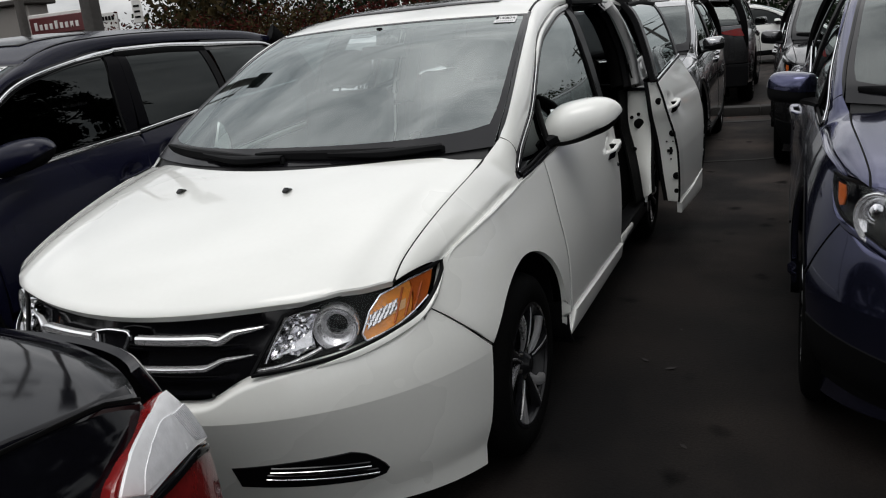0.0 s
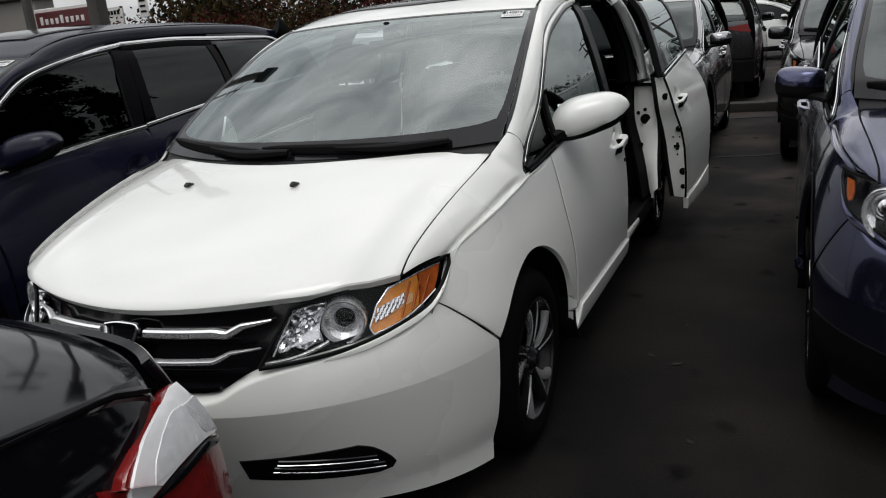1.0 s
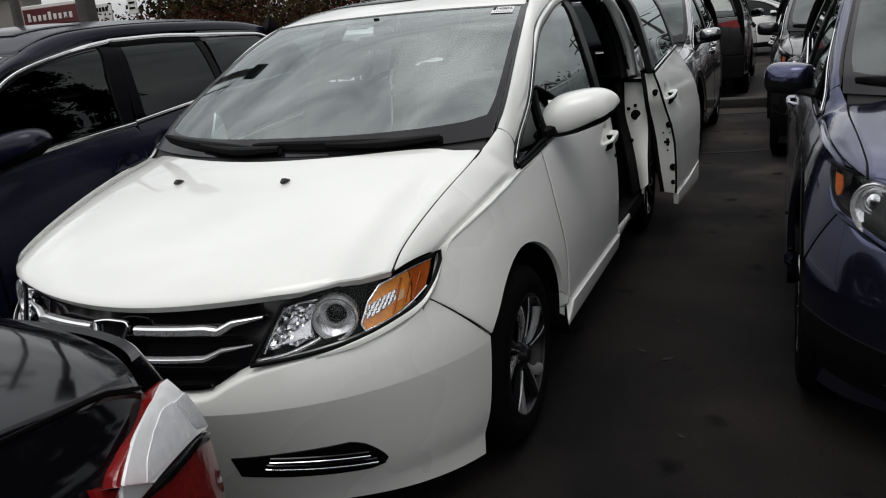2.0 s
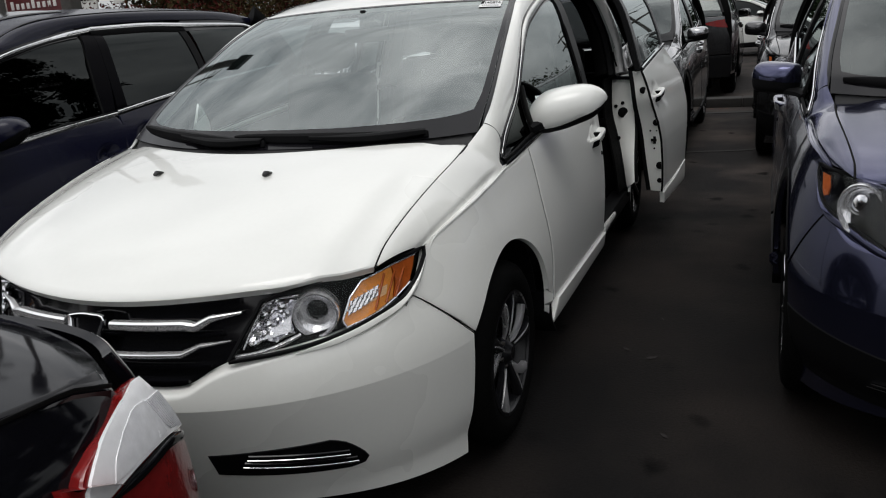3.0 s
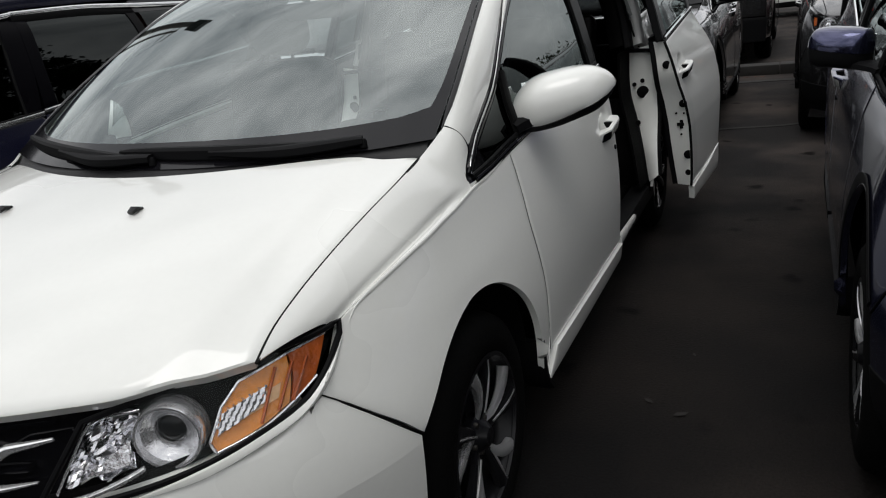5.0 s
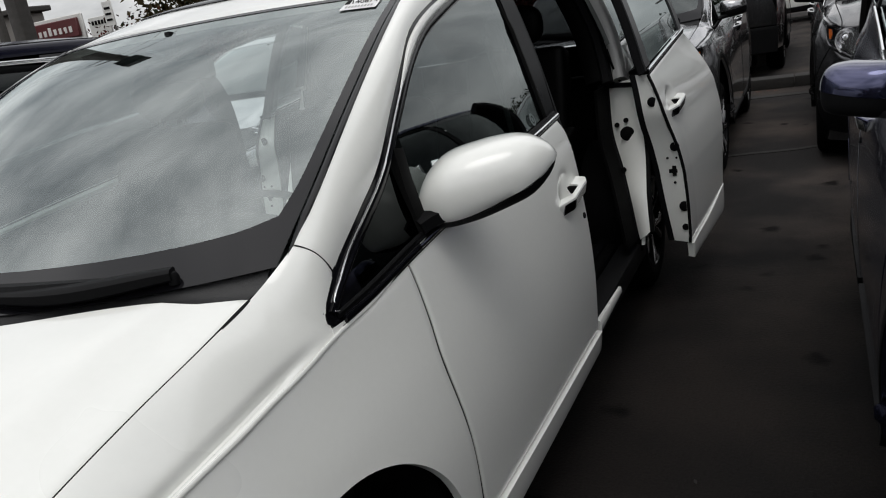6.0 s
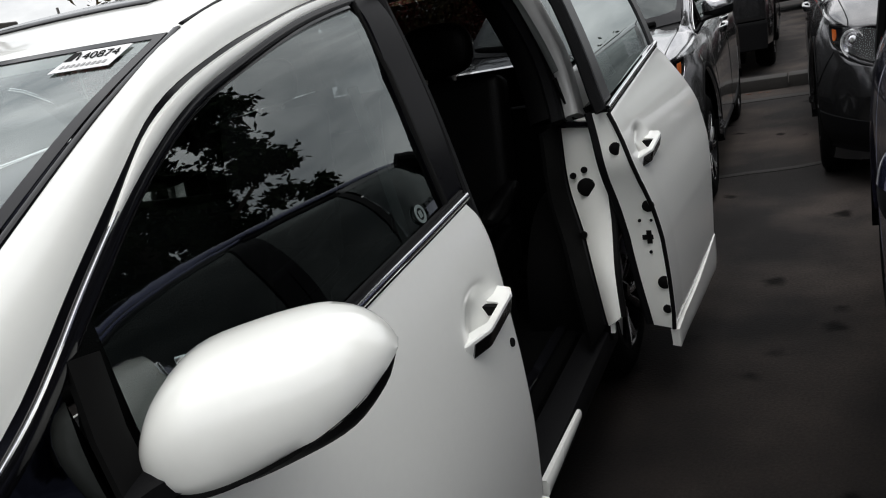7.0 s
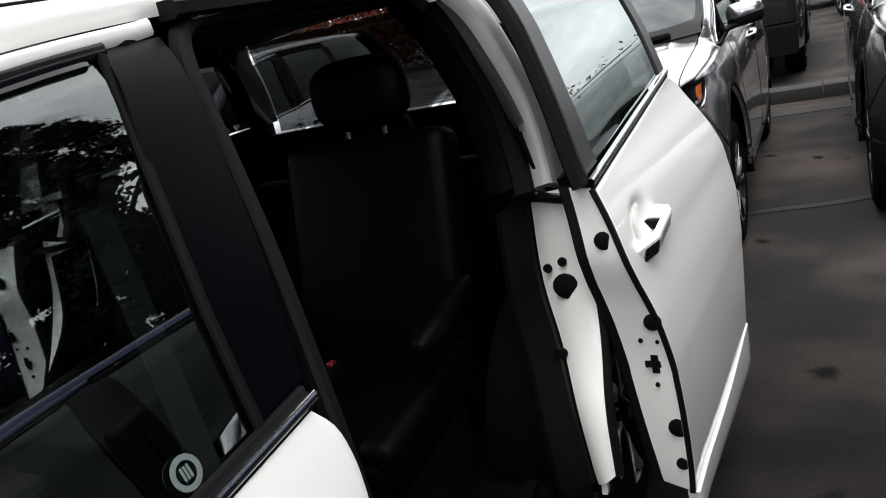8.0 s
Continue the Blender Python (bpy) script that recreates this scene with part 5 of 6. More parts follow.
def add_open_details(root, door, S, paint, s, dx, dy):
    """What an open sliding door shows: its leading flange, seals, the body's jambs and step."""
    edge = cat([(2.79, 0.352), (2.795, 0.55), (2.80, 0.72), (2.79, 0.86), (2.77, 0.97), (2.785, 1.06), (2.80, 1.135)], 40)
    outer = np.array([S(y, z) for y, z in edge])
    inner = outer.copy()
    k = np.clip((edge[:, 1] - 0.352) / 0.78, 0, 1)
    w = 0.035 + 0.085 * np.sin(np.pi * (0.15 + 0.75 * k)) ** 0.8
    inner[:, 0] -= s * w
    inner[:, 1] += 0.035
    rows = [outer * (1 - q) + inner * q for q in steps(6)]
    part("door_flange", shell(np.array(rows), 0.01, (0, -1, 0)), paint, door, "white inner door flange with bolt holes")
    at = lambda z, q: Vector([float(np.interp(z, edge[:, 1], (outer * (1 - q) + inner * q)[:, j])) for j in range(3)]) + Vector((0, -0.002, 0))
    for z, q, r in ((1.015, 0.42, 0.022), (0.805, 0.14, 0.021), (0.525, 0.2, 0.024), (0.425, 0.25, 0.016), (0.75, 0.55, 0.006), (0.752, 0.2, 0.005), (0.635, 0.45, 0.006)):
        part("bolt_hole", disc(at(z, q), (0, -1, 0), r, 0.003, 14), INK, door)
    c = at(0.69, 0.4)
    part("striker_slot", join(moved(block(-0.024, 0.024, -0.002, 0.002, -0.009, 0.009, 0.001, 1), Matrix.Translation(c)), moved(block(-0.009, 0.009, -0.0025, 0.0025, -0.024, 0.024, 0.001, 1), Matrix.Translation(c))), INK, door)
    part("door_seal", sweep(outer + np.array((-s * 0.004, 0.0, 0)), 0.014, 0.012, (0, 1, 0)), INK, door)
    part("door_seal", sweep(inner + np.array((-s * 0.012, 0.02, 0)), 0.035, 0.03, (0, 1, 0)), TRIM, door)
    up = np.array([S(y, z) for y, z in cat([(2.80, 1.14), (2.85, 1.35), (2.915, 1.632)], 20)])
    part("door_seal", sweep(up + np.array((-s * 0.026, 0.01, 0)), 0.040, 0.05, (0, 1, 0)), TRIM, door)
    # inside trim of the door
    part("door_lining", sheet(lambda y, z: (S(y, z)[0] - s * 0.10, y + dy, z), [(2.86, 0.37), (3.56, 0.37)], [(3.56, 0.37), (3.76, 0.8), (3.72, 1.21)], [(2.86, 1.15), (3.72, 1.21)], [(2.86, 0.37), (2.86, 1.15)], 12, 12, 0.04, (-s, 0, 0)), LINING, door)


def add_jambs(root, paint, s):
    """The white rear jamb and the rails round the door opening."""
    left = [(0.842, 3.91, 1.085), (0.850, 3.87, 0.865), (0.900, 3.79, 0.71), (0.945, 3.69, 0.57), (0.976, 3.65, 0.39)]
    right = [(0.985, 3.84, 1.115), (0.998, 3.82, 0.935), (1.015, 3.755, 0.76), (1.022, 3.67, 0.59), (1.030, 3.635, 0.43)]
    A, B = cat(left, 24), cat(right, 24)
    rows = []
    for q in steps(8):
        p = A * (1 - q) + B * q
        p[:, 1] -= 0.012 * 4 * q * (1 - q)
        p[:, 0] *= s
        rows.append(p)
    jamb = part("rear_jamb", shell(np.array(rows), 0.01, (0, -1, 0)), paint, root, "white rear door jamb with latch holes")
    lip = [[(s * (p[0] - 0.022 - 0.012 * k), p[1] - 0.02 - 0.15 * k, p[2]) for p in A] for k in (0.0, 0.35, 0.7, 1.0)]
    part("jamb_trim", shell(np.array(lip), 0.015, (-s, 0, 0)), LINING, jamb)
    def spot(z, q):
        m = A * (1 - q) + B * q
        return (s * float(np.interp(z, m[::-1, 2], m[::-1, 0])), float(np.interp(z, m[::-1, 2], m[::-1, 1])) - 0.020, z)
    for z, q, r in ((0.862, 0.50, 0.034), (0.922, 0.52, 0.012), (0.90, 0.2, 0.012), (0.70, 0.02, 0.014)):
        part("latch_hole", disc(spot(z, q), (0, -1, 0), r, 0.004, 16), INK, jamb)
    part("latch_bracket", sweep([spot(1.085, 0.0), spot(1.085, 1.0)], 0.03, 0.024), GLOSS, jamb)
    up = [(0.905, 3.90, 1.10), (0.890, 3.93, 1.17), (0.861, 3.95, 1.323), (0.82, 3.945, 1.45), (0.777, 3.93, 1.56), (0.735, 3.89, 1.64)]
    # the post is white; the open door's shade is put into its grey
    part("jamb_post", sweep([(s * x, y, z) for x, y, z in cat(up, 24)], 0.062, 0.10, (0, 1, 0), k=12), MIDGREY, jamb, "white rear post, its shade put into grey paint")
    part("jamb_seal", sweep([(s * (x - 0.052), y - 0.05, z) for x, y, z in cat(up, 20)], 0.05, 0.05, (0, 1, 0)), TRIM, jamb)
    part("jamb_lining", sweep([(s * (x - 0.115), y - 0.02, z) for x, y, z in cat(up, 20)], 0.10, 0.06, (0, 1, 0)), LINING, jamb)
    part("jamb_seal", sweep([(s * (x - 0.030), y + 0.01, z) for x, y, z in cat(left, 20)], 0.05, 0.04, (0, 1, 0)), TRIM, jamb)
    part("jamb_seal", sweep([(s * (x + 0.010), y + 0.006, z) for x, y, z in cat(right, 20)], 0.02, 0.02, (0, 1, 0)), INK, jamb)
    fr = [(0.905, 2.83, 1.15), (0.85, 2.87, 1.33), (0.80, 2.90, 1.47), (0.735, 2.95, 1.61)]
    loop = [(0.965, 2.80, 0.36), (0.96, 2.80, 0.7), (0.945, 2.80, 1.0)] + fr + [(0.70, 3.02, 1.648), (0.685, 3.2, 1.655), (0.68, 3.5, 1.655), (0.685, 3.7, 1.645)]
    part("opening_seal", sweep([(s * (x - 0.02), y + 0.012, z) for x, y, z in cat(loop, 60)], 0.03, 0.03, (s, 0, 0)), TRIM, jamb)
    # the flange takes the same greyed white
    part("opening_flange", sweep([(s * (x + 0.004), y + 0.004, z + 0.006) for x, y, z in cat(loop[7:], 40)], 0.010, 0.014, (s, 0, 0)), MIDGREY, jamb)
    part("roof_track", sweep([(s * 0.70, y, 1.667) for y in np.linspace(2.97, 3.78, 12)], 0.05, 0.03), TRIM, jamb)
    step = part("step_sill", moved(block(-0.05, 0.05, -0.50, 0.50, -0.06, 0.03, 0.012), Matrix.Translation((s * 0.925, 3.28, 0.335))), TRIM, jamb)
    part("sill_edge", sweep([(s * 0.985, y, 0.345 - 0.01 * (y - 2.76)) for y in np.linspace(2.765, 3.14, 12)], 0.026, 0.05, taper=lambda q: 1 - 0.35 * q), paint, step)
    part("floor_track", moved(block(-0.02, 0.02, -0.5, 0.5, -0.02, 0.02, 0.004, 1), Matrix.Translation((s * 0.80, 3.28, 0.368))), GLOSS, step)


def make_seat(root, x, y, bench=0.0, belt=True, drop=0.0):
    """A leather seat: cushion, back, headrest and arm."""
    seat = new("seat")
    seat.parent = root
    seat.location.z = -drop
    w = 0.26 + bench
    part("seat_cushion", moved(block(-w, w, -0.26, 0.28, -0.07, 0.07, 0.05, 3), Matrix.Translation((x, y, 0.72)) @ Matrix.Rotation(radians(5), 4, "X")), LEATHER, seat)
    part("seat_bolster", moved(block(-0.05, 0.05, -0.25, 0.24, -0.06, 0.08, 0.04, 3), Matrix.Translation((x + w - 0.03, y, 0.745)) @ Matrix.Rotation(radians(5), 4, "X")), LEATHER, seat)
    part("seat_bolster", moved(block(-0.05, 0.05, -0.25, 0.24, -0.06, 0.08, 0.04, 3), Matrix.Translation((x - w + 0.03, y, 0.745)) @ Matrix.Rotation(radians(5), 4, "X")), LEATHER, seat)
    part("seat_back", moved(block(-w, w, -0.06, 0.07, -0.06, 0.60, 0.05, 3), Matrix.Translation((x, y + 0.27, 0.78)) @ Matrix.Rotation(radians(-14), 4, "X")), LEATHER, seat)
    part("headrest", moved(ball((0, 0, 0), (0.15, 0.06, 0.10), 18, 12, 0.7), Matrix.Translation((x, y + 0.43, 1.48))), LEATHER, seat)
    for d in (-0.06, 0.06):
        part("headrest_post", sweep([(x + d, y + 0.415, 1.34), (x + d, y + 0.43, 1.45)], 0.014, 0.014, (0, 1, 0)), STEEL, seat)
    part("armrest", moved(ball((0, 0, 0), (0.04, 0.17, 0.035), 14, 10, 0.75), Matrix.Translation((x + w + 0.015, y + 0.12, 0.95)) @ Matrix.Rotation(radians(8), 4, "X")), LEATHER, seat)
    part("seat_pedestal", moved(block(-w + 0.04, w - 0.04, -0.2, 0.24, -0.14, 0.14, 0.03), Matrix.Translation((x, y, 0.53))), TRIM, seat)
    if belt:
        part("belt_buckle", moved(block(-0.012, 0.012, -0.02, 0.02, -0.03, 0.03, 0.005), Matrix.Translation((x - 0.06, y + 0.07, 0.805))), TRIM, seat)
        part("buckle_button", moved(block(-0.009, 0.009, -0.012, 0.012, -0.006, 0.006, 0.002, 1), Matrix.Translation((x - 0.06, y + 0.065, 0.838))), RED, seat)
    return seat


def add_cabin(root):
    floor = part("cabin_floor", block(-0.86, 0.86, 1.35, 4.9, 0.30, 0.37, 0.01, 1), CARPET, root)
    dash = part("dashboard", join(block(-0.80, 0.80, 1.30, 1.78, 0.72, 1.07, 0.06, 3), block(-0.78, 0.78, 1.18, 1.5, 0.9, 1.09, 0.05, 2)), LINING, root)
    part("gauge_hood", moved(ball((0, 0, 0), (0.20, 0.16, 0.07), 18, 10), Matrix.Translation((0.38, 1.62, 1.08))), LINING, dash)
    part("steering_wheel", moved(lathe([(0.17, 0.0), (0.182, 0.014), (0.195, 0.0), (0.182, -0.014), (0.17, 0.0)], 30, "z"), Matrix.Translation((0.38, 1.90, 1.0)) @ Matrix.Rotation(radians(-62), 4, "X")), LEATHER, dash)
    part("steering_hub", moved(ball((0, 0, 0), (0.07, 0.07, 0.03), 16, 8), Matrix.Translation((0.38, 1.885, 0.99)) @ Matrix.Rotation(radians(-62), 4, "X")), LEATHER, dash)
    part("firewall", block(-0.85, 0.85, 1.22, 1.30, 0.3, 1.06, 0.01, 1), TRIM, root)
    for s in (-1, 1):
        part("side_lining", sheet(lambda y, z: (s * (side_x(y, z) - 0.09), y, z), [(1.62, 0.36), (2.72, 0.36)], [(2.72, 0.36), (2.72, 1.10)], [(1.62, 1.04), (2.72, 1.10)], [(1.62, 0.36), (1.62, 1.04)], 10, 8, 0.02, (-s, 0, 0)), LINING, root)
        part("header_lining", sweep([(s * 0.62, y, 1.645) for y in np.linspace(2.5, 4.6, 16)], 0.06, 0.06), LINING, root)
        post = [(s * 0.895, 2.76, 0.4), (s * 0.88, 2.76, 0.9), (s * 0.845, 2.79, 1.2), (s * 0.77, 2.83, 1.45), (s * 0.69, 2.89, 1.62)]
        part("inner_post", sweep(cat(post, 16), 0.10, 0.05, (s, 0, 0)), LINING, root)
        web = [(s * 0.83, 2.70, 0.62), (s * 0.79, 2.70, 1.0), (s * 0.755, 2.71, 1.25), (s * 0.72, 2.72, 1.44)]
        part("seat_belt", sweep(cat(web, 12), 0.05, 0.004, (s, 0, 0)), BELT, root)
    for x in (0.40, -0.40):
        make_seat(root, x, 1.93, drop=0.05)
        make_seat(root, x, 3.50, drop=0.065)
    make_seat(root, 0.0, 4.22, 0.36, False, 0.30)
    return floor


def build_van(name, label, paint, place, warp=None, opened=False, cabin=True, chrome_top=False, sticker=False, turn=10, wheels=None, group="", clad=False):
    """A whole van, or another car on the same plan when warp reshapes it."""
    root = tagged(new(name), label, "minivan" if "minivan" in name else "car", group)
    WARP[0] = warp
    CLAD[0] = TRIM if clad else None
    add_hood(root, paint)
    add_nozzles(root)
    add_bumper(root, paint)
    add_grille(root)
    lift = add_windscreen(root, sticker, paint is not WHITE)
    add_cowl(root, lift)
    add_pillars_roof(root, paint)
    add_tailgate(root, paint)
    for s in (1, -1):
        add_fender(root, paint, s)
        add_headlamp(root, s, clad, paint)
        add_front_door(root, paint, s, chrome_top)
        add_door_mirror(root, paint, s, clad)
        add_rear_body(root, paint, s, opened)
        if chrome_top:
            add_quarter_chrome(root, s)
        if opened:
            dx, dy = 0.19, 0.91
            door, S, on, front = slider_parts(root, paint, s, (dx, dy))
            add_open_details(root, door, S, paint, s, dx, dy)
            add_jambs(root, paint, s)
        else:
            slider_parts(root, paint, s, (0, 0), chrome_top)
    if cabin:
        add_cabin(root)
    part("underbody", block(-0.74, 0.74, 0.85, 4.85, 0.22, 0.31, 0.02, 1), TRIM, root)
    part("engine_bay_shade", block(-0.50, 0.50, 0.40, 1.2, 0.31, 0.80, 0.02, 1), TRIM, root)
    WARP[0] = None
    xw, yf, yr, r, rim = wheels or (0.962, ARCH, REAR_ARCH, 0.346, 0.232)
    for s in (1, -1):
        make_wheel(root, s * xw, yf, s, r, rim, turn)
        make_wheel(root, s * xw, yr, s, r, rim, turn + 30)
    root.matrix_basis = place
    return root


# ---- the ground ----
def asphalt():
    m = mat("dark_asphalt", (0.0122, 0.0113, 0.0108), 0.85, 0, 0, 0.6, 90, 0.5, 0.1, 0.7, spec=0.10)
    nt = m.node_tree
    n, l = nt.nodes, nt.links
    p = n["Principled BSDF"]
    base = p.inputs["Base Color"].links[0].from_socket
    tc = n.new("ShaderNodeTexCoord")
    wob = n.new("ShaderNodeTexNoise")
    wob.inputs["Scale"].default_value, wob.inputs["Detail"].default_value = 9.0, 4.0
    mixv = n.new("ShaderNodeVectorMath")
    mixv.operation = "MULTIPLY_ADD"
    mixv.inputs[1].default_value = (0.16, 0.16, 0.0)
    l.new(tc.outputs["Object"], wob.inputs["Vector"])
    l.new(wob.outputs["Color"], mixv.inputs[0])
    l.new(tc.outputs["Object"], mixv.inputs[2])
    blot = n.new("ShaderNodeTexVoronoi")
    blot.inputs["Scale"].default_value = 2.8
    ramp = n.new("ShaderNodeValToRGB")
    ramp.color_ramp.elements[0].position, ramp.color_ramp.elements[0].color = 0.07, (0.14, 0.13, 0.13, 1)
    ramp.color_ramp.elements[1].position, ramp.color_ramp.elements[1].color = 0.17, (1, 1, 1, 1)
    grit = n.new("ShaderNodeTexVoronoi")
    grit.inputs["Scale"].default_value = 160.0
    warm = n.new("ShaderNodeTexNoise")
    warm.inputs["Scale"].default_value, warm.inputs["Detail"].default_value = 1.1, 6.0
    tint = n.new("ShaderNodeValToRGB")
    tint.color_ramp.elements[0].position, tint.color_ramp.elements[0].color = 0.40, (0.62, 0.62, 0.64, 1)
    tint.color_ramp.elements[1].position, tint.color_ramp.elements[1].color = 0.63, (1.6, 1.43, 1.33, 1)
    l.new(mixv.outputs["Vector"], blot.inputs["Vector"])
    for node in (grit, warm):
        l.new(tc.outputs["Object"], node.inputs["Vector"])
    l.new(blot.outputs["Distance"], ramp.inputs["Fac"])
    l.new(warm.outputs["Fac"], tint.inputs["Fac"])
    a, b = n.new("ShaderNodeMix"), n.new("ShaderNodeMix")
    for k in (a, b):
        k.data_type, k.blend_type = "RGBA", "MULTIPLY"
        k.inputs["Factor"].default_value = 1.0
    l.new(base, a.inputs[6])
    l.new(ramp.outputs["Color"], a.inputs[7])
    l.new(a.outputs[2], b.inputs[6])
    l.new(tint.outputs["Color"], b.inputs[7])
    # brighter towards the open lane: shade between the parked cars put into the colour
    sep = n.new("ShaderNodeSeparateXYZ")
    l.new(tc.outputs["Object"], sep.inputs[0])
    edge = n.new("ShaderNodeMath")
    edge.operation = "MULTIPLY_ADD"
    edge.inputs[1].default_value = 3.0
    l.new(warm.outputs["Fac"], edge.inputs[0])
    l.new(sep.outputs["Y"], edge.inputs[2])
    lane_light = n.new("ShaderNodeMapRange")
    lane_light.interpolation_type = "SMOOTHSTEP"
    lane_light.inputs["From Min"].default_value, lane_light.inputs["From Max"].default_value = 4.8, 8.8
    lane_light.inputs["To Min"].default_value, lane_light.inputs["To Max"].default_value = 0.80, 3.2
    l.new(edge.outputs[0], lane_light.inputs["Value"])
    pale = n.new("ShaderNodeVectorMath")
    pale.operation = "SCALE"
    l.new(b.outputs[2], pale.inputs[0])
    l.new(lane_light.outputs["Result"], pale.inputs["Scale"])
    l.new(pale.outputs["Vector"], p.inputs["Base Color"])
    return m


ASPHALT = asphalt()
CONCRETE = mat("weathered_concrete", (0.024, 0.022, 0.020), 0.85, 0, 0, 0.3, 60, 0.3)
LINE = mat("worn_grey_joint", (0.015, 0.0135, 0.0125), 0.9, 0, 0, 0.5, 50, 0.2)
DEADLEAF = mat("dead_leaf", (0.009, 0.007, 0.006), 0.8, 0, 0, 0.3, 50)
RUSTLEAF = mat("rust_leaf", (0.10, 0.035, 0.012), 0.8, 0, 0, 0.3, 50)


def add_ground():
    xs = np.r_[-400, -120, -40, np.linspace(-14, 14, 60), 40, 120, 400]
    ys = np.r_[-400, -120, -40, np.linspace(-10, 26, 60), 40, 120, 400]
    verts = [(x, y, 0.0) for y in ys for x in xs]
    w = len(xs)
    faces = [(j * w + i, j * w + i + 1, (j + 1) * w + i + 1, (j + 1) * w + i) for j in range(len(ys) - 1) for i in range(w - 1)]
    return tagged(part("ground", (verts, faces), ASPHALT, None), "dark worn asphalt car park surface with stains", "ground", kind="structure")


ground = add_ground()
joint = [(x, 6.95 + 0.28 * (x - 1.1) + 0.03 * math.sin(7 * x), 0.003) for x in np.linspace(-4, 6, 60)]
tagged(part("asphalt_joint", sweep(joint, 0.07, 0.008), LINE, ground), kind="structure")
strip = [(x, 9.9 + 0.02 * math.sin(5 * x), 0.003) for x in np.linspace(-5, 8, 50)]
tagged(part("asphalt_joint", sweep(strip, 0.16, 0.008), LINE, ground), kind="structure")


def add_kerb():
    kerb = tagged(new("kerb"), "low weathered concrete kerb across the lane", "kerb", kind="structure")
    rnd = random.Random(4)
    for i in range(14):
        x0 = -9 + i * 1.5
        part("kerb_stone", moved(block(0.004, 1.496, 10.45, 10.72, -0.05, 0.13 + rnd.uniform(-0.006, 0.006), 0.02), Matrix.Translation((x0, rnd.uniform(-0.01, 0.01), 0))), CONCRETE, kerb)
add_kerb()


def make_leaf(name, label, x, y, r, material, seed):
    rnd = random.Random(seed)
    a = rnd.uniform(0, 3)
    pts = [(-1, 0, 0.1), (-0.4, 0.45, 0.4), (0.3, 0.4, 0.25), (1, 0.1, 0.5), (0.4, -0.4, 0.3), (-0.4, -0.4, 0.35), (0, 0, 0.12)]
    c, s = math.cos(a), math.sin(a)
    v = [(x + r * (p * c - q * s), y + r * (p * s + q * c), 0.002 + r * h * 0.5) for p, q, h in pts]
    v += [(p[0], p[1], p[2] - 0.0015) for p in v]
    f = [(6, i, (i + 1) % 6) for i in range(6)] + [(13, 7 + (i + 1) % 6, 7 + i) for i in range(6)] + [(i, 7 + i, 7 + (i + 1) % 6, (i + 1) % 6) for i in range(6)]
    tagged(part(name, (v, f), material, None), label, "leaf", "fallen leaves")


for i, (x, y, r) in enumerate([(1.243, 1.944, 0.035), (1.368, 1.872, 0.045), (1.10, 10.3, 0.06), (1.22, 10.32, 0.05), (1.3, 10.28, 0.05), (1.36, 2.35, 0.02), (1.5, 1.2, 0.03)]):
    make_leaf("fallen_leaf", "dry curled leaf lying on dark asphalt", x, y, 0.62 * r, DEADLEAF if y < 5 else RUSTLEAF, i)


# ---- the cars ----
def table(pairs):
    a = np.array(pairs, float)
    return lambda v: float(np.interp(v, a[:, 0], a[:, 1])) if v < a[-1, 0] else float(a[-1, 1] + (v - a[-1, 0]) * 0.9)


def suv_warp(sx=0.925, sy=0.86, zt=((0, 0), (0.2, 0.27), (0.36, 0.36), (0.6, 0.64), (0.7, 0.77), (0.775, 0.87), (0.9, 1.0), (1.0, 1.065), (1.12, 1.14), (1.2, 1.225), (1.7, 1.655))):
    z = table(zt)
    return lambda px, py, pz: (px * sx, py * sy, z(pz))


SUV_WHEELS = (0.885, ARCH * 0.86, REAR_ARCH * 0.86, 0.352, 0.225)
white_minivan = build_van("minivan", "white minivan with both sliding side doors open", WHITE, pose(0, 0, 0), opened=True, sticker=True)
navy_minivan = build_van("minivan", "navy blue minivan with chrome window surround, doors shut", NAVY, pose(-2.86, -0.47, 0), lambda px, py, pz: (px, py, pz + 0.5 * max(0.0, pz - 1.625)), chrome_top=True, sticker=True, turn=33)
blue_suv = build_van("suv_car", "slate blue metallic compact SUV parked beside the lane", BLUE, pose(2.79, 0.83, 0), suv_warp(), turn=50, wheels=SUV_WHEELS, clad=True)
silver_suv = build_van("suv_car", "graphite grey compact SUV parked in the next row", GREY, pose(2.62, 6.0, 0), suv_warp(), turn=20, wheels=SUV_WHEELS, clad=True)
pale_suv = build_van("suv_car", "silver SUV parked close behind the white minivan", SILVER, pose(0.2, 5.55, 0), suv_warp(), turn=70, wheels=SUV_WHEELS, clad=True)
tail_suv = build_van("suv_car", "graphite SUV with red tail lamps beyond the kerb", GREY, pose(0.45, 15.9, 0, 0, 0, 180), suv_warp(), turn=15, wheels=SUV_WHEELS, clad=True)
far_car = build_van("suv_car", "dark plum car parked beyond the concrete kerb", MAROON, pose(3.4, 14.5, 0, 0, 0, 12), suv_warp(zt=((0, 0), (0.36, 0.34), (0.9, 0.8), (1.12, 0.98), (1.7, 1.45))), turn=5, wheels=SUV_WHEELS, clad=True)
far_white = build_van("suv_car", "white car parked crosswise beyond the kerb", WHITE, pose(3.0, 21.0, 0, 0, 0, 100), suv_warp(zt=((0, 0), (0.36, 0.34), (0.9, 0.8), (1.12, 0.98), (1.7, 1.45))), turn=5, wheels=SUV_WHEELS, clad=True)
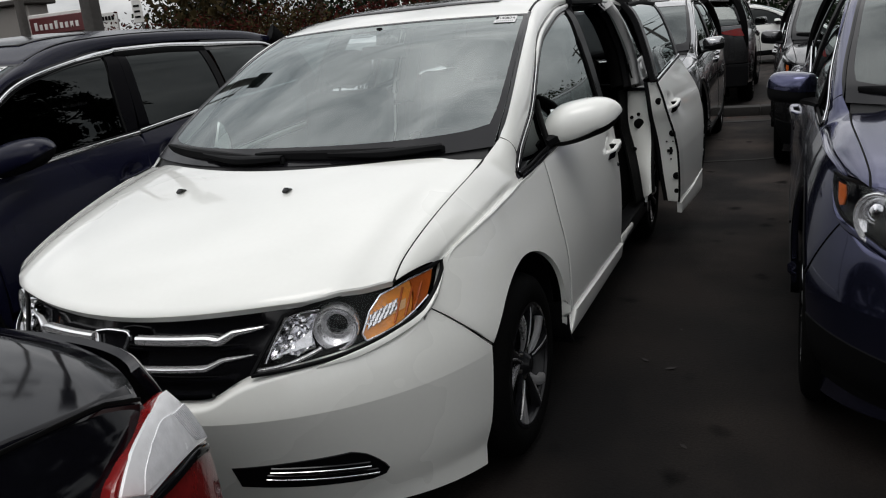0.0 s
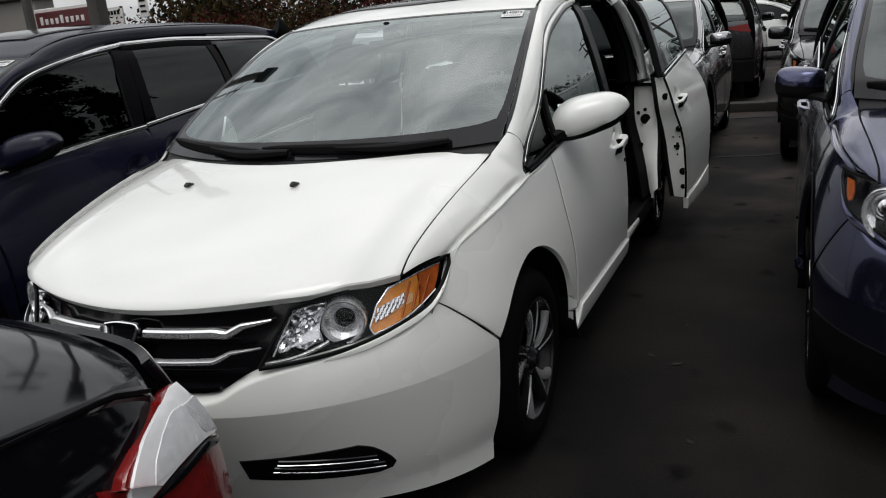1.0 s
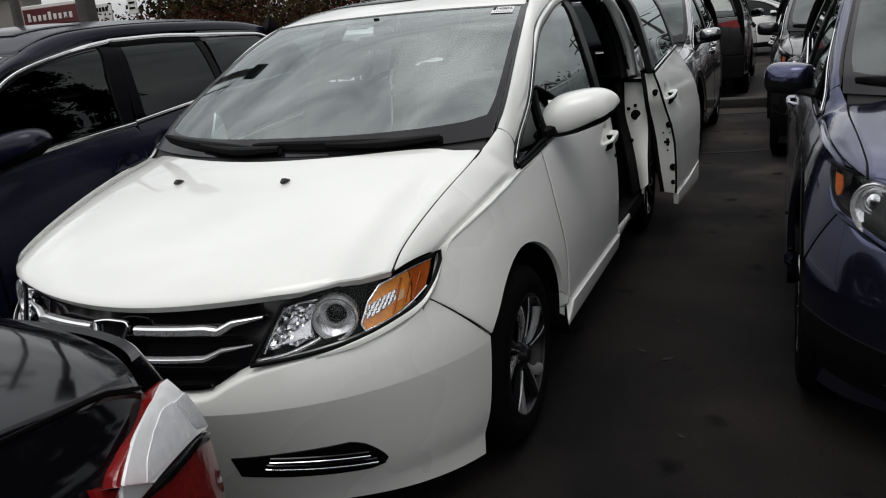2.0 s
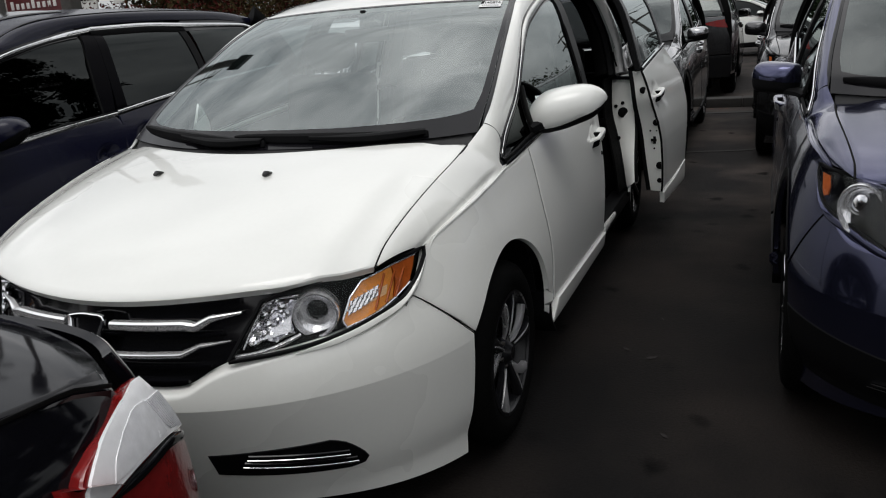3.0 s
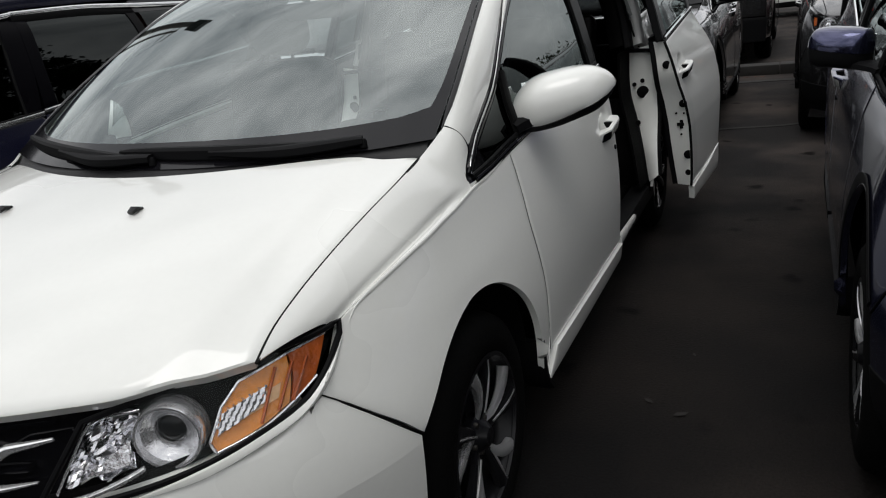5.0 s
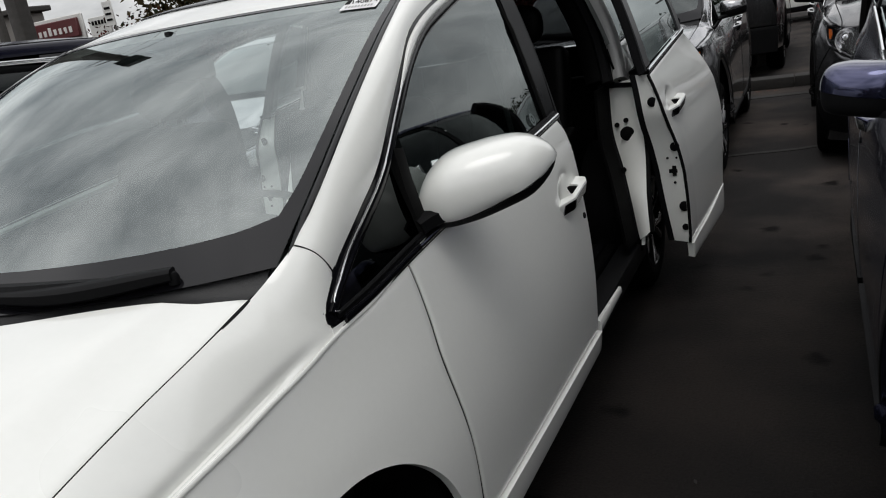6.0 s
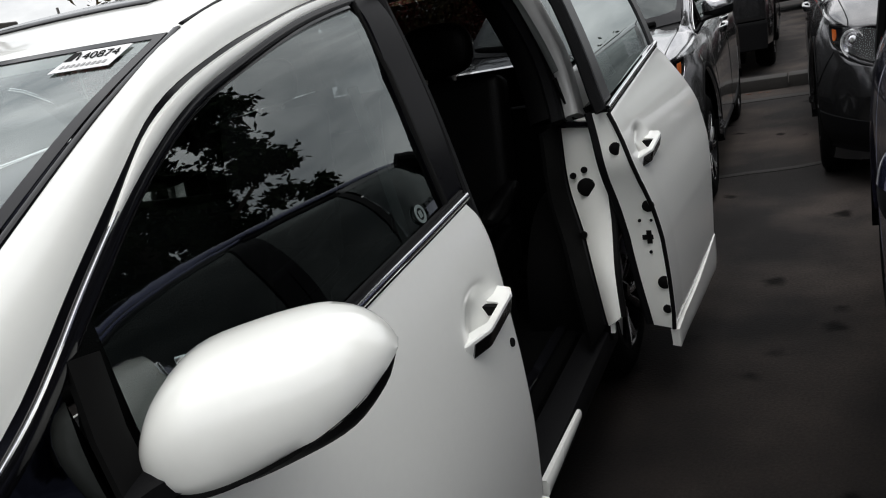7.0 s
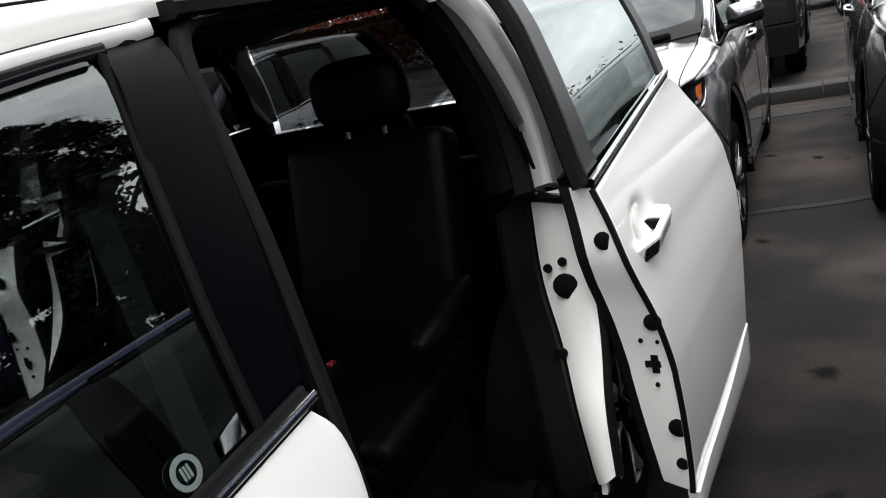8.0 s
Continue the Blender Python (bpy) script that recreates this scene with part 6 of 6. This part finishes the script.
left_silver = build_van("suv_car", "silver car parked tail to tail with the navy minivan", SILVER, pose(-3.3, 5.2, 0), suv_warp(zt=((0, 0), (0.36, 0.34), (0.9, 0.88), (1.12, 1.06), (1.7, 1.58))), turn=45, wheels=SUV_WHEELS, clad=True)


# ---- the black sedan, its tail to the minivan ----
TAIL_W = [(0.2, 0.84), (0.5, 0.875), (0.8, 0.89), (0.92, 0.885), (0.99, 0.868), (1.05, 0.838), (1.12, 0.80)]
TAIL_Y = [(0.2, -0.40), (0.5, -0.37), (0.8, -0.39), (0.95, -0.42), (1.06, -0.45)]
NOSE_Y = [(0.2, -5.05), (0.5, -5.15), (0.8, -5.1), (1.1, -4.9)]


def on_tail(off=0.0):
    def lift(a, z):
        """a: 0 at the middle of the tail, 90 at the side's start, more along the side (degrees)."""
        w, y0, y1 = lerp(TAIL_W, z) + off, lerp(TAIL_Y, z) + off, -1.3
        q, s = abs(a), math.copysign(1, a)
        if q <= 90:
            c, d = math.cos(radians(q)), math.sin(radians(q))
            return (s * w * d ** (1 / 3), y1 + (y0 - y1) * c ** (1 / 3), z)
        k = (q - 90) / 90
        y = y1 - k * 2.6
        return (s * w, y, z)
    return lift


LENSBOWL = mat("silvered_lamp_bowl", (0.90, 0.90, 0.92), 0.22, 0.1, 0.8, 0.15, 40, 0.25, 0.06, 12)


def build_sedan():
    car = tagged(new("sedan_car"), "black sedan parked tail-first against the minivan's nose", "car")
    T = on_tail()
    part("rear_bumper", sheet(T, [(-90, 0.2), (0, 0.2), (90, 0.2)], [(90, 0.2), (88, 0.6)], [(-88, 0.6), (0, 0.6), (88, 0.6)], [(-90, 0.2), (-88, 0.6)], 60, 14, 0.02, (0, 1, 0)), BLACK, car)
    for s in (1, -1):
        q = part("quarter_panel", sheet(T, [(s * 60, 0.61), (s * 90, 0.61), (s * 130, 0.61)], [(s * 130, 0.61), (s * 130, 0.9), (s * 130, 1.12)], [(s * 58, 1.055), (s * 75, 1.078), (s * 90, 1.104), (s * 130, 1.124)], [(s * 60, 0.61), (s * 58, 1.055)], 40, 20, 0.02, (s, 0, 0)), BLACK, car)
        part("front_side", sheet(T, [(s * 131, 0.25), (s * 180, 0.25)], [(s * 180, 0.25), (s * 180, 1.06)], [(s * 131, 1.085), (s * 180, 1.06)], [(s * 131, 0.25), (s * 131, 1.085)], 20, 16, 0.02, (s, 0, 0)), BLACK, car)
        A = lambda a, z: (s * a, z)
        low, high = [A(38, 0.70), A(60, 0.69), A(81, 0.72)], [A(56, 1.026), A(59, 1.027), A(62, 1.025)]
        lamp = part("tail_lamp", sheet(on_tail(0.025), low, [low[-1], A(81.0, 0.88), A(79.0, 0.952), A(75.5, 0.983), A(70, 1.000), high[-1]], high, [low[0], A(42, 0.82), A(50, 0.95), high[0]], 26, 30, 0.03, (s * 0.7, 0.7, 0), 0.004), RED, car, "red wrap-round tail lamp with white centre")
        wl = [A(46, 0.885), A(52, 0.90), A(60, 0.916), A(70, 0.920), A(80, 0.906)]
        wt = [A(55, 1.024), A(58, 1.027), A(61, 1.025)]
        part("reverse_lens", sheet(on_tail(0.030), wl, [wl[-1], A(79.2, 0.936), A(77.4, 0.963), A(73.8, 0.993), A(68.5, 1.012), wt[-1]], wt, [wl[0], A(49, 0.935), A(53, 0.99), wt[0]], 18, 18, 0.008, (s * 0.7, 0.7, 0), 0.003), CLEARWHITE, lamp, "clear white lamp section")
        bar = [on_tail(0.029)(*p) for p in cat([A(48, 0.875), A(60, 0.906), A(70, 0.909), A(77, 0.906)], 16)]
        part("lamp_divider", sweep(bar, 0.014, 0.018, taper=lambda q: min(1.0, 0.2 + 5 * q, 0.2 + 5 * (1 - q))), GLOSS, lamp)
        fl = [A(59, 0.926), A(67, 0.929), A(75.5, 0.928)], [A(75.5, 0.928), A(74, 0.955), A(70, 0.984)], [A(60.5, 0.996), A(65, 1.0), A(70, 0.984)], [A(59, 0.926), A(59.5, 0.96), A(60.5, 0.996)]
        part("lens_facet", sheet(on_tail(0.0315), fl[0], fl[1], fl[2], fl[3], 10, 10, 0.003, (s * 0.7, 0.7, 0), 0.001), LENSBOWL, lamp, "silvered bowl behind the clear lens")
        for k in range(9):
            a0 = 49.0 + k * 0.9
            part("lens_rib", sweep([on_tail(0.0312)(*p) for p in cat([A(a0, 0.897 + 0.003 * k), A(a0 + 1.8, 0.94), A(a0 + 3.6, 0.985 + 0.001 * k)], 8)], 0.0022, 0.003, (s, 0, 0)), LENSBOWL, lamp)
        for yw in (-1.25, -4.05):
            make_wheel(car, s * 0.86, yw, s, 0.33, 0.215, 25)
            # no hollow is cut: a flat black disc gives the arch its shade
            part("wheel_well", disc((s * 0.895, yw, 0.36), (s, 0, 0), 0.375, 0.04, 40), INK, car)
    def deck(u, v):
        """u across -1..1, v forward 0..1."""
        x = 0.825 * u
        y = -0.435 - 0.185 * abs(u) ** 3.6 - 0.68 * v
        return (x, y, 1.057 + 0.025 * (1 - u * u) + 0.062 * v - 0.022 * math.exp(-(v / 0.07) ** 2))
    lid = part("boot_lid", sheet(deck, [(-1, 0), (0, 0), (1, 0)], [(1, 0), (1, 1)], [(-1, 1), (0, 1), (1, 1)], [(-1, 0), (-1, 1)], 40, 20, 0.03, (0, 0, 1), 0.008), BLACK, car, "glossy black boot lid mirroring the sky")
    part("boot_gap", sweep([deck(1.0, v) for v in np.linspace(0, 1, 20)], 0.004, 0.008), INK, lid)
    part("boot_face", sheet(lambda a, z: on_tail(0.004)(a, z), [(-40, 0.62), (0, 0.62), (40, 0.62)], [(40, 0.62), (42, 0.8), (44, 1.05)], [(-44, 1.05), (0, 1.06), (44, 1.05)], [(-40, 0.62), (-42, 0.8), (-44, 1.05)], 30, 16, 0.02, (0, 1, 0)), BLACK, lid)
    # roof, glass and bonnet, out of sight for most of the way
    def top(u, v):
        prof = [(0.0, 1.09), (0.22, 1.35), (0.34, 1.43), (0.5, 1.455), (0.66, 1.42), (0.8, 1.28), (1.0, 1.05)]
        z = lerp(prof, v)
        w = 0.74 - 0.25 * (z - 1.05) / 0.4
        return (u * w, -1.05 - 2.75 * v, z + 0.02 * (1 - u * u))
    for n, v0, v1, m in (("rear_window", 0.01, 0.27, PRIVACY), ("roof", 0.275, 0.70, BLACK), ("windscreen", 0.705, 0.99, SCREEN)):
        part(n, sheet(top, [(-1, v0), (1, v0)], [(1, v0), (1, v1)], [(-1, v1), (1, v1)], [(-1, v0), (-1, v1)], 20, 16, 0.02, (0, 0, 1)), m, car)
    for s in (1, -1):
        rows = []
        for k in np.linspace(0, 1, 8):
            rows.append([tuple(Vector(top(s, v)).lerp(Vector((s * 0.78, top(s, v)[1], 1.075)), k)) for v in np.linspace(0.02, 0.98, 30)])
        part("side_windows", shell(np.array(rows), 0.015, (s, 0, 0)), PRIVACY, car)
    part("hood", sheet(lambda u, v: (u * (0.80 - 0.1 * v), -3.85 - 1.2 * v, 1.05 - 0.22 * v * v), [(-1, 0), (1, 0)], [(1, 0), (1, 1)], [(-1, 1), (1, 1)], [(-1, 0), (-1, 1)], 16, 12, 0.03, (0, 0, 1)), BLACK, car)
    part("front_bumper", sheet(lambda u, z: (u * 0.92, -5.12 + 0.25 * abs(u) ** 4, z), [(-1, 0.2), (1, 0.2)], [(1, 0.2), (1, 0.83)], [(-1, 0.83), (1, 0.83)], [(-1, 0.2), (-1, 0.83)], 24, 10, 0.03, (0, -1, 0)), BLACK, car)
    for s in (1, -1):
        part("front_wing", sheet(lambda y, z: (s * (0.93 - 0.12 * max(0, (-3.9 - y) / 1.2) ** 2), y, z), [(-5.0, 0.25), (-3.9, 0.25)], [(-3.9, 0.25), (-3.9, 1.06)], [(-5.0, 0.85), (-3.9, 1.06)], [(-5.0, 0.25), (-5.0, 0.85)], 16, 12, 0.02, (s, 0, 0)), BLACK, car)
    part("underbody", block(-0.78, 0.78, -4.9, -0.5, 0.18, 0.3, 0.02, 1), TRIM, car)
    car.matrix_basis = pose(0, 0, 0)
    return car


sedan = build_sedan()


# ---- trees, shrubs and the far side of the road ----
BARK = mat("grey_brown_bark", (0.09, 0.07, 0.055), 0.9, 0, 0, 0.4, 30, 0.6)


def foliage(name, base):
    m = mat(name, base, 0.8, 0, 0, 0.5, 3.0, 0.0, 0.1, 0.6, spec=0.08)
    return m


DARKGREEN = foliage("dark_green_leaves", (0.014, 0.022, 0.010))
RUST = foliage("rust_red_leaves", (0.05, 0.009, 0.007))
OLIVE = foliage("olive_brown_leaves", (0.04, 0.03, 0.012))


def leaves(centres, spread, count, size, rnd):
    """Small four-sided leaves scattered round many centres."""
    g = np.random.default_rng(rnd.randrange(10**6))
    c = np.repeat(np.array(centres, float), count, 0)
    n = len(c)
    p = c + g.normal(size=(n, 3)) * np.array((1, 1, 0.8)) * spread
    a = g.normal(size=(n, 3))
    a /= np.linalg.norm(a, axis=1, keepdims=True)
    b = g.normal(size=(n, 3))
    b -= a * (a * b).sum(1, keepdims=True)
    b /= np.linalg.norm(b, axis=1, keepdims=True)
    k = size * g.uniform(0.6, 1.4, (n, 1))
    v = np.stack([p - a * k, p + b * k * 0.5, p + a * k, p - b * k * 0.5], 1).reshape(-1, 3)
    return v.tolist(), np.arange(4 * n).reshape(-1, 4).tolist()


def raw(name, geo, material, parent):
    me = bpy.data.meshes.new(name)
    me.from_pydata(geo[0], [], geo[1])
    me.materials.append(material)
    ob = new(name, me)
    ob.parent = parent
    return ob


def make_tree(x, y, h, r, material, label, seed, clumps=90, count=26, size=0.16, conifer=False):
    rnd = random.Random(seed)
    tree = tagged(new("tree"), label, "tree", "trees round the car park")
    base = [(x, y, 0), (x + 0.05 * h * rnd.uniform(-1, 1), y, h * 0.35), (x + 0.06 * h * rnd.uniform(-1, 1), y + 0.03 * h, h * 0.85)]
    path = cat(base, 12)
    trunk = part("trunk", sweep(path, 0.05 * h, 0.05 * h, (0, 1, 0.01), k=10, taper=lambda q: 1.0 - 0.85 * q), BARK, tree)
    cs = []
    for i in range(clumps):
        t = rnd.random() ** 0.8
        if conifer:
            zz = h * (0.12 + 0.88 * t)
            rr = r * (1.05 - t) * rnd.uniform(0.5, 1.0)
        else:
            zz = h * (0.32 + 0.66 * t)
            rr = r * math.sin(math.pi * (0.16 + 0.80 * t)) ** 0.7 * rnd.uniform(0.45, 1.0)
        a = rnd.uniform(0, 2 * math.pi)
        cs.append((x + rr * math.cos(a), y + rr * math.sin(a), zz))
    for c in cs[:14]:
        k = min(0.8, max(0.25, c[2] / h - 0.15))
        p = [float(np.interp(k, np.linspace(0, 1, 12), path[:, j])) for j in range(3)]
        part("limb", sweep(cat([p, [(p[0] + c[0]) / 2, (p[1] + c[1]) / 2, (p[2] + c[2]) / 2 + 0.1], c], 8), 0.014 * h, 0.014 * h, (0, 0.1, 1), k=6, taper=lambda q: 1 - 0.8 * q), BARK, trunk)
    raw("crown", leaves(cs, min(0.7, 0.085 * h), count, size, rnd), material, tree)
    return tree


def make_lobed_tree(x, y, h, r, label, seed, lobes=110, conic=0.5):
    """A dense dark tree: limbs that end in leafy lobes, with a ragged outline."""
    rnd = random.Random(seed)
    tree = tagged(new("tree"), label, "tree", "trees round the car park")
    path = cat([(x, y, 0), (x + 0.02 * h, y, h * 0.4), (x, y + 0.02 * h, h * 0.93)], 14)
    trunk = part("trunk", sweep(path, 0.045 * h, 0.045 * h, (0, 1, 0.01), k=10, taper=lambda q: 1.0 - 0.85 * q), BARK, tree)
    cs, ends = [], []
    for i in range(lobes):
        t = (i + 0.5) / lobes
        wide = (1 - conic) * math.sin(math.pi * (0.14 + 0.84 * t)) ** 0.6 + conic * (1.04 - t)
        a = 2.4 * i + rnd.uniform(-0.5, 0.5)
        for reach in (rnd.uniform(0.82, 1.08), rnd.uniform(0.35, 0.6)):
            c = (x + r * wide * reach * math.cos(a), y + r * wide * reach * math.sin(a), h * (0.16 + 0.80 * t) + rnd.uniform(-0.3, 0.3))
            if reach > 0.8:
                ends.append(c)
            for k in range(5):
                cs.append((c[0] + rnd.gauss(0, 0.42), c[1] + rnd.gauss(0, 0.42), c[2] + rnd.gauss(0, 0.26)))
            a += 1.1
    for k in range(20):
        cs.append((x + rnd.gauss(0, 0.25), y + rnd.gauss(0, 0.25), h * rnd.uniform(0.86, 1.02)))
    for c in ends[::7]:
        k = min(0.85, max(0.15, c[2] / h - 0.10))
        p = [float(np.interp(k, np.linspace(0, 1, 14), path[:, j])) for j in range(3)]
        part("limb", sweep(cat([p, [(p[0] + c[0]) / 2, (p[1] + c[1]) / 2, (p[2] + c[2]) / 2 + 0.15], c], 8), 0.011 * h, 0.011 * h, (0, 0.1, 1), k=6, taper=lambda q: 1 - 0.8 * q), BARK, trunk)
    raw("crown", leaves(cs, 0.30, 74, 0.19, rnd), DARKGREEN, tree)
    return tree


def make_shrub(x, y, h, r, material, label, seed):
    rnd = random.Random(seed)
    bush = tagged(new("shrub"), label, "shrub", "roadside shrubs")
    cs = [(x + r * rnd.uniform(-1, 1), y + 0.6 * r * rnd.uniform(-1, 1), h * rnd.uniform(0.15, 0.95)) for _ in range(34)]
    for c in cs[:6]:
        part("stem", sweep(cat([(x, y, 0), ((x + c[0]) / 2, (y + c[1]) / 2, c[2] * 0.5), c], 6), 0.05, 0.05, (0, 0.1, 1), k=5, taper=lambda q: 1 - 0.8 * q), BARK, bush)
    raw("crown", leaves(cs, 0.22 * h, 90, 0.075, rnd), material, bush)


# those that the side windows mirror
make_lobed_tree(17.5, 15.6, 31.0, 6.4, "tall dark tree beyond the parked cars", 3, 140, 0.35)
make_lobed_tree(20.5, 8.0, 20.0, 5.8, "dark broad tree at the edge of the lot", 5, conic=0.35)
make_lobed_tree(20.0, 0.5, 15.0, 5.2, "dark rounded tree at the lot's edge", 6, 90, 0.2)
# those behind the navy minivan
for i, (x, y, h, r, m) in enumerate([(-33, 22, 6.5, 2.0, OLIVE), (-20.5, 27, 6.5, 2.8, OLIVE), (-17.0, 29, 8.5, 3.2, DARKGREEN), (-24, 33, 9, 3.5, DARKGREEN), (-12.5, 31, 9, 3.2, DARKGREEN), (-8.0, 33, 9, 3.4, DARKGREEN), (-29, 36, 10, 3.6, DARKGREEN), (-4, 35, 8.5, 3.2, DARKGREEN)]):
    make_tree(x, y, h, r, m, "bare-tipped autumn tree across the road" if m is OLIVE else "dark evergreen tree across the road", 20 + i, 80, 26, 0.18)
for i in range(11):
    make_shrub(-23.0 + i * 1.55, 25.0 + 0.8 * math.sin(i * 2.1), 2.6 + 0.5 * math.sin(i * 1.7), 1.3, RUST if i % 4 != 1 else OLIVE, "rust-red autumn shrub along the road", 50 + i)


def far_woods():
    rnd = random.Random(9)
    cs = []
    for i in range(520):
        a = 2 * math.pi * i / 520
        r = rnd.uniform(52, 66)
        h = 4.2 + 1.2 * math.sin(a * 7) + 0.8 * math.sin(a * 17)
        for k in range(3):
            cs.append((r * math.cos(a), 6 + r * math.sin(a), h * rnd.uniform(0.1, 1.0)))
    ob = raw("far_woods", leaves(cs, 0.8, 110, 0.2, rnd), DARKGREEN, None)
    tagged(ob, "dark belt of distant trees round the lot", "woods", kind="stuff")


far_woods()

# the roadside building and signs
STUCCO = mat("cream_stucco", (0.28, 0.26, 0.24), 0.85, 0, 0, 0.12, 30, 0.2)
MARQUEE = mat("maroon_sign_board", (0.10, 0.02, 0.022), 0.45, 0, 0, 0.1, 20)
SIGNWHITE = mat("white_sign_board", (0.68, 0.67, 0.64), 0.5, 0, 0, 0.06, 20)
POLE = mat("dark_wooden_pole", (0.06, 0.055, 0.05), 0.85, 0, 0, 0.3, 15, 0.4)


def roadside():
    b = tagged(new("building"), "cream low building behind the roadside sign", "building")
    part("wall", block(-44, -31.6, 27, 28.2, 0, 4.6, 0.05, 1), STUCCO, b)
    part("roof", block(-44.3, -31.3, 26.7, 28.5, 4.6, 4.85, 0.05, 1), POLE, b)
    for i in range(3):
        part("window", block(-43 + i * 3.4, -41 + i * 3.4, 26.94, 27.02, 0.9, 2.3, 0.02, 1), PRIVACY, b)
    sg = tagged(new("sign"), "maroon roadside sign board with pale bars", "sign")
    part("board", block(-29.3, -26.0, 24.95, 25.1, 3.0, 3.75, 0.03, 1), MARQUEE, sg)
    part("frame", block(-29.5, -25.8, 25.1, 25.2, 2.85, 3.9, 0.03, 1), SIGNWHITE, sg)
    part("post", block(-28.9, -28.7, 25.0, 25.2, 0, 2.85, 0.02, 1), POLE, sg)
    part("post", block(-26.6, -26.4, 25.0, 25.2, 0, 2.85, 0.02, 1), POLE, sg)
    for i in range(9):
        part("letter_bar", block(-29.0 + i * 0.31, -28.83 + i * 0.31, 24.92, 24.96, 3.2, 3.2 + (0.34 if i in (0, 4) else 0.24), 0.01, 1), SIGNWHITE, sg)
    w = tagged(new("sign"), "white roadside notice board with dark bars", "sign")
    part("board", block(-25.4, -24.2, 25.0, 25.1, 2.75, 3.6, 0.02, 1), SIGNWHITE, w)
    part("post", block(-24.9, -24.7, 25.1, 25.2, 0, 3.5, 0.02, 1), POLE, w)
    for i in range(5):
        part("letter_bar", block(-25.2 + i * 0.18, -25.08 + i * 0.18, 24.97, 25.0, 3.28, 3.45, 0.005, 1), INK, w)
    p = tagged(new("lot_light"), "brown parking-lot light pole with a box lamp head", "light pole")
    part("shaft", sweep([(-7.75, 7.75, 0), (-7.75, 7.75, 6.1)], 0.25, 0.25, (0, 1, 0.01), k=12, taper=lambda q: 1 - 0.12 * q), POLE, p)
    at = Matrix.Translation((-7.75, 7.75, 6.0)) @ Matrix.Rotation(radians(-40), 4, "Z")
    part("lamp_arm", moved(block(0.0, 0.40, -0.05, 0.05, -0.06, 0.06, 0.01, 1), at), POLE, p)
    part("lamp_head", moved(block(0.35, 1.45, -0.24, 0.24, -0.10, 0.16, 0.04, 2), at), COWL, p, "dark flat box lamp head")
    p = tagged(new("utility_pole"), "wooden utility pole with two short crossarms", "pole", "utility poles")
    part("shaft", sweep([(-20.2, 17.0, 0), (-20.2, 17.0, 12.6)], 0.26, 0.26, (0, 1, 0.01), k=12, taper=lambda q: 1 - 0.3 * q), POLE, p)
    for z in (12.3, 11.4):
        part("crossarm", block(-21.3, -19.1, 16.84, 16.96, z - 0.07, z + 0.07, 0.02, 1), POLE, p)
    p = tagged(new("utility_pole"), "distant utility pole with crossarms and wires", "pole", "utility poles")
    part("shaft", sweep([(11.4, 52.0, 0), (11.4, 52.0, 8.2)], 0.30, 0.30, (0, 1, 0.01), k=10, taper=lambda q: 1 - 0.3 * q), POLE, p)
    for z in (7.7, 6.6):
        part("crossarm", block(10.2, 12.6, 51.8, 51.92, z - 0.09, z + 0.09, 0.02, 1), POLE, p)
    w = tagged(new("power_line"), "thin black power lines strung between the poles", "cable")
    for d in (-0.9, 0.9):
        for a, b in (((-20.2 + d, 16.9, 12.4), (11.4 + d, 51.9, 7.8)), ((-20.2 + d, 16.9, 12.4), (-62.0 + d, 36.0, 11.0))):
            run = [tuple(np.array(a) * (1 - q) + np.array(b) * q - np.array((0, 0, 3.2 * q * (1 - q)))) for q in np.linspace(0, 1, 14)]
            part("wire", sweep(run, 0.035, 0.035, (0, 0.1, 1), k=5), INK, w)
    s = tagged(new("street_sign"), "small white street sign on a thin post", "sign")
    part("post", sweep([(-12.9, 14.3, 0), (-12.9, 14.3, 3.2)], 0.05, 0.05, (0, 1, 0.01)), STEEL, s)
    part("plate", block(-13.08, -12.78, 14.22, 14.25, 2.45, 3.0, 0.01, 1), SIGNWHITE, s)
    for i in range(3):
        part("letter_bar", block(-13.02, -12.84, 14.205, 14.22, 2.56 + i * 0.13, 2.61 + i * 0.13, 0.003, 1), INK, s)


roadside()
